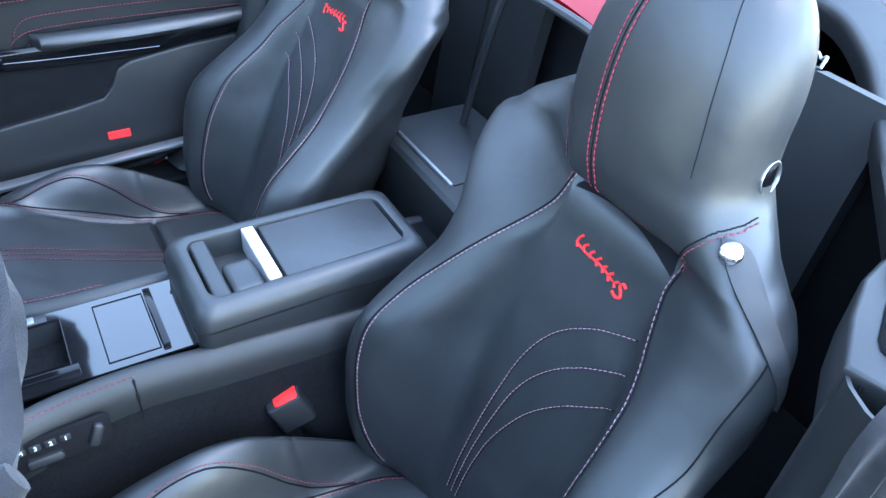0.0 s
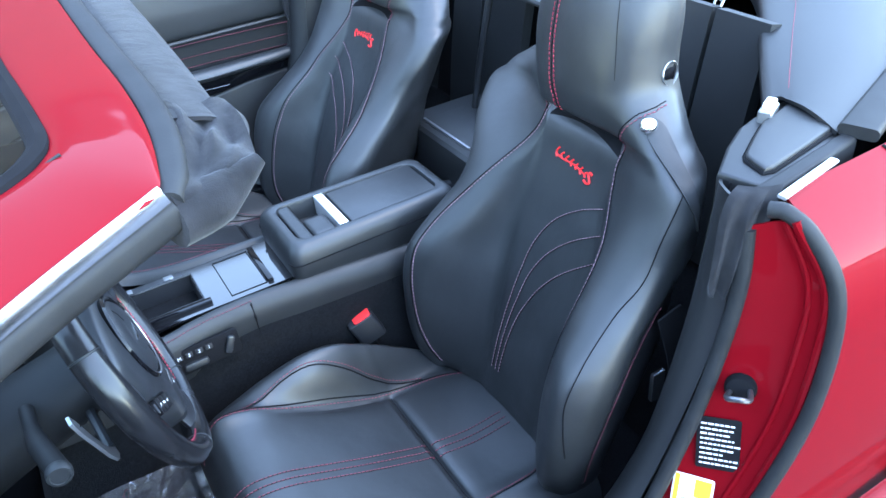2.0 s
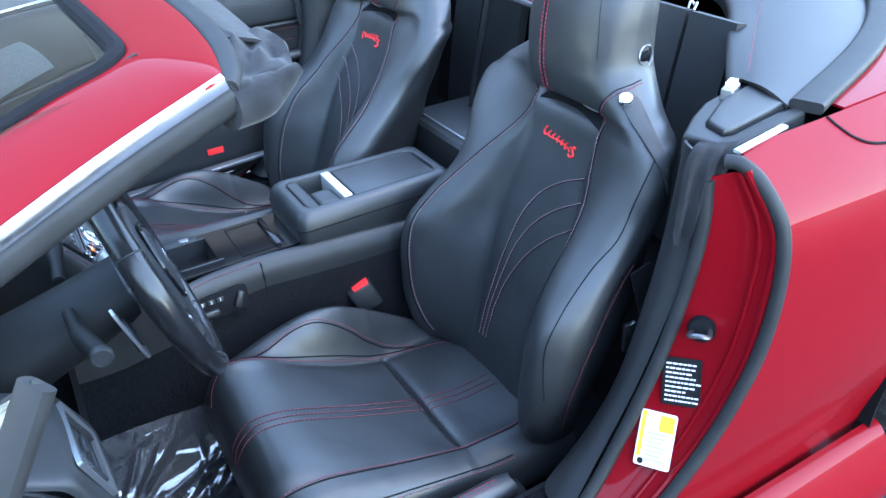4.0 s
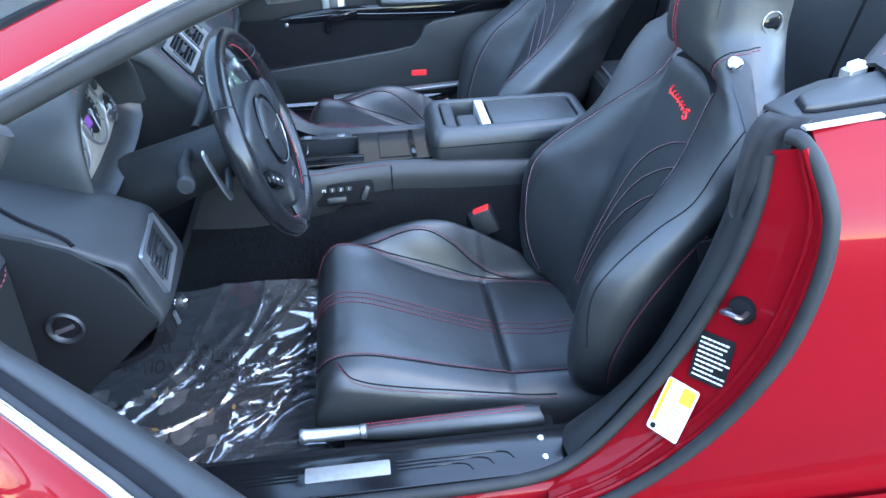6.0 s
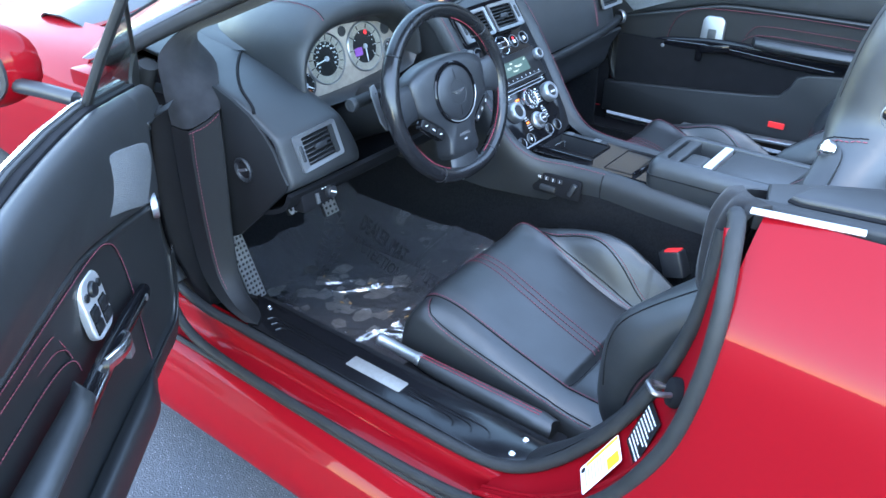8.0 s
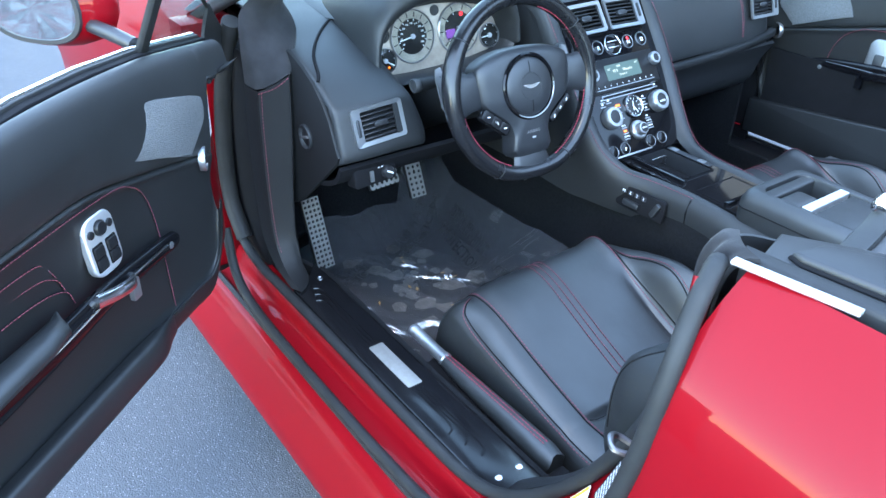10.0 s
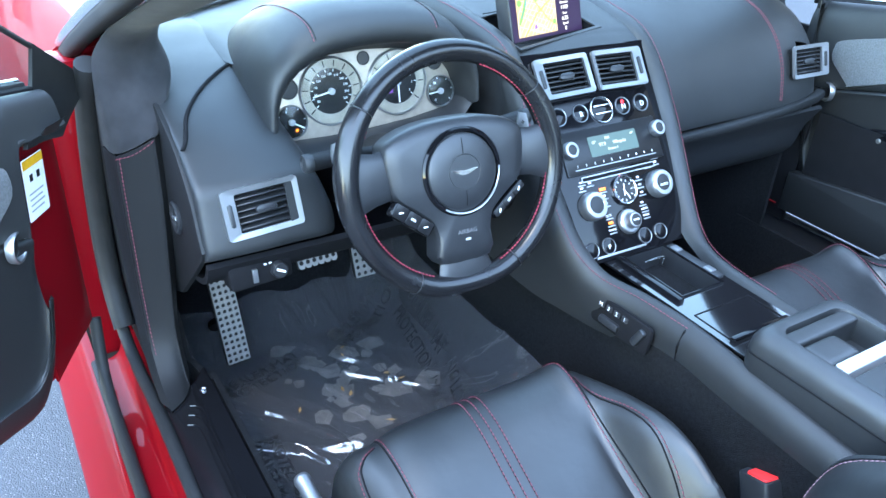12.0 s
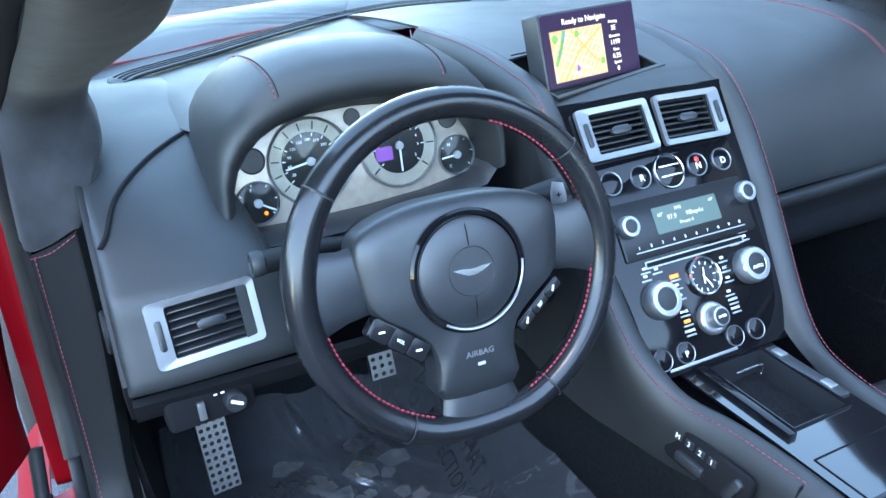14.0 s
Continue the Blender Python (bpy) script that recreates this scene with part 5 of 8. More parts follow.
# end panel with its knob
m = axes((0, 0.7225, 0), (-1, 0, 0), (0, 0, 1))
end = [(0.80, 0.925), (0.765, 0.915), (0.70, 0.893), (0.655, 0.872), (0.62, 0.842), (0.596, 0.812), (0.578, 0.772), (0.566, 0.750), (0.574, 0.734), (0.652, 0.662), (0.745, 0.580), (0.90, 0.50), (1.05, 0.50), (1.05, 0.93)]
part("end_panel", plate([(-x, z) for x, z in end][::-1], m, 0.008, 0.003, base=-0.004), POST, dash, "black dash end panel")
k = axes((0.693, 0.727, 0.750), (-1, 0, 0), (0, 0, 1))
part("end_vent_ring", lathe([(0.026, -0.002), (0.027, 0.003), (0.024, 0.006), (0.020, 0.004), (0.018, 0.0)], k, 32), BLACK, dash, "black round end vent ring")
part("end_vent_core", lathe([(0.018, 0.0), (0.014, 0.002), (0.004, 0.003)], k, 24), LABEL_BLACK, dash)
part("end_vent_wing", place(box((-0.014, -0.003, 0.001), (0.014, 0.003, 0.006), 0.001), k @ pose(0, 0, 0, 0, 0, 20)), SATIN, dash)


def air_vent(name, origin, right, up, w, h, wheel_side, parent, slats=5):
    """A silver-framed air vent: frame, dark recess, slats, knob and thumb wheel."""
    m = axes(origin, right, up)
    ob = part(name, frame_plate(rounded(w, h, 0.006), [(x * 0.999 + wheel_side * -0.006, y) for x, y in rounded(w - 0.028, h - 0.016, 0.003)], m, 0.006, base=-0.001, dish=0.0015), SATIN, parent, "satin silver air vent frame")
    cx = wheel_side * -0.006
    part("vent_recess", frame_plate([(x + cx, y) for x, y in rounded(w - 0.026, h - 0.014, 0.003)], [(x + cx, y) for x, y in rounded(w - 0.034, h - 0.022, 0.003)], m, 0.028, base=-0.030), MATT, ob)
    part("vent_back", plate([(x + cx, y) for x, y in rounded(w - 0.026, h - 0.014, 0.003)], m, 0.002, base=-0.032), MATT, ob)
    for i in range(slats):
        y = (h - 0.020) * ((i + 0.5) / slats - 0.5)
        b = box((cx - (w - 0.032) / 2, -0.0012, -0.012), (cx + (w - 0.032) / 2, 0.0012, 0.006), 0.0008, 1)
        part("slat", place(b, m @ pose(0, y, -0.006, 22, 0, 0)), BLACK, ob)
    part("vent_knob", place(plate([(-0.016, -0.003), (-0.010, -0.006), (0.010, -0.006), (0.016, -0.003), (0.016, 0.003), (0.010, 0.006), (-0.010, 0.006), (-0.016, 0.003)], Matrix(), 0.006, 0.002), m @ pose(cx, 0, -0.001)), BLACK, ob)
    part("thumb_wheel", plate([(x + wheel_side * (w / 2 - 0.0105), y) for x, y in rounded(0.007, h * 0.46, 0.003)], m, 0.003, 0.001, base=0.004), BLACK, ob)
    return ob


air_vent("air_vent", (0.5735, 0.630, 0.800), (0.06, -1, 0.03), (0.32, 0, 1), 0.118, 0.074, -1, dash, 6)
# light switch panel under the pod
m = axes((0.566, 0.640, 0.694), (0.05, -1, 0.02), (0.15, 0, 1))
sw = part("switch_panel", plate(rounded(0.100, 0.040, 0.008), m, 0.030, 0.004, base=-0.034), MATT, dash, "black light switch panel")
part("light_switch", lathe([(0.013, -0.004), (0.013, 0.006), (0.011, 0.009)], m @ pose(0.026, 0, 0), 24), BLACK, sw)
part("switch_wheel", place(box((-0.004, -0.011, -0.002), (0.004, 0.011, 0.003), 0.001), m @ pose(-0.012, 0, 0)), SATIN, sw)
part("switch_mark", place(box((-0.0015, -0.007, 0.0), (0.0015, 0.007, 0.003), 0), m @ pose(0.026, 0.001, 0.009, 0, 0, 60)), WHITE, sw)
for x in (0.006, 0.014):
    part("switch_print", place(box((-0.002, -0.001, 0.0), (0.002, 0.001, 0.0006), 0), m @ pose(x, 0.014, 0)), WHITE, sw)
# lower panels over the footwell
rows = [[V((0.575, y, 0.726)), V((0.60, y, 0.690)), V((0.68, y, 0.660)), V((0.85, y, 0.63)), V((1.05, y, 0.60))] for y in (0.72, 0.6, 0.5, 0.4, 0.28, 0.17)]
part("knee_panel", thicken(skin(rows, 3, 4), 0.01), MATT, dash, "black knee panel")

# instrument hood
def hood(x, y0, y1, zb, zt, k=2.6):
    c, a = (y0 + y1) / 2, (y0 - y1) / 2
    out = []
    for i in range(17):
        t = math.pi * i / 16
        cc, ss = math.cos(t), math.sin(t)
        out.append(V((x + 0.010 * ss, c + a * math.copysign(abs(cc) ** (2 / k), cc), zb + (zt - zb) * abs(ss) ** (2 / k))))
    return out


rows = [hood(0.735, 0.556, 0.222, 0.850, 0.972), hood(0.690, 0.560, 0.218, 0.862, 0.981), hood(0.664, 0.566, 0.212, 0.870, 0.990), hood(0.655, 0.574, 0.206, 0.876, 1.006), hood(0.662, 0.581, 0.200, 0.880, 1.026), hood(0.69, 0.585, 0.197, 0.88, 1.042), hood(0.76, 0.586, 0.196, 0.88, 1.047), hood(0.86, 0.580, 0.200, 0.88, 1.030), hood(0.96, 0.560, 0.215, 0.88, 0.996), hood(1.06, 0.52, 0.25, 0.88, 0.950)]
part("instrument_hood", skin(rows, 4, 1), DASH, dash, "black leather instrument hood")
bm = skin(rows, 4, 1)
hood_tree = tree_of(bm)
bm.free()
for y in (0.497, 0.285):
    line = lay(spline([(0.655, y, 1.3), (0.70, y + 0.002, 1.3), (0.78, y + 0.004, 1.3), (0.88, y, 1.3), (0.98, y - 0.008, 1.3)], 10), hood_tree, (0, 0, -1), 0.0006)
    seam("seam", line, dash, 0.0006)
    stitches("stitching", [p + V((0, 0.004, 0.0004)) for p in line], dash, DIM_THREAD, r=0.0007)

# dash top: broad leather sheet from the windscreen to the hood and the middle
TOPX = [1.44, 1.28, 1.10, 0.98, 0.88, 0.78]
rows = []
for y, h in ((0.665, -0.034), (0.61, -0.012), (0.56, -0.001), (0.42, 0.004), (0.28, 0.010), (0.20, 0.016), (0.16, 0.020)):
    rows.append([V((x - 0.26 * (y / 0.7) ** 2 * (x - 0.78) / 0.62 + 0.21 * min(1, max(0, y - 0.56) / 0.05) * (1.44 - x) / 0.66, y, 0.938 + h + 0.014 * math.sin(math.pi * (x - 0.78) / 0.62))) for x in TOPX])
part("dash_top", thicken(skin(rows, 3, 3), 0.004), DASH, dash, "black leather dash top")
# defroster slot
GRILLE = [(1.09, 0.640, 0.948), (1.127, 0.607, 0.951), (1.197, 0.493, 0.9535), (1.255, 0.410, 0.955), (1.303, 0.335, 0.957), (1.360, 0.230, 0.960), (1.392, 0.150, 0.963), (1.418, 0.05, 0.966), (1.424, -0.05, 0.966), (1.410, -0.15, 0.966)]
line = spline(GRILLE, 8)
grille = part("defroster_grille", sweep(line, rounded(0.040, 0.006, 0.0025, 2), scale=[0.5, 0.75, 0.9] + [1.0] * (len(line) - 3)), DASH, dash, "black slotted defroster grille")
for off in (-0.011, 0.0, 0.011):
    part("defroster_slot", sweep([p + V((off * 0.82, off * 0.57, 0.0022)) for p in line[3:]], rounded(0.0062, 0.0036, 0.001, 1)), MATT, grille)

# centre: top, face and leather wings
rows = [[V((x, y, z + 0.006 * (1 - (y / 0.16) ** 2))) for x, z in ((1.43, 0.948), (1.34, 0.968), (1.15, 0.988), (0.95, 0.998), (0.815, 0.993), (0.690, 0.972), (0.655, 0.960), (0.632, 0.948))] for y in (0.158, 0.10, 0.05, 0.0, -0.05, -0.10, -0.158)]
def in_well(c):
    """Inside the opening that the screen rises from: d ahead of its front edge, w to its side."""
    d, w = 0.987 * (c.x - 0.660) + 0.16 * (c.y - 0.032), -0.16 * (c.x - 0.660) + 0.987 * (c.y - 0.032)
    return 0 < d < 0.125 and abs(w) < 0.102


part("centre_top", thicken(cut_faces(skin(rows, 9, 11), in_well), 0.004), DASH, dash, "black leather centre dash top")
CS = axes((0.470, 0, 0.730), (0, -1, 0), (0.721, 0, 1))
face = [(-0.142, 0.199), (-0.140, 0.10), (-0.128, 0.0), (-0.118, -0.103), (0.118, -0.103), (0.128, 0.0), (0.140, 0.10), (0.142, 0.199)]
stack = part("centre_panel", plate(face, CS, 0.012, 0.002, base=-0.014), PIANO, dash, "gloss black centre control panel")
for u0, u1, v0, v1 in ((-0.142, -0.112, 0.199, 0.254), (-0.018, 0.017, 0.199, 0.254), (0.111, 0.142, 0.199, 0.254), (-0.142, 0.142, 0.254, 0.276)):
    part("vent_surround", plate([(u0, v0), (u1, v0), (u1, v1), (u0, v1)], CS, 0.012, base=-0.014), PIANO, stack, smooth=0)
for s in (1, -1):
    path = [(1.00, 0.165, 0.996), (0.85, 0.162, 0.998), (0.74, 0.160, 0.987), (0.655, 0.157, 0.966), (0.60, 0.160, 0.915), (0.546, 0.160, 0.842), (0.500, 0.156, 0.775), (0.455, 0.148, 0.712), (0.418, 0.138, 0.672), (0.370, 0.122, 0.648), (0.300, 0.103, 0.645), (0.205, 0.096, 0.645), (0.10, 0.098, 0.640), (-0.02, 0.100, 0.632), (-0.14, 0.100, 0.622), (-0.28, 0.098, 0.612), (-0.40, 0.096, 0.604)]
    rows = []
    for i, (x, y, z) in enumerate(path):
        w = 0.030 if i < 9 else 0.022
        low = 0.545 if i > 6 else (0.56, 0.56, 0.56, 0.56, 0.56, 0.555, 0.55)[i]
        slope = 0.8 if 3 < i < 9 else 0.15
        rows.append([V((x + 0.012 * slope, s * (y - w), z - 0.012)), V((x, s * (y - w * 0.55), z + 0.002)), V((x - 0.004 * slope, s * y, z + 0.004)), V((x - 0.004 * slope, s * (y + 0.012), z - 0.008)),
                     V((x + 0.01 * slope, s * (y + 0.018), z - 0.030)), V((x + 0.03 * slope, s * (y + 0.014), max(low + 0.02, z - 0.075))), V((x + 0.05 * slope, s * (y + 0.004 if i < 8 else y + 0.006), low))])
    part("console_wing", thicken(skin(rows, 4, 4), 0.003), DASH, dash, "black leather wing running from dash to console")
    line = spline([(x - 0.004, s * (y + 0.007), z + 0.0015) for x, y, z in path[:12]], 8)
    stitches("stitching", line, dash, DIM_THREAD, r=0.0008)

# air vents of the centre
for u, wheel in ((-0.0645, -1), (0.0635, 1)):
    o = CS @ V((u, 0.228, 0.002))
    air_vent("air_vent", o, (0, -1, -0.02 * wheel), (0.721, 0, 1), 0.118, 0.072, wheel, dash, 6)


def face_at(u, v, z=0.0):
    return CS @ pose(u, v, z - 0.002)


def round_button(u, v, r, letter="", mat=None, parent=None):
    m = face_at(u, v)
    b = part("button", lathe([(r * 0.89, -0.002), (r * 0.88, 0.0018), (r * 0.7, 0.0026), (r * 0.2, 0.0030)], m, 28), PIANO, stack, "clear-topped round button")
    part("button_ring", lathe([(r, -0.002), (r, 0.0020), (r * 0.97, 0.0026), (r * 0.92, 0.0022), (r * 0.90, 0.0)], m, 36), SATIN, b, "thin chrome ring")
    if letter:
        text("button_letter", letter, m @ pose(0, -r * 0.15, 0.0033), r * 0.80, mat or WHITE, b)
    return b


for u, letter in ((-0.097, ""), (-0.048, "R"), (0.051, "N"), (0.096, "D")):
    b = round_button(u, 0.160, 0.0165, letter)
    if letter == "N":
        part("lit_mark", lathe([(0.004, 0.0028), (0.003, 0.0036)], face_at(u, 0.167), 12), RED_LIGHT, b, "red indicator light")
m = face_at(0.0, 0.160)
b = part("start_button", lathe([(0.0225, -0.002), (0.0223, 0.003), (0.017, 0.0045), (0.004, 0.0052)], m, 36), PIANO, stack, "large clear start button")
part("button_ring", lathe([(0.0255, -0.002), (0.0250, 0.0030), (0.0240, 0.0040), (0.0230, 0.0034), (0.0225, 0.0)], m, 40), CHROME, b, "chrome ring")
for v in (0.007, -0.007):
    part("start_bar", place(box((-0.018, -0.0012, 0.0035), (0.018, 0.0012, 0.0062), 0.0006), m @ pose(0, v, 0)), CHROME, b)
part("silver_inlay", plate([(-0.128, 0.150), (-0.075, 0.158), (-0.03, 0.176), (0.030, 0.183), (-0.03, 0.184), (-0.128, 0.180)][::-1], CS, 0.0006, base=-0.0015), PIANO, stack)
# radio
rad = part("radio_panel", plate([(x, y + 0.092) for x, y in rounded(0.226, 0.078, 0.003)], CS, 0.004, 0.001, base=-0.002), LABEL_BLACK, stack, "black radio panel")
part("display", plate([(x + 0.004, y + 0.097) for x, y in rounded(0.112, 0.036, 0.002)], CS, 0.0006, base=0.0021), LCD, rad, "dim green radio display")
for t, u, v, sz in (("FM1", -0.008, 0.108, 0.007), ("97.9", -0.022, 0.098, 0.0095), ("65°", -0.040, 0.104, 0.007), ("98kupd.c", 0.018, 0.098, 0.0085), ("Preset 4", 0.0, 0.088, 0.007), ("64°", 0.050, 0.108, 0.006)):
    text("display_text", t, CS @ pose(u, v, 0.003), sz, LCD_TEXT, rad)
part("key_line", place(box((-0.095, -0.0008, 0.002), (0.095, 0.0008, 0.0032), 0), CS @ pose(0, 0.062, 0)), SATIN, rad)
for i in range(10):
    text("key_number", "1234567890"[i], CS @ pose(-0.088 + 0.0195 * i, 0.068, 0.0024), 0.006, WHITE, rad)
slot = part("disc_slot", frame_plate(rounded(0.172, 0.010, 0.002), rounded(0.168, 0.006, 0.001), CS @ pose(0, 0.044, 0), 0.0025, base=-0.002), SATIN, stack, "slim bright disc slot")
part("slot_dark", plate(rounded(0.168, 0.006, 0.001), CS @ pose(0, 0.044, 0), 0.001, base=-0.001), MATT, slot)


def knob(u, v, r, h, cap_mat=LABEL_BLACK, letter="", name="control_knob"):
    m = face_at(u, v)
    k = part(name, lathe([(r * 0.98, -0.002), (r, 0.003), (r, h * 0.55), (r * 0.95, h * 0.85), (r * 0.86, h), (r * 0.62, h * 1.02), (r * 0.58, h * 0.97)], m, 40), SATIN, stack, "satin silver rotary knob")
    part("knob_cap", lathe([(r * 0.59, h * 0.8), (r * 0.58, h * 0.98), (r * 0.2, h * 1.0)], m, 28), cap_mat, k, "black knob centre")
    if letter:
        text("knob_text", letter, m @ pose(0, -r * 0.16, h * 1.01), r * 0.26, WHITE, k)
    return k


knob(-0.098, 0.098, 0.0155, 0.016)
knob(0.110, 0.106, 0.0155, 0.016)
knob(-0.082, -0.004, 0.0255, 0.020)
knob(0.079, 0.006, 0.0255, 0.020, letter="AUTO")
k = knob(-0.010, -0.046, 0.0225, 0.010)
m = face_at(-0.010, -0.046, 0.009)
k2 = part("enter_knob", lathe([(0.014, 0.0), (0.0145, 0.010), (0.013, 0.014), (0.011, 0.0145)], m, 32), SATIN, stack, "small silver push knob")
part("knob_cap", lathe([(0.011, 0.010), (0.0105, 0.0147), (0.003, 0.015)], m, 24), LABEL_BLACK, k2)
text("knob_text", "ENTER", m @ pose(0, 0, 0.0154), 0.0046, WHITE, k2)
# clock
m = face_at(-0.001, 0.010)
ck = part("clock", lathe([(0.0255, -0.002), (0.0265, 0.006), (0.025, 0.009), (0.0232, 0.008), (0.0225, 0.003)], m, 48, cap=False), CHROME, stack, "round analogue clock with a chrome bezel")
part("clock_face", lathe([(0.0228, 0.0), (0.0226, 0.0022), (0.001, 0.0023)], m, 40), LABEL_BLACK, ck, "black clock face")
for i in range(12):
    a = 30 * i
    part("clock_mark", place(box((-0.0005, 0.0165, 0.0024), (0.0005, 0.0205, 0.0032), 0), m @ pose(0, 0, 0, 0, 0, -a)), WHITE, ck)
for L, a in ((0.012, -12), (0.017, -150), (0.010, -190)):
    part("clock_hand", place(box((-0.0009, -0.003, 0.0036), (0.0009, L, 0.0044), 0), m @ pose(0, 0, 0, 0, 0, a)), WHITE, ck)
part("hazard_mark", plate([(-0.004, -0.003), (0.004, -0.003), (0.0, 0.0045)], face_at(0.0, 0.034), 0.0006, base=0.0002), RED_LIGHT, stack, "red hazard triangle")
# lower row of round buttons and the small key bars beside the knobs
for u, letter in ((-0.104, ""), (-0.066, "P"), (0.020, ""), (0.058, "")):
    round_button(u, -0.078, 0.0145, letter)
part("lower_bar", place(box((-0.080, -0.002, -0.002), (0.035, 0.002, 0.002), 0.001), face_at(-0.018, -0.094)), SATIN, stack, "thin silver bar")
for u, v, t in ((-0.088, 0.040, ""), (-0.070, 0.036, ""), (-0.090, 0.030, ""), (-0.046, 0.020, "ON"), (-0.046, 0.008, ""), (-0.046, -0.006, ""), (-0.048, -0.028, "BACK"), (-0.048, -0.041, ""), (-0.048, -0.054, "PHONE"), (0.040, 0.026, "MAX"), (0.040, 0.012, "A/C"), (0.040, -0.002, ""), (0.034, -0.020, "NAV"), (0.036, -0.032, "AUDIO"), (0.036, -0.044, "MODE"), (0.070, 0.044, "AUTO"), (0.090, 0.046, ""), (0.090, 0.058, "TP")):
    kb = part("key_bar", place(box((-0.008, -0.0012, -0.002), (0.008, 0.0012, 0.0016), 0.0005), face_at(u, v - 0.005)), SATIN, stack, "slim silver key")
    if t == "ON":
        part("key_light", place(box((-0.007, -0.0025, -0.002), (0.007, 0.0025, 0.0012), 0.0004), face_at(u, v + 0.001)), AMBER, kb, "lit amber key symbol")
    elif v == -0.041:
        part("key_light", place(box((-0.005, -0.0022, -0.002), (0.005, 0.0022, 0.0012), 0.0004), face_at(u, v + 0.001)), AMBER, kb, "lit amber key symbol")
    elif t in ("BACK", "PHONE", "A/C", "AUTO", "AUDIO", "MODE", "TP"):
        text("key_text", t, face_at(u, v + 0.001, 0.0005), 0.0052, WHITE, kb)
    else:
        part("key_symbol", place(box((-0.003, -0.0016, -0.002), (0.003, 0.0016, 0.0008), 0.0004), face_at(u, v + 0.001)), WHITE, kb)

# instrument cluster
CL = axes((0.716, 0.388, 0.893), (0, -1, 0), (0.22, 0, 1))
out = [(-0.170, 0.012), (-0.150, 0.040), (-0.115, 0.060), (-0.06, 0.072), (0.0, 0.074), (0.06, 0.070), (0.115, 0.058), (0.150, 0.036), (0.166, 0.008), (0.165, -0.022), (0.145, -0.040), (0.08, -0.050), (0.0, -0.056), (-0.08, -0.058), (-0.145, -0.056), (-0.166, -0.040), (-0.174, -0.015)]
clu = part("instrument_panel", plate(out[::-1], CL, 0.004, 0.001, base=-0.004), INSTRUMENT, dash, "brushed silver instrument panel")
part("panel_shroud", sheet([[CL @ V((x * 1.0, y * 1.0, 0.0)) for x, y in out], [CL @ V((x * 1.06, y * 1.16 + 0.004, 0.030)) for x, y in out], [CL @ V((x * 1.10, y * 1.30, 0.045)) for x, y in out]], closed_v=True), BLACK, dash, "black shroud round the instruments")


def dial(u, v, r, marks, start, sweep_deg, needle, numbers=(), ring=True):
    m = CL @ pose(u, v, 0.0)
    d = part("dial", lathe([(r, 0.0), (r, 0.004), (r * 0.965, 0.006), (r * 0.94, 0.004), (r * 0.94, 0.001)], m, 48), SATIN, clu, "silver dial rim")
    inner = r * 0.66 if ring else r * 0.93
    if ring:
        part("dial_ring", lathe([(r * 0.94, 0.001), (r * 0.93, 0.0016), (inner, 0.0016)], m, 48, cap=False), INSTRUMENT, d, "pale dial ring")
    part("dial_face", lathe([(inner, 0.0008), (inner * 0.99, 0.0016), (0.001, 0.0017)], m, 40), LABEL_BLACK, d, "black dial face")
    for i in range(marks):
        a = start - sweep_deg * i / (marks - 1)
        if ring:
            part("dial_mark", place(box((-0.0009, inner + 0.003, 0.0016), (0.0009, r * 0.90, 0.0026), 0), m @ pose(0, 0, 0, 0, 0, a)), LABEL_BLACK, d)
        part("dial_tick", place(box((-0.0006, inner * 0.86, 0.0017), (0.0006, inner * 0.97, 0.0023), 0), m @ pose(0, 0, 0, 0, 0, a)), WHITE, d)
    for body, ang in numbers:
        rr = inner * 0.74 if ring else r * 0.66
        text("dial_number", body, m @ pose(-rr * math.sin(radians(ang)), rr * math.cos(radians(ang)), 0.0022), r * (0.095 if ring else 0.22), WHITE, d)
    part("needle", place(box((-0.0011, -0.006, 0.004), (0.0011, inner * 0.92, 0.0054), 0.0004), m @ pose(0, 0, 0, 0, 0, needle)), WHITE, d, "white needle")
    part("needle_hub", lathe([(0.0055, 0.0017), (0.0055, 0.006), (0.003, 0.007)], m, 20), GREY_PRINT, d)
    gl = part("dial_glass", lathe([(r * 0.95, 0.0062), (r * 0.5, 0.0085), (0.001, 0.009)], m, 32), LENS, d)
    gl.visible_shadow = False
    return d


dial(-0.066, 0.014, 0.056, 12, 130, 260, 100, [(t, 120 - 240 * i / 10) for i, t in enumerate(("30", "60", "90", "120", "150", "180", "210", "240", "270", "300", "330"))])
d = dial(0.056, 0.014, 0.056, 8, -130 + 260, 260, 180, [("2", -125), ("3", -95), ("4", -70), ("5", -45)])
part("trip_display", plate([(x - 0.012, y - 0.012) for x, y in rounded(0.024, 0.018, 0.002)], CL @ pose(0.046, 0.018, 0), 0.0006, base=0.0018), VIOLET, d, "violet trip display")
part("warning_light", lathe([(0.005, 0.0018), (0.004, 0.0026)], CL @ pose(0.066, 0.044, 0), 14), RED_LIGHT, d, "lit red warning light")
dial(-0.140, -0.026, 0.0275, 5, 60, 190, -120, [("F", 20)], ring=False)
d2 = dial(0.139, -0.012, 0.0275, 5, 60, 190, 95, [("H", 35), ("C", 145)], ring=False)
part("fuel_light", lathe([(0.0025, 0.0022), (0.002, 0.003)], CL @ pose(-0.132, -0.040, 0), 10), AMBER, clu, "small amber fuel light")
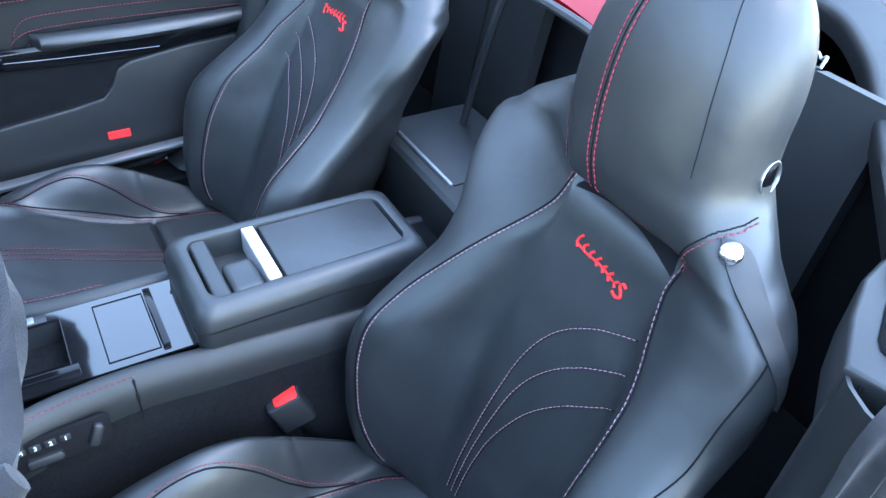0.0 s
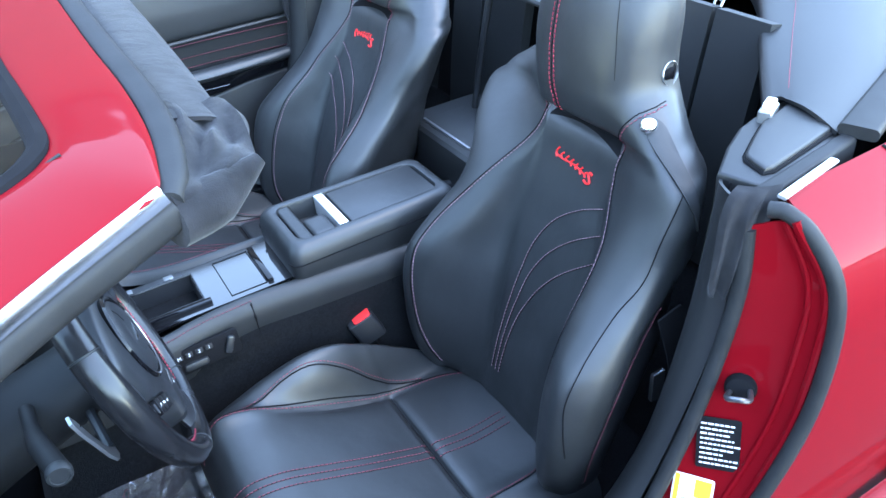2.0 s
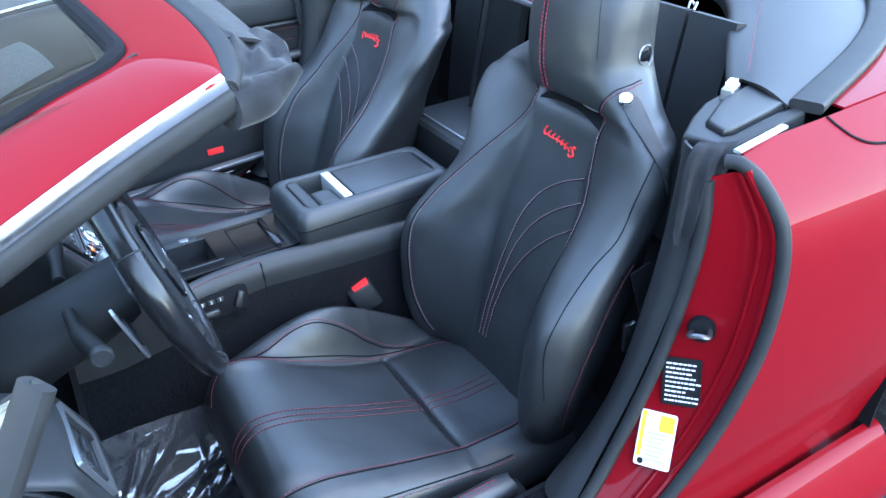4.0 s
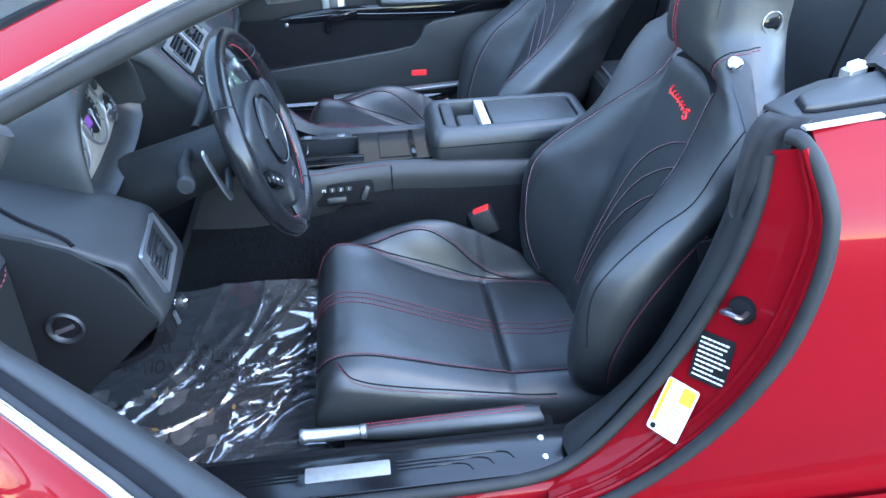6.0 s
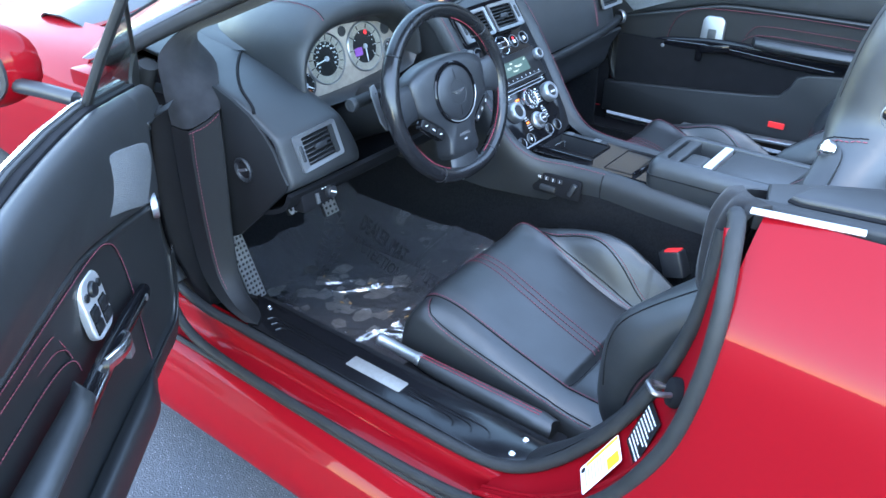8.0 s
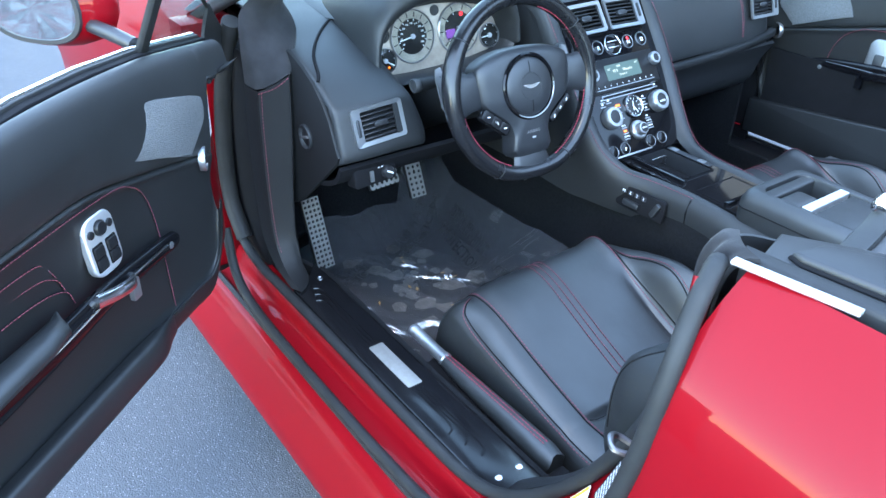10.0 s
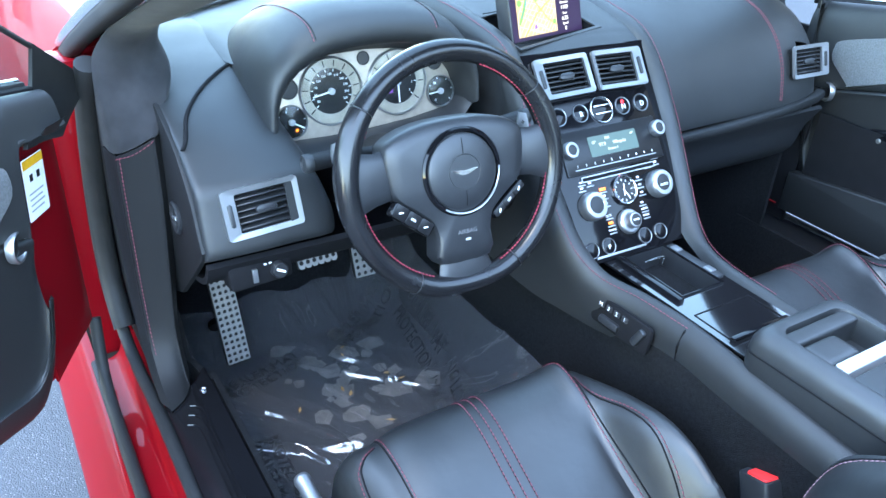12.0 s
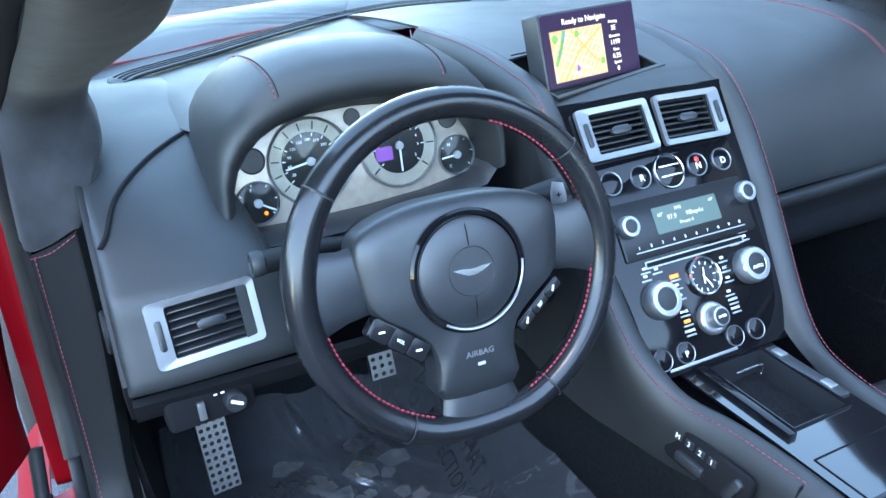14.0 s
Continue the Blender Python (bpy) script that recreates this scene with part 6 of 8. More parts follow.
for u, v, r in ((-0.138, 0.026, 0.0165), (0.132, 0.040, 0.0145), (-0.003, 0.060, 0.0115)):
    part("tell_tale", lathe([(r, -0.002), (r, 0.0012), (r * 0.92, 0.002), (r * 0.88, 0.0006), (0.001, 0.0006)], CL @ pose(u, v, 0), 28), BLACK, clu, "dark round warning window")

# steering column
ax = V((-0.955, 0.027, 0.294))
HUB = V((0.4254, 0.3935, 0.8726))
col = part("column_shroud", sheet([[HUB - ax * t + V((0, rr * math.cos(a), rr * 0.86 * math.sin(a) + dz)) for a in [2 * math.pi * i / 20 for i in range(20)]] for t, rr, dz in ((0.035, 0.052, -0.004), (0.05, 0.056, -0.006), (0.10, 0.060, -0.010), (0.18, 0.066, -0.014), (0.28, 0.075, -0.02), (0.36, 0.085, -0.03))], closed_v=True, cap=True), POST, dash, "black steering column shroud")
W = axes(HUB, (-0.028, -1, 0), (0.294, -0.008, 0.956)) @ Matrix.Scale(0.955, 4)
for s in (-1, 1):
    p = [V((0.545, 0.394 - s * 0.045, 0.868)), V((0.540, 0.394 - s * 0.11, 0.874)), V((0.524, 0.572, 0.880)) if s < 0 else V((0.536, 0.200, 0.886))]
    st = part("column_stalk", tube(spline(p, 6), 0.0125, 14, scale=[0.7] * 5 + [0.8, 0.9] + [1.0] * 6), POST, dash, "black column stalk")
    part("stalk_tip", lathe([(0.0125, -0.002), (0.0138, 0.001), (0.0138, 0.008), (0.0125, 0.011), (0.010, 0.0112), (0.0095, 0.0100), (0.001, 0.0100)], axes(p[2], (1, 0, 0), (0, 0, s)), 24), DASH, st)
    # gear paddle
    pd = [W @ V((s * x, y, -0.058 + 0.10 * max(0, x - 0.15))) for x, y in ((0.140, -0.036), (0.154, -0.032), (0.164, -0.012), (0.168, 0.020), (0.171, 0.046), (0.168, 0.062), (0.156, 0.065), (0.152, 0.050), (0.154, 0.020), (0.148, -0.010), (0.134, -0.028))]
    bm = bmesh.new()
    f1 = [bm.verts.new(q) for q in pd]
    f2 = [bm.verts.new(q + W.to_3x3() @ V((0, 0, 0.004))) for q in pd]
    bm.faces.new(f1[::-1]), bm.faces.new(f2)
    for i in range(len(pd)):
        bm.faces.new((f1[i], f1[(i + 1) % len(pd)], f2[(i + 1) % len(pd)], f2[i]))
    pa = part("gear_paddle", bm, SATIN, dash, "silver gear paddle behind the wheel")
    part("paddle_arm", tube([W @ V((s * 0.05, -0.02, -0.070)), W @ V((s * 0.136, -0.030, -0.060))], 0.006), BLACK, pa)
    text("paddle_mark", "+" if s > 0 else "-", W @ pose(s * 0.160, 0.048, -0.0515), 0.014, MATT, pa)

# passenger side
PS = [(1.38, 0.960), (1.15, 0.985), (0.95, 1.000), (0.80, 0.995), (0.70, 0.968), (0.640, 0.920), (0.608, 0.865), (0.592, 0.815), (0.586, 0.780), (0.588, 0.768)]
rows = []
for y, dx, dz in ((-0.158, 0.02, -0.02), (-0.17, 0.008, -0.012), (-0.20, 0.0, -0.004), (-0.30, 0.0, 0.0), (-0.45, 0.002, 0.0), (-0.56, 0.004, -0.002), (-0.64, 0.008, -0.010), (-0.70, 0.02, -0.03), (-0.722, 0.06, -0.06)):
    rows.append([V((x + dx, y, z + dz)) for x, z in PS])
part("passenger_dash", thicken(cut_faces(skin(rows, 3, 4), lambda c: abs(c.y + 0.626) < 0.042 and abs(c.z - 0.866) < 0.028 and c.x < 0.66), 0.004), DASH, dash, "broad smooth black leather passenger dash")
bm = skin(rows, 3, 4)
pt = tree_of(bm)
bm.free()
line = lay(spline([(1.2, -0.42, 1.2), (1.0, -0.46, 1.2), (0.85, -0.505, 1.2), (0.72, -0.535, 1.2), (0.66, -0.545, 1.2), (0.62, -0.55, 1.2)], 8), pt, (0, 0, -1), 0.0006) + lay([V((0.2, -0.552, z)) for z in (0.87, 0.85, 0.83, 0.80, 0.785)], pt, (1, 0, 0), 0.0006)
stitches("stitching", line, dash, DIM_THREAD, r=0.0008)
stitches("stitching", [p + V((0, -0.006, 0.0)) for p in line], dash, DIM_THREAD, r=0.0008)
air_vent("air_vent", (0.598, -0.632, 0.866), (-0.04, -1, 0.0), (0.35, 0, 1), 0.112, 0.070, 1, dash, 6)
part("glovebox_line", sweep(spline([(0.586, -0.165, 0.752), (0.584, -0.30, 0.754), (0.586, -0.50, 0.760), (0.592, -0.66, 0.772), (0.60, -0.71, 0.78)], 8), rounded(0.022, 0.020, 0.006, 2)), TRIM, dash, "leather lip under the passenger dash")
rows = [[V((0.592, y, 0.755)), V((0.625, y, 0.70)), V((0.66, y, 0.62)), V((0.80, y, 0.56)), V((1.1, y, 0.52))] for y in (-0.16, -0.3, -0.5, -0.71)]
part("glovebox", thicken(skin(rows, 3, 4), 0.01), BLACK, dash, "dark glovebox panel under the passenger dash")

# navigation screen in its well
NAVB = axes((0.700, 0.040, 1.010), (0.18, -1, 0), (0.30, 0.05, 1))
nav = thing("navigation_screen", (0.73, 0.03, 0.945), "raised navigation screen showing a street map", "screen")
part("screen_case", plate(rounded(0.190, 0.104, 0.004), NAVB, 0.030, 0.003, base=-0.030), BLACK, nav, "black screen case")
scr = part("screen", plate(rounded(0.182, 0.096, 0.003), NAVB, 0.0010, base=0.0), SCREEN_DARK, nav, "dark violet screen")
mp = part("map", plate([(-0.078, -0.042), (0.022, -0.042), (0.022, 0.026), (-0.078, 0.026)], NAVB, 0.0004, base=0.0012), MAP_SAND, nav, "sand-coloured street map")
def map_line(pts, w, mat, name):
    bm = bmesh.new()
    for (a, b), (c, e) in zip(pts, pts[1:]):
        L = math.hypot(c - a, e - b) or 1
        nx, ny = -(e - b) / L * w / 2, (c - a) / L * w / 2
        vs = [bm.verts.new(NAVB @ V((x, y, 0.0019 if mat is MAP_ROAD else 0.0022))) for x, y in ((a - nx, b - ny), (c - nx, e - ny), (c + nx, e + ny), (a + nx, b + ny))]
        bm.faces.new(vs)
    part(name, bm, mat, mp, smooth=0)


random.seed(4)
def inside(x, y):
    return min(0.0215, max(-0.0775, x)), min(0.0255, max(-0.0415, y))


for i in range(16):
    c = -0.11 + 0.0105 * i
    pts = [inside(c + 0.06 * t + random.uniform(-0.002, 0.002), -0.042 + 0.068 * t) for t in (0, 0.3, 0.6, 1)]
    map_line(pts, 0.0016, MAP_ROAD, "street")
for i in range(9):
    c = -0.036 + 0.009 * i
    x0, x1 = random.uniform(-0.077, -0.045), random.uniform(-0.02, 0.021)
    map_line([(x0, min(0.025, c + 0.004)), (x1, max(-0.041, min(0.025, c - 0.022)))] if c < 0.021 else [(x0, 0.022), (x1, 0.005)], 0.0015, MAP_ROAD, "street")
map_line([(-0.062, -0.0415), (-0.028, -0.006), (0.021, 0.022)], 0.003, MAP_MAIN, "main_road")
map_line([(-0.040, 0.025), (0.0, -0.018), (0.021, -0.030)], 0.0025, MAP_MAIN, "main_road")
map_line([(-0.074, -0.020), (-0.060, 0.004), (-0.052, 0.025)], 0.006, MAP_GREEN, "park")
map_line([(-0.068, -0.010), (-0.056, 0.010), (-0.050, 0.025)], 0.0035, MAP_BLUE, "river")
for u, v, r in ((-0.070, 0.016, 0.006), (-0.028, 0.018, 0.005), (0.016, -0.024, 0.005)):
    part("park", lathe([(r, 0.0018), (r * 0.9, 0.0024)], NAVB @ pose(u, v, 0), 14), MAP_GREEN, mp)
part("position_arrow", plate([(-0.004, -0.004), (0.004, -0.002), (0.0, 0.006)], NAVB @ pose(-0.034, -0.028, 0), 0.0004, base=0.0024), MAP_CAR, mp)
text("screen_title", "Ready to Navigate", NAVB @ pose(-0.010, 0.036, 0.0016), 0.0115, SCREEN_TEXT, nav)
for t, v, sz in (("Driving", 0.026, 0.006), ("SE", 0.017, 0.010), ("Elevation", 0.006, 0.006), ("1199", -0.003, 0.010), ("Time", -0.013, 0.006), ("6:25", -0.022, 0.010), ("Speed", -0.031, 0.006), ("0", -0.040, 0.010)):
    text("screen_text", t, NAVB @ pose(0.046, v, 0.0016), sz, SCREEN_TEXT, nav)
part("screen_stand", place(box((-0.085, -0.085, -0.026), (0.085, -0.045, -0.004), 0.003), NAVB), BLACK, nav)
rim = []
for d, w in ((0, 0.102), (0, -0.102), (0.125, -0.102), (0.125, 0.102)):
    x, y = 0.660 + 0.987 * d - 0.16 * w, 0.032 + 0.16 * d + 0.987 * w
    rim.append(V((x, y, (0.961 + 0.30 * (x - 0.655) if x < 0.69 else 0.9715 + 0.17 * (x - 0.69)) + 0.006 * (1 - (y / 0.16) ** 2))))
mid = sum(rim, V()) / 4
part("screen_well", sheet([rim, [p + V((0, 0, -0.03)) for p in rim], [V((p.x, p.y, 0.935)) for p in rim], [V((mid.x + (p.x - mid.x) * 0.1, mid.y + (p.y - mid.y) * 0.1, 0.934)) for p in rim]], closed_v=True, cap=False), MATT, nav, "dark well of the screen", smooth=0)
part("well_edge", sweep([p + V((0, 0, 0.0005)) for p in rim], rounded(0.012, 0.004, 0.0015, 2), closed=True), DASH, nav, "black edge of the screen's well")


# ---- steering wheel ----
wheel_ob = thing("steering_wheel", HUB, "black leather steering wheel with red stitching and a plain airbag pad", "steering wheel")
RIM = 0.175


def rim_point(a, k=0.0):
    """On the rim's middle line; a in degrees from the top, clockwise to the driver. The bottom is flattened a little."""
    x, y = math.sin(radians(a)) * (RIM + k), math.cos(radians(a)) * (RIM + k)
    if y < -0.165:
        y = -0.165 + (y + 0.165) * 0.6
    return x, y


def rim_piece(a0, a1, name, mat, label, r=0.0165):
    n = max(6, int((a1 - a0) / 5))
    rows = []
    for i in range(n + 1):
        a = a0 + (a1 - a0) * i / n
        x, y = rim_point(a)
        ux, uy = math.sin(radians(a)), math.cos(radians(a))
        grip = 1.0 + 0.10 * math.exp(-(((abs((a + 180) % 360 - 180) - 75) / 22) ** 2))
        rows.append([W @ V((x + ux * r * grip * math.cos(t), y + uy * r * grip * math.cos(t), r * 1.12 * grip * math.sin(t))) for t in [2 * math.pi * j / 16 for j in range(16)]])
    return part(name, sheet(rows, closed_v=True, cap=True), mat, wheel_ob, label)


GLOSS_LEATHER = material("polished_leather", (0.008, 0.008, 0.009), 0.24, bump=((1000, 0.05, "cell", 0.0004),), second=(20, 0.05), spec=0.4)
rim_piece(-52, 52, "rim_top", GLOSS_LEATHER, "polished black upper rim")
rim_piece(53, 150, "rim_side", GLOSS_LEATHER, "black leather rim")
rim_piece(-150, -53, "rim_side", GLOSS_LEATHER, "black leather rim")
rim_piece(151, 209, "rim_bottom", GLOSS_LEATHER, "polished black lower rim")
for a in (-52.5, 52.5, 150.5, 209.5):
    x, y = rim_point(a)
    bm = bmesh.new()
    ux, uy = math.sin(radians(a)), math.cos(radians(a))
    tube([W @ V((x + ux * 0.0172 * math.cos(t), y + uy * 0.0172 * math.cos(t), 0.0192 * math.sin(t))) for t in [2 * math.pi * j / 24 for j in range(24)]], 0.0008, 6, closed=True, bm=bm)
    part("rim_joint", bm, BLACK, wheel_ob)
for a0, a1 in ((20, 76), (100, 158), (-76, -60), (-158, -102)):
    pts = [W @ V((*rim_point(a0 + (a1 - a0) * i / 24, -0.0162), 0.006)) for i in range(25)]
    stitches("stitching", pts, wheel_ob, THREAD, step=0.0058, length=0.0048, r=0.0012)
# pad with two arms and a lower spoke
pad = [(-0.118, 0.040), (-0.110, 0.058), (-0.080, 0.072), (-0.035, 0.080), (0.035, 0.080), (0.080, 0.072), (0.110, 0.058), (0.118, 0.040), (0.116, 0.010), (0.108, -0.022), (0.078, -0.046), (0.054, -0.068), (0.046, -0.095), (0.042, -0.135), (-0.042, -0.135), (-0.046, -0.095), (-0.054, -0.068), (-0.078, -0.046), (-0.108, -0.022), (-0.116, 0.010)]
padp = spline([(x, y, 0) for x, y in pad], 3, closed=True)
rows = []
for k, z in ((1.0, -0.030), (1.0, -0.002), (0.985, 0.006), (0.95, 0.011), (0.80, 0.015), (0.5, 0.018), (0.2, 0.019)):
    rows.append([W @ V((p.x * k, p.y * k - (1 - k) * 0.02, z)) for p in padp])
part("hub_pad", sheet(rows, closed_v=True, cap=True), BLACK, wheel_ob, "matt black airbag cover")
AIR = W @ pose(0, 0.002, 0.017)
part("airbag_ring", lathe([(0.064, -0.004), (0.066, 0.002), (0.063, 0.005), (0.059, 0.004), (0.057, -0.002)], AIR, 64, cap=False), PIANO, wheel_ob, "gloss black ring")
# highlight on the gloss ring, built as a thin silver arc
arc = [AIR @ V((0.0615 * math.cos(radians(a)), 0.0615 * math.sin(radians(a)), 0.0045)) for a in range(-125, 5, 5)]
part("ring_highlight", tube(arc, 0.0014, 6), SATIN, wheel_ob, "silver arc painted as a highlight on the gloss ring")
part("airbag_disc", lathe([(0.057, -0.004), (0.0565, 0.003), (0.052, 0.006), (0.030, 0.0085), (0.0265, 0.0086), (0.026, 0.0080), (0.0255, 0.0086), (0.001, 0.009)], AIR, 48), BLACK, wheel_ob, "round black airbag lid")
part("emblem", plate([(-0.0225, 0.0046), (-0.0130, -0.0004), (-0.0045, -0.0036), (0.0045, -0.0036), (0.0130, -0.0004), (0.0225, 0.0046), (0.0110, 0.0044), (0.0034, 0.0030), (-0.0034, 0.0030), (-0.0110, 0.0044)], AIR, 0.0014, base=0.0088), CHROME, wheel_ob, "plain silver emblem shape")
for a in (90, 270):
    seam("lid_line", [AIR @ V((math.cos(radians(a)) * r, math.sin(radians(a)) * r, 0.0088 - 0.0026 * (r > 0.045))) for r in (0.027, 0.04, 0.05)], wheel_ob, 0.0005)
text("pad_text", "AIRBAG", W @ pose(0, -0.088, 0.0175), 0.0095, DARK_PRINT, wheel_ob, label="moulded lettering")
part("pad_symbol", plate(rounded(0.009, 0.0035, 0.001), W @ pose(0, -0.100, 0), 0.0005, base=0.0172), GREY_PRINT, wheel_ob)
for s in (-1, 1):
    # arms out to the rim
    rows = []
    for x, y, h, z in ((0.085, 0.012, 0.070, -0.008), (0.112, 0.012, 0.074, -0.004), (0.132, 0.010, 0.074, 0.0), (0.152, 0.008, 0.084, 0.001), (0.168, 0.006, 0.108, 0.0)):
        rows.append([W @ V((s * x, y + h * 0.5 * math.cos(t), z + 0.010 * math.sin(t))) for t in [2 * math.pi * j / 14 for j in range(14)]])
    part("spoke", sheet(rows, closed_v=True, cap=True), BLACK, wheel_ob, "black wheel spoke")
    # switch pods beside the lower spoke
    pod = W @ pose(s * 0.083, -0.056, 0.004, 0, 0, -s * -38)
    po = part("switch_pod", plate(rounded(0.074, 0.024 if s < 0 else 0.014, 0.006), pod, 0.014, 0.003, base=-0.010), PIANO, wheel_ob, "black wheel switch pod")
    for i, t in enumerate(("", "VOL", "") if s < 0 else ("", "SET", "")):
        q = pod @ pose(-0.023 + 0.023 * i, 0, 0.0045)
        part("pod_key", plate(rounded(0.0222, 0.020 if s < 0 else 0.010, 0.003), q, 0.0008, 0.0003), LABEL_BLACK, po)
        if t:
            text("key_text", t, q @ pose(0, 0, 0.0016), 0.0050, WHITE, po)
        else:
            part("key_symbol", plate(rounded(0.007, 0.0020, 0.0008), q @ pose(0, 0, 0, 0, 0, 35), 0.0004, base=0.0013), WHITE, po)
rows = []
for y, hw, z in ((-0.120, 0.042, -0.004), (-0.135, 0.042, -0.002), (-0.150, 0.046, 0.0), (-0.168, 0.054, 0.0)):
    rows.append([W @ V((hw * math.cos(t), y, z + 0.012 * math.sin(t))) for t in [2 * math.pi * j / 16 for j in range(16)]])
part("lower_spoke", sheet(rows, closed_v=True, cap=True), BLACK, wheel_ob, "lower wheel spoke")

# ---- centre console ----
con = thing("centre_console", (0.1, 0, 0.21), "black leather centre console with gloss black trays", "console")
part("tunnel_carpet", skin([[V((x, y, z)) for y, z in ((0.155, 0.20), (0.128, 0.35), (0.115, 0.50), (0.108, 0.60), (0.0, 0.605), (-0.108, 0.60), (-0.115, 0.50), (-0.128, 0.35), (-0.155, 0.20))] for x in (1.15, 0.7, 0.3, -0.1, -0.5)], 3, 3), CARPET, con, "black carpeted tunnel side")
top = axes((0.26, 0, 0.642), (0, -1, 0), (1, 0, 0))
# tray panel with a real bin
part("tray_panel", frame_plate([(0.080, 0.160), (-0.080, 0.160), (-0.076, 0.0), (-0.076, -0.155), (0.076, -0.155), (0.076, 0.0)], [(0.052, 0.148), (-0.040, 0.148), (-0.040, 0.060), (-0.040, 0.012), (0.052, 0.012), (0.052, 0.060)], top, 0.004, base=-0.003), GLOSS_TOP, con, "gloss black tray panel")
bin_o, bin_i = [(0.052, 0.148), (-0.040, 0.148), (-0.040, 0.012), (0.052, 0.012)], [(0.050, 0.146), (-0.038, 0.146), (-0.038, 0.014), (0.050, 0.014)]
part("bin", sheet([[top @ V((x, y, 0.002)) for x, y in bin_o], [top @ V((x, y, -0.055)) for x, y in bin_i]], closed_v=True), BLACK, con, "open black storage bin")
part("bin_floor", plate(bin_i, top, 0.002, base=-0.056), CARPET, con)
part("bin_rim", tube([top @ V((x, y, 0.003)) for x, y in [(0.054, 0.150), (-0.042, 0.150), (-0.042, 0.010), (0.054, 0.010)]], 0.0022, 6, closed=True), PIANO, con, "thin gloss rim of the bin")
part("bin_bracket", tube(spline([top @ V((-0.010, 0.128, -0.004)), top @ V((0.034, 0.128, -0.004)), top @ V((0.038, 0.128, -0.012)), top @ V((0.038, 0.128, -0.045))], 4), 0.0014, 6), CHROME, con)
part("side_rail", place(box((-0.006, -0.075, 0), (0.006, 0.075, 0.008), 0.002), top @ pose(-0.054, 0.075, 0)), PIANO, con, "gloss black rail beside the bin")
strip = part("switch_strip", plate([(x + 0.0655, y + 0.085) for x, y in rounded(0.018, 0.120, 0.003)], top, 0.004, 0.001), BLACK, con, "narrow switch strip")
for y in (0.128, 0.050):
    part("strip_key", plate([(x + 0.0655, yy + y) for x, yy in rounded(0.014, 0.018, 0.002)], top, 0.002, 0.0005, base=0.004), SATIN, strip, "small silver switch")
ash = part("tray_lid_outline", tube([top @ V((x, y, 0.0015)) for x, y in ((0.062, -0.105), (0.062, -0.036), (-0.062, -0.036), (-0.062, -0.105))], 0.0011, 6, closed=True), MATT, con, "thin dark gap round the tray lid")
part("tray_bar", place(box((-0.064, -0.0055, 0.001), (0.064, 0.0055, 0.008), 0.003), top @ pose(0, -0.113, 0)), PIANO, con, "slim gloss black lip")
seam("panel_gap", [V((0.203, y, z)) for y, z in ((0.088, 0.648), (0.106, 0.640), (0.115, 0.615), (0.113, 0.58), (0.105, 0.546))], con, 0.0022)
# seat switches on the driver's side
SWF = axes((0.308, 0.1315, 0.597), (-1, -0.03, 0), (0, -0.12, 1))
sp = part("seat_switch_panel", plate(rounded(0.128, 0.050, 0.008), SWF, 0.006, 0.002, base=-0.004), MATT, con, "black seat switch panel")
for i, t in enumerate("M321"):
    q = SWF @ pose(-0.045 + 0.018 * i, 0.013, 0.003)
    part("memory_key", plate(rounded(0.013, 0.010, 0.002), q, 0.002, 0.0006), BLACK, sp)
    text("key_text", t, q @ pose(0, 0, 0.0023), 0.0095, WHITE, sp)
part("slide_switch", plate(rounded(0.044, 0.014, 0.005), SWF @ pose(-0.020, -0.010, 0.002), 0.007, 0.003), BLACK, sp)
part("back_switch", plate(rounded(0.014, 0.034, 0.005), SWF @ pose(0.044, 0.001, 0.002, 0, 0, -25), 0.008, 0.003), BLACK, sp)

# armrest
arm = thing("armrest_box", (-0.08, 0, 0.605), "black leather armrest box with an open cup holder and silver bar", "armrest")
A = axes((-0.080, 0, 0.0), (0, -1, 0), (1, 0, 0))
def arm_ring(z, grow):
    w0, w1, L0, L1, r = 0.100 + grow, 0.094 + grow, 0.190 + grow, -0.180 - grow, 0.022
    pts = []
    for cx, cy, a in ((w0 - r, L0 - r, 0), (-w0 + r, L0 - r, 90), (-w1 + r, L1 + r, 180), (w1 - r, L1 + r, 270)):
        pts += [(cx + r * math.cos(radians(a + 15 * i)), cy + r * math.sin(radians(a + 15 * i))) for i in range(7)]
    return [A @ V((x, y, z)) for x, y in pts]


rows = [arm_ring(z, g) for z, g in ((0.600, -0.012), (0.616, -0.006), (0.632, -0.004), (0.648, -0.001), (0.668, 0.0), (0.690, -0.002), (0.702, -0.007), (0.709, -0.014), (0.711, -0.022), (0.709, -0.030), (0.703, -0.032), (0.668, -0.033))]
body = part("body", sheet(rows, closed_v=True, cap=True), LEATHER, arm, "black leather armrest body")
seam("seam", [arm_ring(0.674, 0.0005)[k] for k in list(range(7, 28)) + list(range(7))], arm, 0.0012)
part("lid", plate([(0.066, 0.048), (-0.066, 0.048), (-0.064, -0.145), (0.064, -0.145)], A, 0.042, 0.005, 3, base=0.665), LEATHER, arm, "black leather armrest lid")
part("front_ledge", plate([(0.068, 0.155), (-0.068, 0.155), (-0.068, 0.128), (0.068, 0.128)], A, 0.042, 0.005, 3, base=0.664), LEATHER, arm)
part("silver_bar", place(box((-0.066, -0.010, 0.668), (0.066, 0.010, 0.711), 0.004, 3), A @ pose(0, 0.064, 0)), BRIGHT, arm, "polished silver bar")
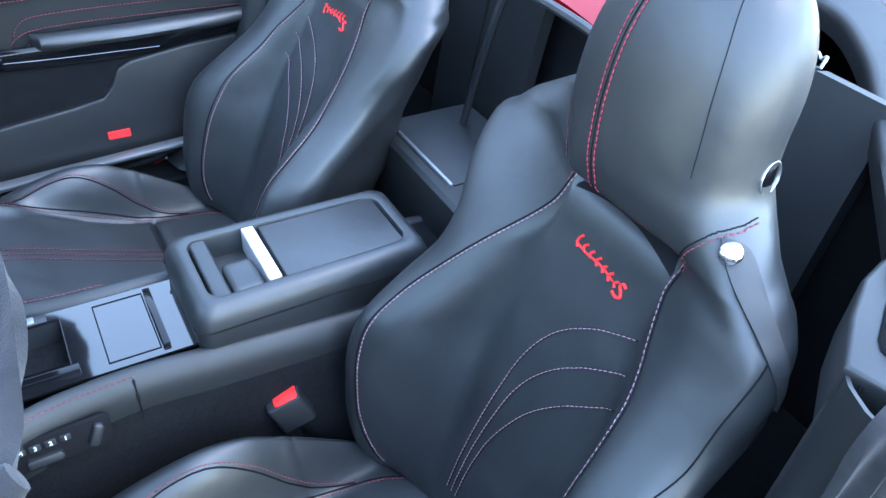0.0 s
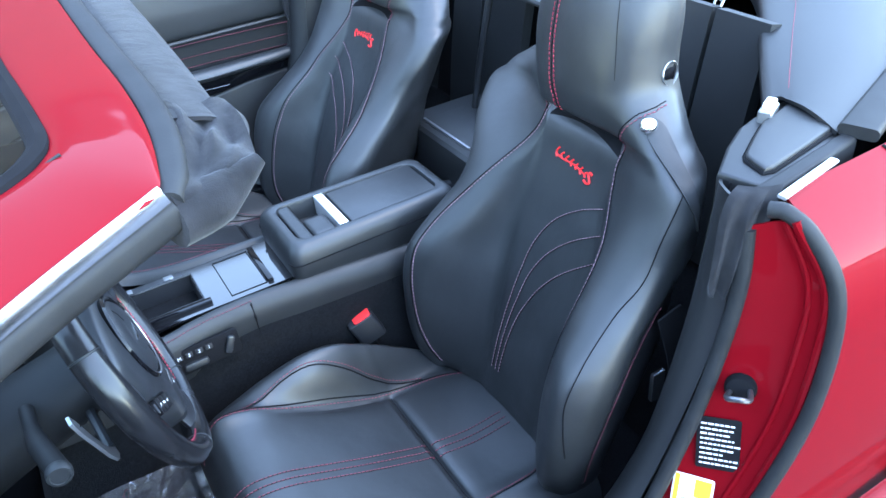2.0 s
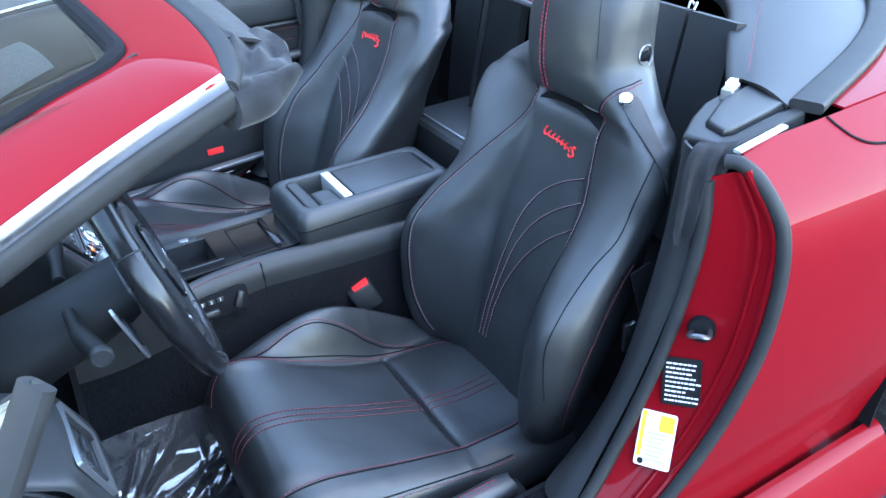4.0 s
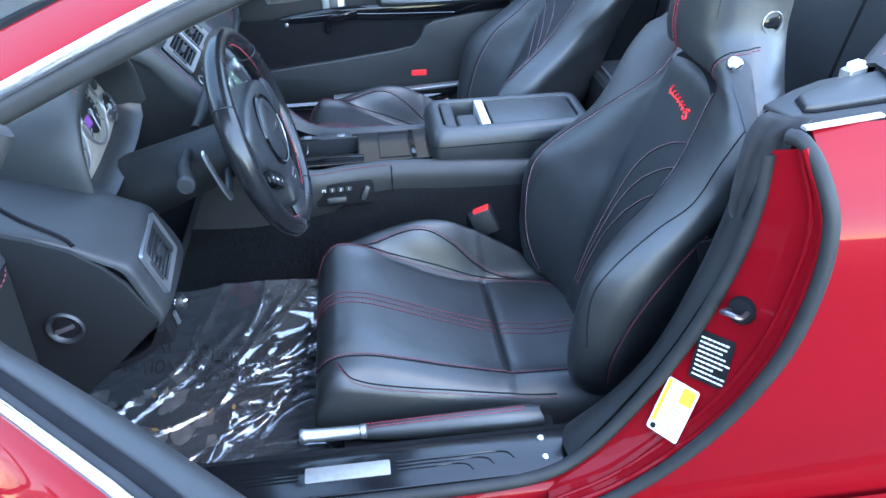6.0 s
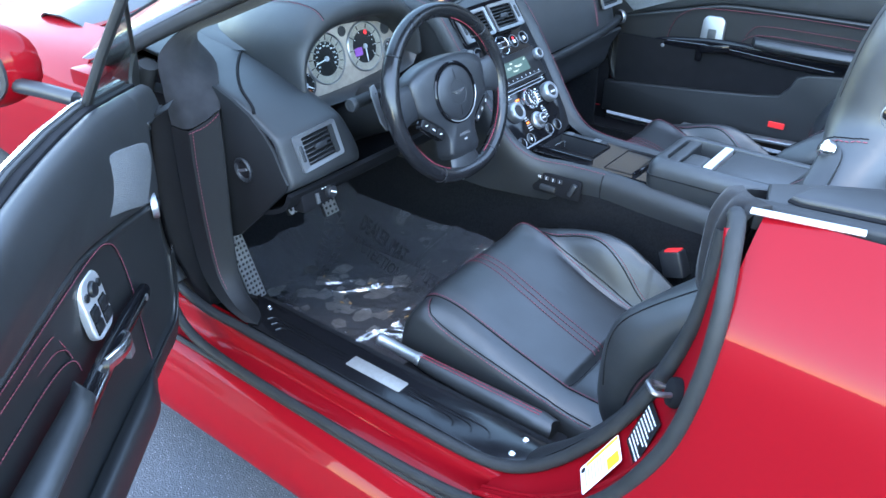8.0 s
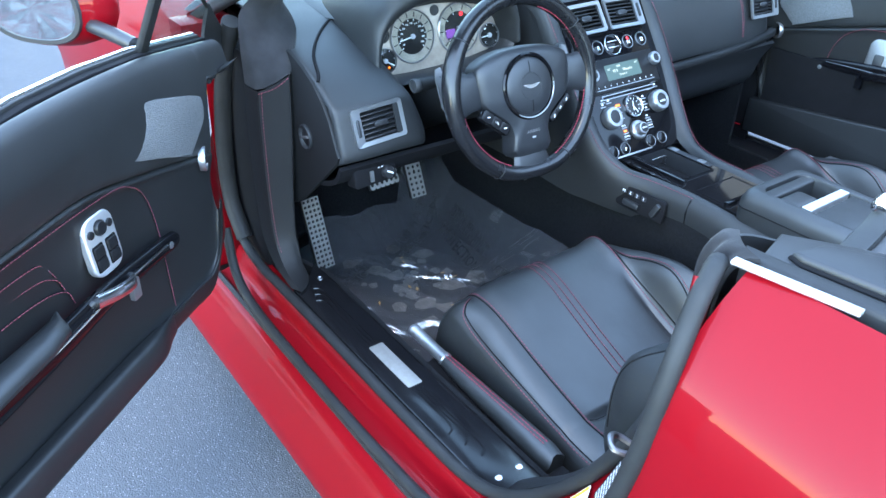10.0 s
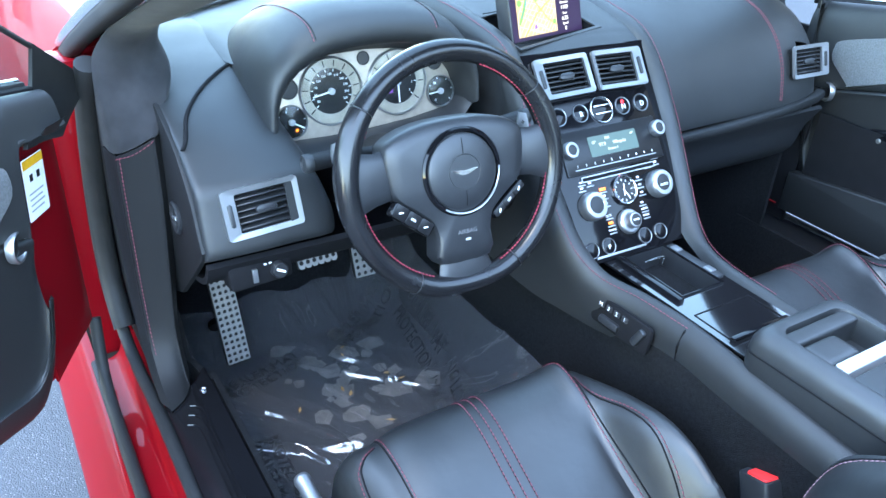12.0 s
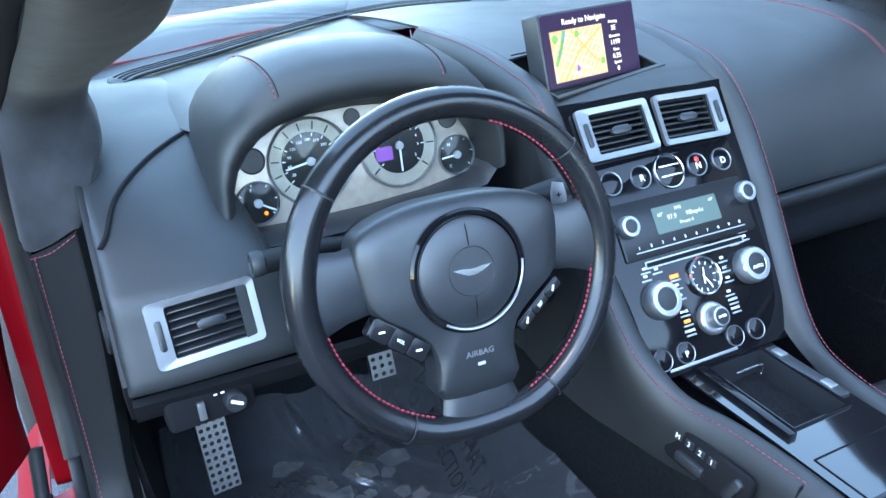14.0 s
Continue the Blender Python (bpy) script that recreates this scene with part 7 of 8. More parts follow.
part("cup_pad", place(box((-0.036, -0.024, 0.665), (0.036, 0.024, 0.705), 0.016, 5), A @ pose(-0.030, 0.102, 0)), LEATHER, arm, "rounded leather pad in the cup holder")

# ---- pedals ----
def perforated(name, m, w, h, nx, ny, label, r=0.0052):
    """An alloy pedal plate: a grid of cells, each with a round hole, and a dark backing."""
    ob = thing(name, (m.translation.x, m.translation.y, 0.205), label, "pedal")
    bm = bmesh.new()
    cw, ch = w / nx, h / ny
    for i in range(nx):
        for j in range(ny):
            cx, cy = -w / 2 + (i + 0.5) * cw, -h / 2 + (j + 0.5) * ch
            out, inn = [], []
            for k in range(12):
                a = radians(30 * k + 15)
                c, s = math.cos(a), math.sin(a)
                f = min(cw / 2 / max(1e-6, abs(c)), ch / 2 / max(1e-6, abs(s)))
                out.append((cx + f * c, cy + f * s))
                inn.append((cx + r * c, cy + r * s))
            frame_plate(out, inn, m, 0.003, bm=bm)
    part("tread_plate", bm, ALLOY, ob, "perforated alloy plate", smooth=0)
    part("backing", plate(rounded(w, h, 0.004), m, 0.008, base=-0.012), RUBBER, ob)
    return ob


fr = perforated("foot_rest", axes((0.905, 0.612, 0.385), (0.10, -1, 0.0), (0.36, 0.08, 1)), 0.048, 0.185, 4, 14, "perforated alloy foot rest on the carpet", 0.0042)
part("mount", tube([V((0.935, 0.612, 0.365)), V((1.06, 0.61, 0.27))], 0.015), MATT, fr)
br = perforated("brake_pedal", axes((0.905, 0.418, 0.492), (0.0, -1, 0.05), (0.55, 0, 1)), 0.086, 0.050, 6, 2, "perforated alloy brake pedal on a dark arm", 0.0050)
part("pedal_arm", tube(spline([(0.915, 0.415, 0.50), (0.99, 0.41, 0.58), (1.06, 0.40, 0.72)], 5), 0.010), MATT, br)
ac = perforated("accelerator_pedal", axes((0.930, 0.300, 0.448), (0.0, -1, 0.0), (0.45, 0, 1)), 0.046, 0.105, 3, 7, "perforated alloy accelerator pedal on a dark arm", 0.0046)
part("pedal_arm", tube(spline([(0.94, 0.30, 0.46), (1.01, 0.30, 0.56), (1.07, 0.30, 0.72)], 5), 0.009), MATT, ac)

# ---- protective film over the floor mat ----
mat_ob = thing("floor_mat", (0.72, 0.44, 0.205), "dark carpet floor mat under the driver's feet", "floor mat")
rows = [[V((x, y, 0.216 + (max(0, x - 0.98) ** 1.2) * 1.25)) for y in [0.16 + 0.065 * j for j in range(9)]] for x in [0.30 + 0.02 * i for i in range(40)]]
part("mat", thicken(sheet(rows), 0.008), CARPET, mat_ob, "dark carpet mat")
film = thing("plastic_film", (0.72, 0.44, 0.222), "crinkled clear protective plastic film with dark print over the mat", "plastic film")
noise.seed_set(3)
random.seed(5)
FOLDS = []
for i in range(46):
    a = radians(random.gauss(28, 20))
    FOLDS.append((random.uniform(0.42, 0.92) if i % 3 else random.uniform(0.3, 0.6), random.uniform(0.16, 0.42) if i % 4 else random.uniform(0.4, 0.66), math.cos(a), math.sin(a), random.uniform(0.09, 0.26), random.uniform(0.004, 0.010), random.uniform(0.006, 0.016), random.uniform(-1.2, 1.2)))


def film_z(x, y):
    """Height of the film: a slack sheet with long sharp folds."""
    z = 0.226 + (max(0, x - 0.97) ** 1.2) * 1.25 + 0.17 * (max(0, 0.25 - y) / 0.125) ** 1.5 + 0.020 * max(0, noise.noise(V((x * 4, y * 4, 0.3)))) + 0.05 * max(0, 0.46 - x)
    for fx, fy, c, s, L, w, h, bend in FOLDS:
        u, v = (x - fx) * c + (y - fy) * s, -(x - fx) * s + (y - fy) * c
        v += bend * u * u
        if abs(u) < L and abs(v) < 4 * w:
            z += h * (1 - (u / L) ** 2) * math.exp(-abs(v / w) ** 1.3)
    return z


NX, NY = 210, 150
def film_point(i, j):
    y = 0.134 + 0.559 * j / NY
    x = 0.27 + (0.80 + 0.08 * max(0, min(1, (0.28 - y) / 0.08))) * i / NX + 0.006 * math.sin(j * 0.14)
    y += 0.004 * math.sin(i * 0.11) * min(1, j / 20)
    return V((x, y, film_z(x, y)))


rows = [[film_point(i, j) for j in range(NY + 1)] for i in range(NX + 1)]
fo = part("film_sheet", sheet(rows), FILM, film, "crinkled clear plastic film", smooth=80)
fo.visible_shadow = False
# dark print on the film, wear of the mat and dry leaf litter
INK = material("black_ink", (0.01, 0.01, 0.011), 0.5, vary=(200, 0.2))
LEAF = material("dry_leaf", (0.30, 0.16, 0.05), 0.7, vary=(60, 0.3))
random.seed(11)
for body, cx, cy, turn in (("DEALER MAT", 0.985, 0.29, -62), ("PROTECTION", 0.955, 0.265, -62), ("DEALER MAT", 0.83, 0.185, 172), ("PROTECTION", 0.83, 0.220, 172), ("DEALER MAT", 0.60, 0.645, 178), ("PROTECTION", 0.60, 0.612, 178), ("DEALER MAT", 0.90, 0.56, -75), ("PROTECTION", 0.87, 0.555, -75), ("DEALER MAT", 0.62, 0.27, -20), ("PROTECTION", 0.60, 0.235, -20)):
    cu = bpy.data.curves.new("print", "FONT")
    cu.body, cu.size, cu.align_x, cu.align_y, cu.resolution_u = body, 0.034, "CENTER", "CENTER", 2
    tmp = bpy.data.objects.new("print", cu)
    me = bpy.data.meshes.new_from_object(tmp)
    bpy.data.objects.remove(tmp)
    bm = bmesh.new()
    bm.from_mesh(me)
    bpy.data.meshes.remove(me)
    bmesh.ops.triangulate(bm, faces=bm.faces)
    bmesh.ops.subdivide_edges(bm, edges=[e for e in bm.edges if e.calc_length() > 0.012], cuts=1)
    place(bm, pose(cx, cy, 0, 0, 0, turn))
    for v in bm.verts:
        v.co.z = film_z(v.co.x, v.co.y) + 0.0015
    part("print", bm, INK, film, "dark lettering on the film", smooth=0, recalc=False)
DIRT = material("dusty_wear", (0.10, 0.088, 0.076), 0.9, bump=((80, 0.4, "noise", 0.003),), vary=(45, 0.35))
bm = bmesh.new()
for i in range(34):
    cx, cy, r = random.gauss(0.79, 0.085), random.gauss(0.40, 0.080), random.uniform(0.010, 0.036)
    k = random.randint(5, 9)
    vs = [bm.verts.new((cx + r * random.uniform(0.5, 1.2) * math.cos(2 * math.pi * j / k), cy + r * random.uniform(0.5, 1.2) * math.sin(2 * math.pi * j / k), 0.2244 + 0.00005 * i)) for j in range(k)]
    bm.faces.new(vs)
tagged(part("mat_wear", bm, DIRT, mat_ob, "pale worn dusty patches on the mat", smooth=0), kind="stuff")
bm = bmesh.new()
for i in range(9):
    cx, cy = random.gauss(0.78, 0.10), random.gauss(0.38, 0.09)
    a, L = random.uniform(0, 6.28), random.uniform(0.006, 0.016)
    d, s = V((math.cos(a), math.sin(a), 0)), V((-math.sin(a), math.cos(a), 0)) * random.uniform(0.002, 0.006)
    c = V((cx, cy, film_z(cx, cy) + 0.002))
    vs = [bm.verts.new(c - d * L), bm.verts.new(c + s + V((0, 0, 0.002))), bm.verts.new(c + d * L + V((0, 0, 0.003))), bm.verts.new(c - s)]
    bm.faces.new(vs)
lf = thing("leaf_litter", (0.78, 0.38, 0.24), "a few dry orange leaf scraps lying on the film", "leaf scraps", kind="stuff")
part("scraps", bm, LEAF, lf, "dry orange leaf scraps", smooth=0)

# ---- front post trim, left and right ----
for s in (1, -1):
    post = thing("post_trim", (0.75, s * 0.76, 0.42), "black leather trim of the windscreen post with red stitching", "post trim")
    rows = []
    for z, dx in ((0.0, 0.0), (0.76, 0.006), (0.62, 0.006), (0.52, -0.004), (0.475, -0.026), (0.440, -0.070), (0.424, -0.135)):
        r = [(0.806, 0.801, 0.838), (0.770, 0.7915, 0.834), (0.763, 0.789, 0.835), (0.749, 0.764, 0.848), (0.736, 0.740, 0.864), (0.734, 0.734, 0.868), (0.756, 0.716, 0.872)]
        t = max(0, min(1, (0.70 - z) / 0.15)) if z else 0
        rows.append([(x + dx * (1 if dx > 0 else 0.2 + 0.8 * (y - 0.716) / 0.085) + 0.30 * t * max(0, 0.764 - y), y + 0.4 * t * max(0, 0.764 - y), z or q) for x, y, q in r])
    if s > 0:
        part("post_cover", thicken(skin([[V((x, s * y, z)) for x, y, z in r] for r in rows], 5, 4), 0.003), POST, post, "black leather post cover")
        stitches("stitching", spline([(r[2][0] - 0.0035, s * (r[2][1] - 0.003), r[2][2] - 0.004) for r in rows[:5]], 10), post, DIM_THREAD)
        stitches("stitching", spline([(x - 0.002, s * y, z) for x, y, z in ((0.764, 0.790, 0.831), (0.745, 0.768, 0.842), (0.735, 0.745, 0.858), (0.742, 0.728, 0.867))], 8), post, DIM_THREAD)
    rows = []
    for x, y, z, k in ((0.325, 0.720, 1.246, 0.85), (0.40, 0.734, 1.218, 1.0), (0.46, 0.742, 1.196, 1.25), (0.57, 0.757, 1.152, 1.36), (0.69, 0.772, 1.102, 1.14), (0.78, 0.783, 1.063, 1.0)):
        rows.append([(x + dx, y + dy * k, z + dz) for dx, dy, dz in ((-0.012, -0.014, -0.036), (-0.004, -0.036, -0.048), (0.014, -0.066, -0.053), (0.044, -0.096, -0.048), (0.070, -0.106, -0.030), (0.080, -0.100, -0.006))])
    rows += [[(0.822, 0.788, 0.975), (0.806, 0.772, 0.958), (0.800, 0.742, 0.954), (0.808, 0.710, 0.964), (0.840, 0.691, 0.988), (0.900, 0.690, 1.002)],
             [(0.818, 0.794, 0.915), (0.790, 0.784, 0.902), (0.772, 0.758, 0.904), (0.768, 0.733, 0.915), (0.784, 0.692, 0.942), (0.860, 0.684, 0.952)],
             [(0.806, 0.797, 0.842), (0.770, 0.789, 0.838), (0.752, 0.768, 0.848), (0.738, 0.744, 0.864), (0.740, 0.730, 0.872), (0.790, 0.716, 0.876)]]
    part("post_lining", thicken(skin([[V((x, s * y, z)) for x, y, z in r] for r in rows], 5, 5), 0.003), SUEDE, post, "dark grey suede lining of the windscreen post")
    part("post_core", box((0.80, min(s * 0.755, s * 0.793), 0.40), (0.96, max(s * 0.755, s * 0.793), 0.90), 0.01), MATT, post)
    part("body_post", box((0.962, min(s * 0.74, s * 0.862), 0.34), (1.04, max(s * 0.74, s * 0.862), 0.93), 0.01), RED, post, "red painted body post")


# ---- doors ----
class Door:
    """Lays (s, n, z) out: s along the door from its hinge end, n towards the cabin, z up."""

    def __init__(self, origin, along, inward, bend=0.0):
        self.o, self.a, self.n, self.bend = V(origin), V(along).normalized(), V(inward).normalized(), bend

    def __call__(self, s, n, z):
        return self.o + self.a * s + self.n * (n + self.bend * max(0, min(s, 0.8) - 0.22) * max(0, min(1, (z - 0.80) / 0.15))) + V((0, 0, z))

    def axes(self, s, n, z, tilt=0.0):
        up = V((0, 0, 1)) + self.n * tilt
        right = up.cross(self.n)
        return axes(self(s, n, z), right, up)


def rise(s):
    """How far the door's top edge stands over its middle height; it climbs towards the back."""
    return -0.019 + 0.055 * math.sin(min(1, max(0, s) / 0.6) * math.pi / 2) - 0.026 * max(0, s - 0.6) / 0.5


def door(D, label, glass_up, mirror):
    S = [0.0, 0.04, 0.10, 0.2, 0.35, 0.5, 0.7, 0.9, 1.05, 1.12]
    # outer skin
    rows = []
    for s in S:
        low = 0.425 - 0.02 * math.sin(math.pi * s / 1.12)
        rows.append([D(s, n, z) for n, z in ((-0.066, 0.972 + rise(s)), (-0.092, 0.955 + rise(s)), (-0.145, 0.88 + rise(s) * 0.6), (-0.165, 0.76), (-0.165, 0.62), (-0.158, 0.52), (-0.148, 0.46), (-0.115, low))])
    ob = part("door", thicken(skin(rows, 3, 4), 0.004), RED, car, label)
    # painted ends
    for s in (1.112,):
        q = [D(s, n, z) for n, z in ((-0.085, 0.965), (-0.145, 0.88), (-0.162, 0.62), (-0.138, 0.42), (-0.02, 0.42), (-0.006, 0.60), (-0.012, 0.90), (-0.03, 0.955))]
        bm = bmesh.new()
        bm.faces.new([bm.verts.new(p) for p in q])
        part("door_end", thicken(bm, 0.006), RED, ob, "red painted door end")
    rows = [[D(s, n, z + (0.03 if n > -0.01 else 0) * (z > 0.8)) for s, n in (((0.094, -0.020), (0.05, -0.040), (-0.01, -0.066), (-0.06, -0.088), (-0.058, -0.100), (0.0, -0.150)) if mirror else ((0.034, -0.02), (0.02, -0.05), (0.012, -0.07), (0.01, -0.09), (0.01, -0.12), (0.01, -0.150)))] for z in (0.505, 0.54, 0.60, 0.70, 0.80, 0.88)]
    part("door_end", thicken(skin(rows, 2, 2), 0.004), RED if mirror else RUBBER, ob, "red painted door end" if mirror else "dark door end")
    # inner panel in two leathers
    def low(s):
        return 0.490 + 0.13 * max(0, 1 - (s - 0.092) / 0.05) ** 2
    S2 = ([0.092, 0.098, 0.112] if mirror else [0.03, 0.06, 0.10]) + [0.15, 0.22, 0.32, 0.45, 0.6, 0.8, 1.0, 1.10]
    rows = []
    for s in ([0.0, 0.03, 0.06, 0.082] if mirror else []) + S2:
        zl = 0.775 + 0.085 * min(1, max(0, (s - 0.10) / 0.37))
        if s < 0.09 and mirror:
            zl = 0.905 - 0.012 * s / 0.082
        k, r = (0.968 - zl) / (0.968 - 0.775), rise(s)
        rows.append([D(s, n, z + r * w) for n, z, w in ((-0.040, 0.966, 1), (-0.024, 0.972, 1), (-0.008, 0.968 - 0.013 * min(1, 1.6 * k), 1), (0.0, max(zl + 0.02, 0.92), 0.7), (0.002, max(zl + 0.010, 0.86 if zl < 0.84 else 0.90), 0.3), (-0.002, zl + 0.004, 0), (-0.014, zl - 0.004, 0))])
    part("upper_panel", thicken(skin(rows, 4, 4), 0.004), DASH, ob, "black leather upper door panel")
    rows = []
    for s in S2:
        zl = 0.775 + 0.085 * min(1, max(0, (s - 0.10) / 0.37))
        zb = low(s)
        rows.append([D(s, n, z) for n, z in ((-0.014, zl - 0.002), (-0.002, zl - 0.010), (-0.006, zl - 0.03), (-0.012, zb + 0.62 * (zl - zb)), (-0.012, zb + 0.36 * (zl - zb)), (-0.006, zb + 0.16 * (zl - zb)), (0.004, zb + 0.05), (-0.004, zb + 0.008), (-0.03, zb - 0.01))])
    part("lower_panel", thicken(skin(rows, 4, 4), 0.004), TRIM, ob, "black leather lower door panel")
    part("bottom_cover", thicken(sheet([[D(s, -0.022, 0.488), D(s, -0.06, 0.450), D(s, -0.12, 0.428)] for s in [0.13] + S2[3:]]), 0.004), MATT, ob)
    # glass slot, chrome and seal along the top
    pts = [D(s, -0.048, 0.968 + rise(s)) for s in S]
    part("window_slot", sweep(pts, rounded(0.020, 0.010, 0.003, 2)), MATT, ob, "dark window slot")
    part("window_seal", sweep([D(s, -0.056, 0.973 + rise(s)) for s in S], rounded(0.008, 0.010, 0.003, 2)), RUBBER, ob)
    part("belt_chrome", sweep([D(s, -0.065, 0.976 + rise(s)) for s in S], rounded(0.010, 0.011, 0.004, 2)), CHROME, ob, "bright chrome belt strip")
    # speaker grille and tweeter
    g = D.axes(0, 0.006, 0)
    sg = 1 if (D.axes(0, 0, 0).to_3x3() @ V((1, 0, 0))).dot(D.a) > 0 else -1
    outl = [(0.111, 0.875), (0.124, 0.890), (0.194, 0.912), (0.262, 0.929), (0.282, 0.926), (0.312, 0.893), (0.331, 0.857), (0.322, 0.851), (0.258, 0.829), (0.175, 0.797), (0.166, 0.799), (0.140, 0.820), (0.113, 0.845)]
    op = [(sg * p.x, p.y) for p in spline([(s, z, 0) for s, z in outl], 3, closed=True)]
    if sum(a[0] * b[1] - b[0] * a[1] for a, b in zip(op, op[1:] + op[:1])) < 0:
        op = op[::-1]
    part("speaker_grille", plate(op, g, 0.004, 0.002, base=-0.004), WEAVE, ob, "grey woven speaker grille")
    tm = axes(D(0.120, -0.004, 0.768), (V((0, 0, 1)).cross(D.n - D.a * 0.45)), (0, 0, 1))
    tw = part("tweeter", lathe([(0.023, -0.006), (0.024, 0.003), (0.022, 0.006), (0.019, 0.005), (0.016, -0.002)], tm, 32), SATIN, ob, "silver-ringed round tweeter")
    part("tweeter_core", lathe([(0.017, -0.003), (0.010, 0.001), (0.002, 0.002)], tm, 20), LABEL_BLACK, ob)
    # gloss strip with its pull
    rows = []
    up = 0.0 if mirror else 0.026
    for s, z, h, n in ((0.245, 0.675, 0.012, 0.002), (0.262, 0.676, 0.026, 0.008), (0.32, 0.684, 0.030, 0.012), (0.45, 0.692, 0.036, 0.018), (0.60, 0.686, 0.044, 0.022), (0.80, 0.678, 0.050, 0.020), (1.02, 0.670, 0.050, 0.010)):
        z += up + (0.0 if mirror else 0.03 * s)
        rows.append([D(s, n - 0.010, z + h * 0.55), D(s, n, z + h * 0.5), D(s, n + 0.004, z), D(s, n, z - h * 0.5), D(s, n - 0.012, z - h * 0.56)])
    strip = part("gloss_strip", thicken(skin(rows, 5, 3), 0.004), PIANO, ob, "gloss black door strip")
    # on the far door this thin steel line paints a faint highlight along the strip
    part("strip_line", tube(spline([D(s, n, z + up * 1.4) for s, n, z in ((0.30, 0.018, 0.690), (0.45, 0.024, 0.696), (0.60, 0.028, 0.690), (0.80, 0.026, 0.682))], 6), 0.0016 if mirror else 0.0008, 6), CHROME if mirror else STEEL, ob)
    part("strip_stud", lathe([(0.006, 0.0), (0.006, 0.003), (0.003, 0.004)], D.axes(0.285, 0.012, 0.680 + up), 14), SATIN, ob)
    # switches
    sm = D.axes(0.432, -0.006, 0.765, -0.10)
    sp = part("switch_plate", plate(rounded(0.070, 0.098, 0.022, 5), sm, 0.012, 0.004, 3, base=-0.002), BRIGHT if mirror else SATIN, ob, "satin silver switch plate")
    if mirror:
        part("mirror_dial", lathe([(0.0125, 0.008), (0.0125, 0.013), (0.010, 0.016), (0.004, 0.0165)], sm @ pose(0, 0.027, 0), 24), LABEL_BLACK, ob)
        for dx in (-0.022, 0.022):
            part("mirror_key", lathe([(0.0065, 0.008), (0.0065, 0.0125), (0.005, 0.0135)], sm @ pose(dx, 0.025, 0), 14), LABEL_BLACK, ob)
        for dx in (-0.0155, 0.0155):
            part("key_well", plate(rounded(0.025, 0.044, 0.003), sm @ pose(dx, -0.016, 0.0085), 0.002, 0.0005), MATT, ob)
            for dy in (-0.006, -0.026):
                part("window_key", plate(rounded(0.021, 0.017, 0.003), sm @ pose(dx, dy, 0.010), 0.004, 0.0015), LABEL_BLACK, ob)
    else:
        part("window_key", plate(rounded(0.026, 0.036, 0.004), sm @ pose(0, -0.008, 0.008), 0.005, 0.002), BLACK, ob)
    # release lever
    part("release_lever", sweep(spline([D(0.405, 0.016, 0.690 + up), D(0.420, 0.030, 0.694 + up), D(0.460, 0.034, 0.702 + up), D(0.500, 0.026, 0.708 + up)], 5), rounded(0.010, 0.022, 0.004, 2)), CHROME if mirror else PIANO, ob, "bright release lever" if mirror else "gloss black release lever")
    part("lever_catch", place(box((-0.010, -0.018, 0), (0.010, 0.018, 0.010), 0.003), D.axes(0.408, 0.016, 0.672 + up)), SATIN if mirror else PIANO, ob)
    # armrest pad and pocket
    rows = []
    for s, w in ((0.560, 0.010), (0.575, 0.036), (0.62, 0.046), (0.75, 0.052), (0.92, 0.048), (1.02, 0.030)):
        rows.append([D(s, 0.004 + w * (0.5 + 0.5 * math.cos(t)), 0.715 + 1.8 * up + 0.016 * math.sin(t)) for t in [2 * math.pi * j / 12 for j in range(12)]])
    part("armrest_pad", sheet(rows, closed_v=True, cap=True), LEATHER, ob, "black leather door armrest pad")
    if mirror:
        rows = []
        for s in (0.30, 0.33, 0.38, 0.47, 0.65, 0.85, 1.04):
            w = min(1, 0.15 + (s - 0.3) / 0.10)
            h = 0.545 + 0.012 * min(1, (s - 0.3) / 0.1)
            rows.append([D(s, 0.0, 0.500), D(s, w * 0.026, 0.504), D(s, w * 0.034, 0.518), D(s, w * 0.028, h - 0.006), D(s, w * 0.018, h), D(s, 0.002, h - 0.004)])
        part("map_pocket", thicken(skin(rows, 4, 3), 0.004), TRIM, ob, "black door pocket")
    else:
        # no hollow here: a flat black sheet paints the shade inside the pocket
        part("pocket_shade", thicken(sheet([[D(s, 0.011, z) for z in (0.50, 0.60, 0.70, 0.722)] for s in (0.13, 0.4, 0.7, 1.07)]), 0.003), MATT, ob, "flat dark sheet painted as the shade inside the door pocket")
        edge = [(0.10, 0.455), (0.10, 0.558), (0.075 + 0.05, 0.562), (0.425, 0.590), (0.60, 0.610), (0.668, 0.622), (0.692, 0.650), (0.706, 0.682), (0.735, 0.696), (0.852, 0.712), (1.075, 0.724), (1.075, 0.455)]
        pk = [(sg * x, y) for x, y in edge]
        if sum(a[0] * b[1] - b[0] * a[1] for a, b in zip(pk, pk[1:] + pk[:1])) < 0:
            pk = pk[::-1]
        part("map_pocket", plate(pk, D.axes(0, 0, 0), 0.026, 0.006, 3), TRIM, ob, "black moulded door pocket")
    # stitched lines
    lines = [[(0.62 + 0.38, 0.835), (0.70, 0.842), (0.42, 0.835), (0.34, 0.815), (0.300, 0.77), (0.285, 0.70), (0.280, 0.62), (0.275, 0.52)]]
    for k in range(3):
        lines.append([(1.02, 0.800 - 0.028 * k), (0.72, 0.808 - 0.028 * k), (0.58, 0.806 - 0.028 * k), (0.545 - 0.012 * k, 0.790 - 0.028 * k), (0.530 - 0.012 * k, 0.765 - 0.03 * k)])
    for pts in lines:
        p3 = []
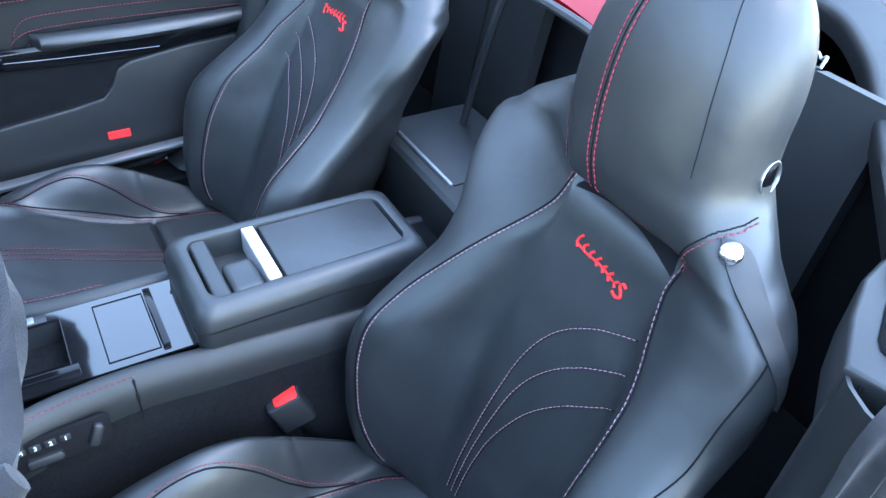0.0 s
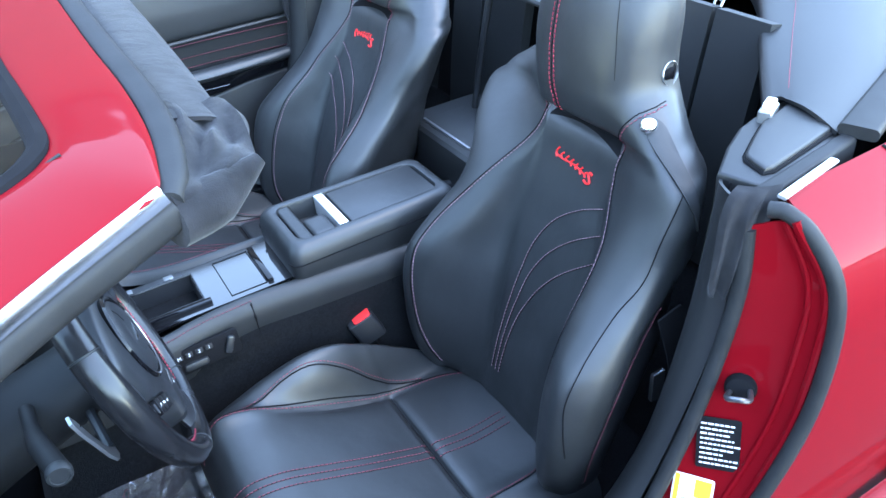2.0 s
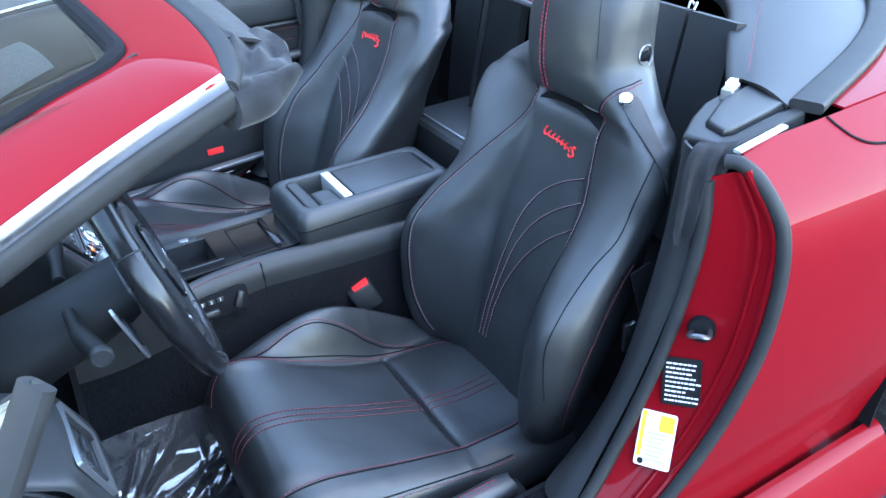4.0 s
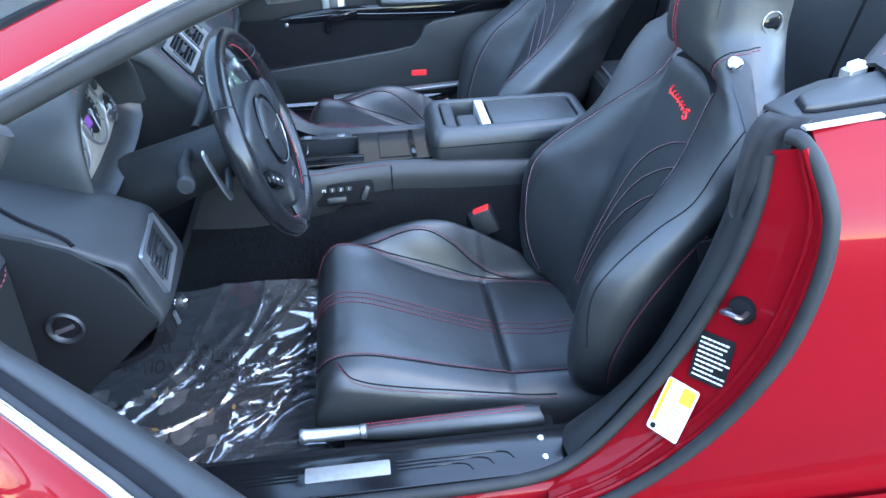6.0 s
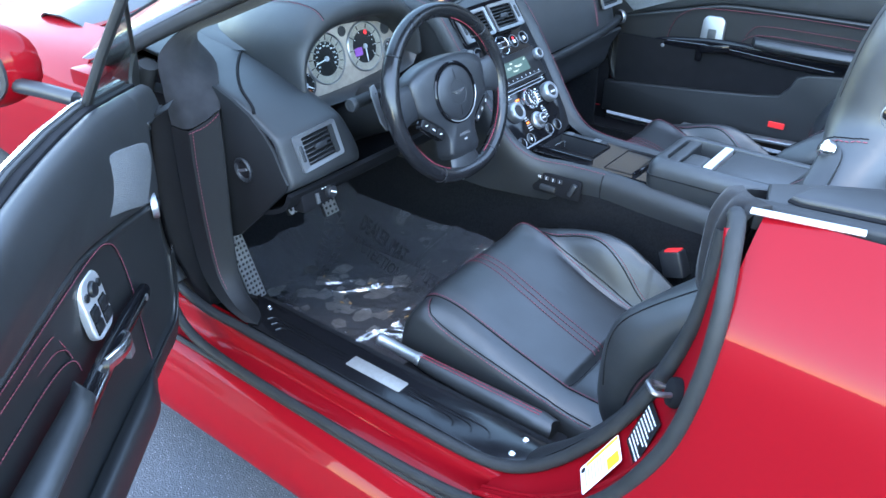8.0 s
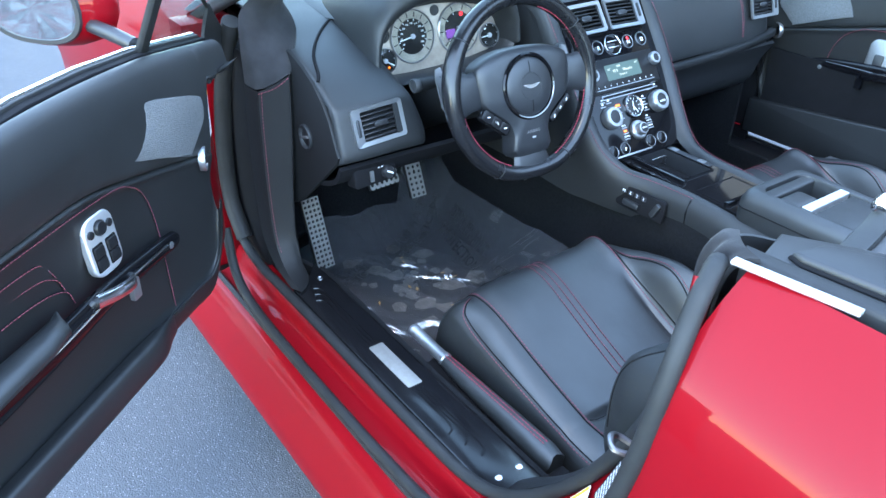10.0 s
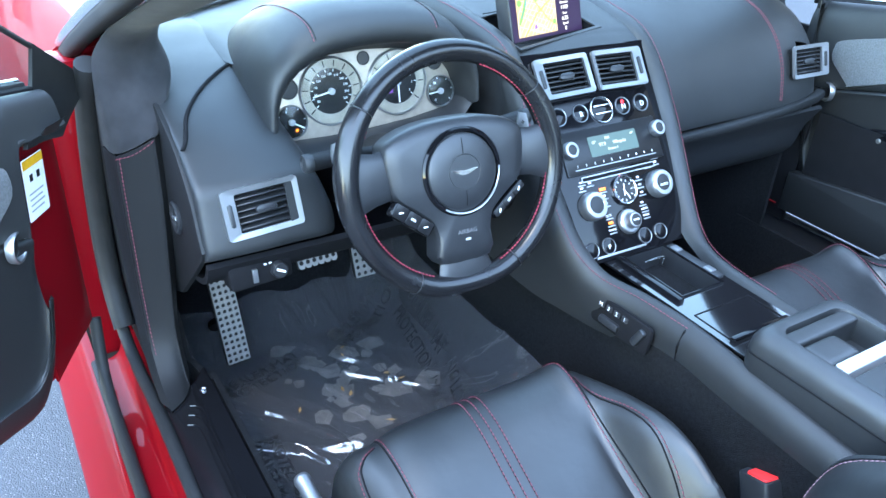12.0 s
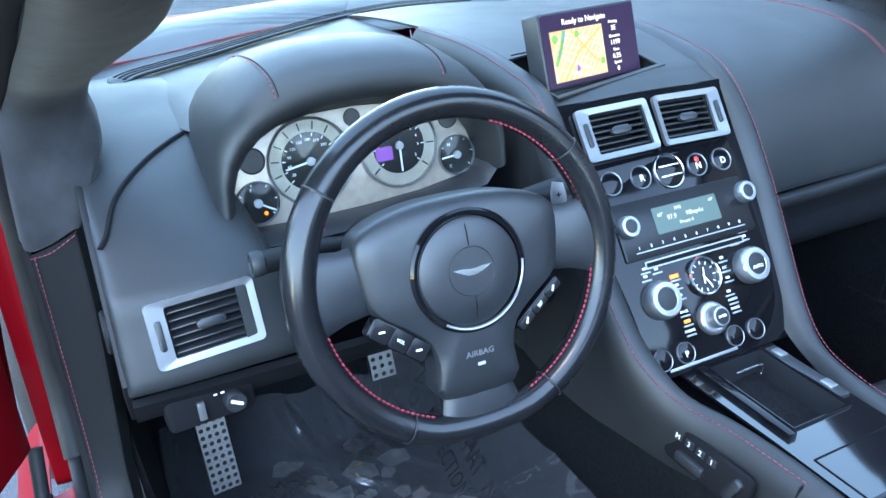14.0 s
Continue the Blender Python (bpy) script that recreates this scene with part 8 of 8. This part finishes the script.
        for s, z in pts:
            p3.append(D(s, -0.004 if z > 0.80 else -0.0085, z))
        p3 = spline(p3, 8)
        seam("groove", [p + D.n * 0.001 for p in p3], ob, 0.0013)
        stitches("stitching", [p + D.n * 0.0028 for p in p3], ob, DIM_THREAD, r=0.0009)
    return ob


DL = Door((0.742, 0.855, 0), (-0.643, 0.766, 0), (-0.766, -0.643, 0), 0.115)
left = door(DL, "red car door standing open, lined in black leather with red stitching", True, True)
# quarter light: post, pane and black corner
top, b0, b1 = V((0.558, 0.985, 1.157)), V((0.672, 1.026, 0.974)), V((0.893, 0.801, 0.922))
part("quarter_post", sweep([b0, b0.lerp(top, 0.5) + V((0.004, 0, 0)), top], rounded(0.014, 0.024, 0.005, 2), up=DL.a), RUBBER, left, "black quarter light post")
part("quarter_edge", tube([top, top.lerp(b1, 0.5), b1], 0.004), RUBBER, left)
bm = bmesh.new()
bm.faces.new([bm.verts.new(p) for p in (b0, top, b1)])
qg = part("quarter_glass", thicken(bm, 0.004), GLASS, left, "small triangular quarter light pane", smooth=0)
qg.visible_shadow = False
apex, tip, br, bl, gl = V((0.761, 0.873, 1.02)), V((0.893, 0.801, 0.922)), V((0.827, 0.856, 0.858)), V((0.699, 0.912, 0.893)), V((0.780, 0.884, 0.956))
rows = [[apex, apex.lerp(tip, 0.5), tip], [gl, gl.lerp(tip, 0.5) + V((0, 0, -0.012)), tip + V((-0.006, 0.004, -0.012))], [bl.lerp(gl, 0.4), bl.lerp(gl, 0.4).lerp(br, 0.5) + DL.n * -0.006, br.lerp(tip, 0.3)], [bl, bl.lerp(br, 0.5), br]]
part("mirror_corner", thicken(skin(rows, 4, 3), 0.006), RUBBER, left, "black rubber corner cover")
# label on the door's end
m = DL.axes(0, 0, 0)
slant = (DL.a * -0.894 + DL.n * -0.447).normalized()
face = DL.a * -0.447 + DL.n * 0.894
ends = axes(DL(0.09, -0.013, 0.822) + slant * 0.052 + face * 0.006, slant * (1 if slant.cross(V((0, 0, 1))).dot(face) > 0 else -1), (0, 0, 1)) @ pose(0, 0, 0, 0, 0, -10)
lab = part("airbag_label", plate(rounded(0.080, 0.088, 0.003), ends, 0.001), WHITE, left, "white warning label with an orange head")
part("label_head", plate([(-0.039, 0.030), (0.039, 0.030), (0.039, 0.043), (-0.039, 0.043)], ends, 0.0004, base=0.0011), YELLOW, lab, smooth=0)
for x in (-0.014, 0.014):
    part("print_bar", plate([(x - 0.006, 0.010), (x + 0.006, 0.010), (x + 0.006, 0.020), (x - 0.006, 0.020)], ends, 0.0004, base=0.0011), LABEL_BLACK, lab, smooth=0)
for k in range(4):
    part("print_bar", plate([(-0.030, -0.008 - 0.008 * k), (0.026 - 0.006 * (k % 2), -0.008 - 0.008 * k), (0.026 - 0.006 * (k % 2), -0.0055 - 0.008 * k), (-0.030, -0.0055 - 0.008 * k)], ends, 0.0004, base=0.0011), GREY_PRINT, lab, smooth=0)
# door mirror
MIRROR = axes(DL(0.130, -0.285, 1.020), DL.n, (0, 0, 1))
def mirror_ring(d, a, b):
    return [MIRROR @ V((a * math.copysign(abs(math.cos(t)) ** 0.8, math.cos(t)), b * math.copysign(abs(math.sin(t)) ** 0.8, math.sin(t)), d)) for t in [2 * math.pi * j / 28 for j in range(28)]]


MS = 1 if (MIRROR.to_3x3() @ V((0, 0, 1))).dot(DL.a) > 0 else -1
mirror_mat = material("mirror", (0.92, 0.93, 0.94), 0.01, 1.0)
part("mirror_housing", sheet([mirror_ring(MS * d, a, b) for d, a, b in ((0.004, 0.096, 0.062), (-0.006, 0.106, 0.068), (-0.025, 0.128, 0.073), (-0.050, 0.132, 0.074), (-0.080, 0.115, 0.062), (-0.105, 0.070, 0.038), (-0.112, 0.02, 0.012))], closed_v=True, cap=True), RED, left, "red door mirror housing")
part("mirror_frame", sheet([mirror_ring(MS * d, a, b) for d, a, b in ((0.003, 0.098, 0.064), (0.008, 0.096, 0.062), (0.008, 0.088, 0.055), (0.005, 0.087, 0.054))], closed_v=True), BLACK, left)
part("mirror_glass", sheet([mirror_ring(MS * 0.0055, a, b) for a, b in ((0.088, 0.055), (0.04, 0.025), (0.002, 0.002))], closed_v=True, cap=True), mirror_mat, left, "door mirror glass")
part("mirror_arm", tube(spline([DL(0.16, -0.075, 0.982), DL(0.14, -0.13, 0.990), DL(0.11, -0.20, 0.994)], 5), 0.013, 10), BLACK, left, "black mirror arm")
DR = Door((0.745, -0.772, 0), (-1, 0, 0), (0, 1, 0))
right = door(DR, "shut car door lined in black leather with a silver switch plate", False, False)
part("courtesy_reflector", place(box((-0.024, -0.009, 0), (0.024, 0.009, 0.006), 0.003), DR.axes(0.681, 0.026, 0.533)), SIGNAL, right, "small red reflector")
part("sill_paint", sweep([(0.76, -0.722, 0.474), (0.72, -0.722, 0.476), (0.64, -0.722, 0.479)], rounded(0.005, 0.003, 0.001, 2)), RED, car, "strip of red paint at the far sill")
part("kick_panel", box((0.645, -0.792, 0.40), (0.802, -0.777, 0.90), 0.004), MATT, cabin, "dark panel behind the shut door")
part("sill_edge", sweep([(0.34, -0.712, 0.480), (0.2, -0.712, 0.487), (-0.20, -0.712, 0.508)], rounded(0.03, 0.012, 0.004, 2)), SATIN, cabin, "pale metal edge of the far sill")
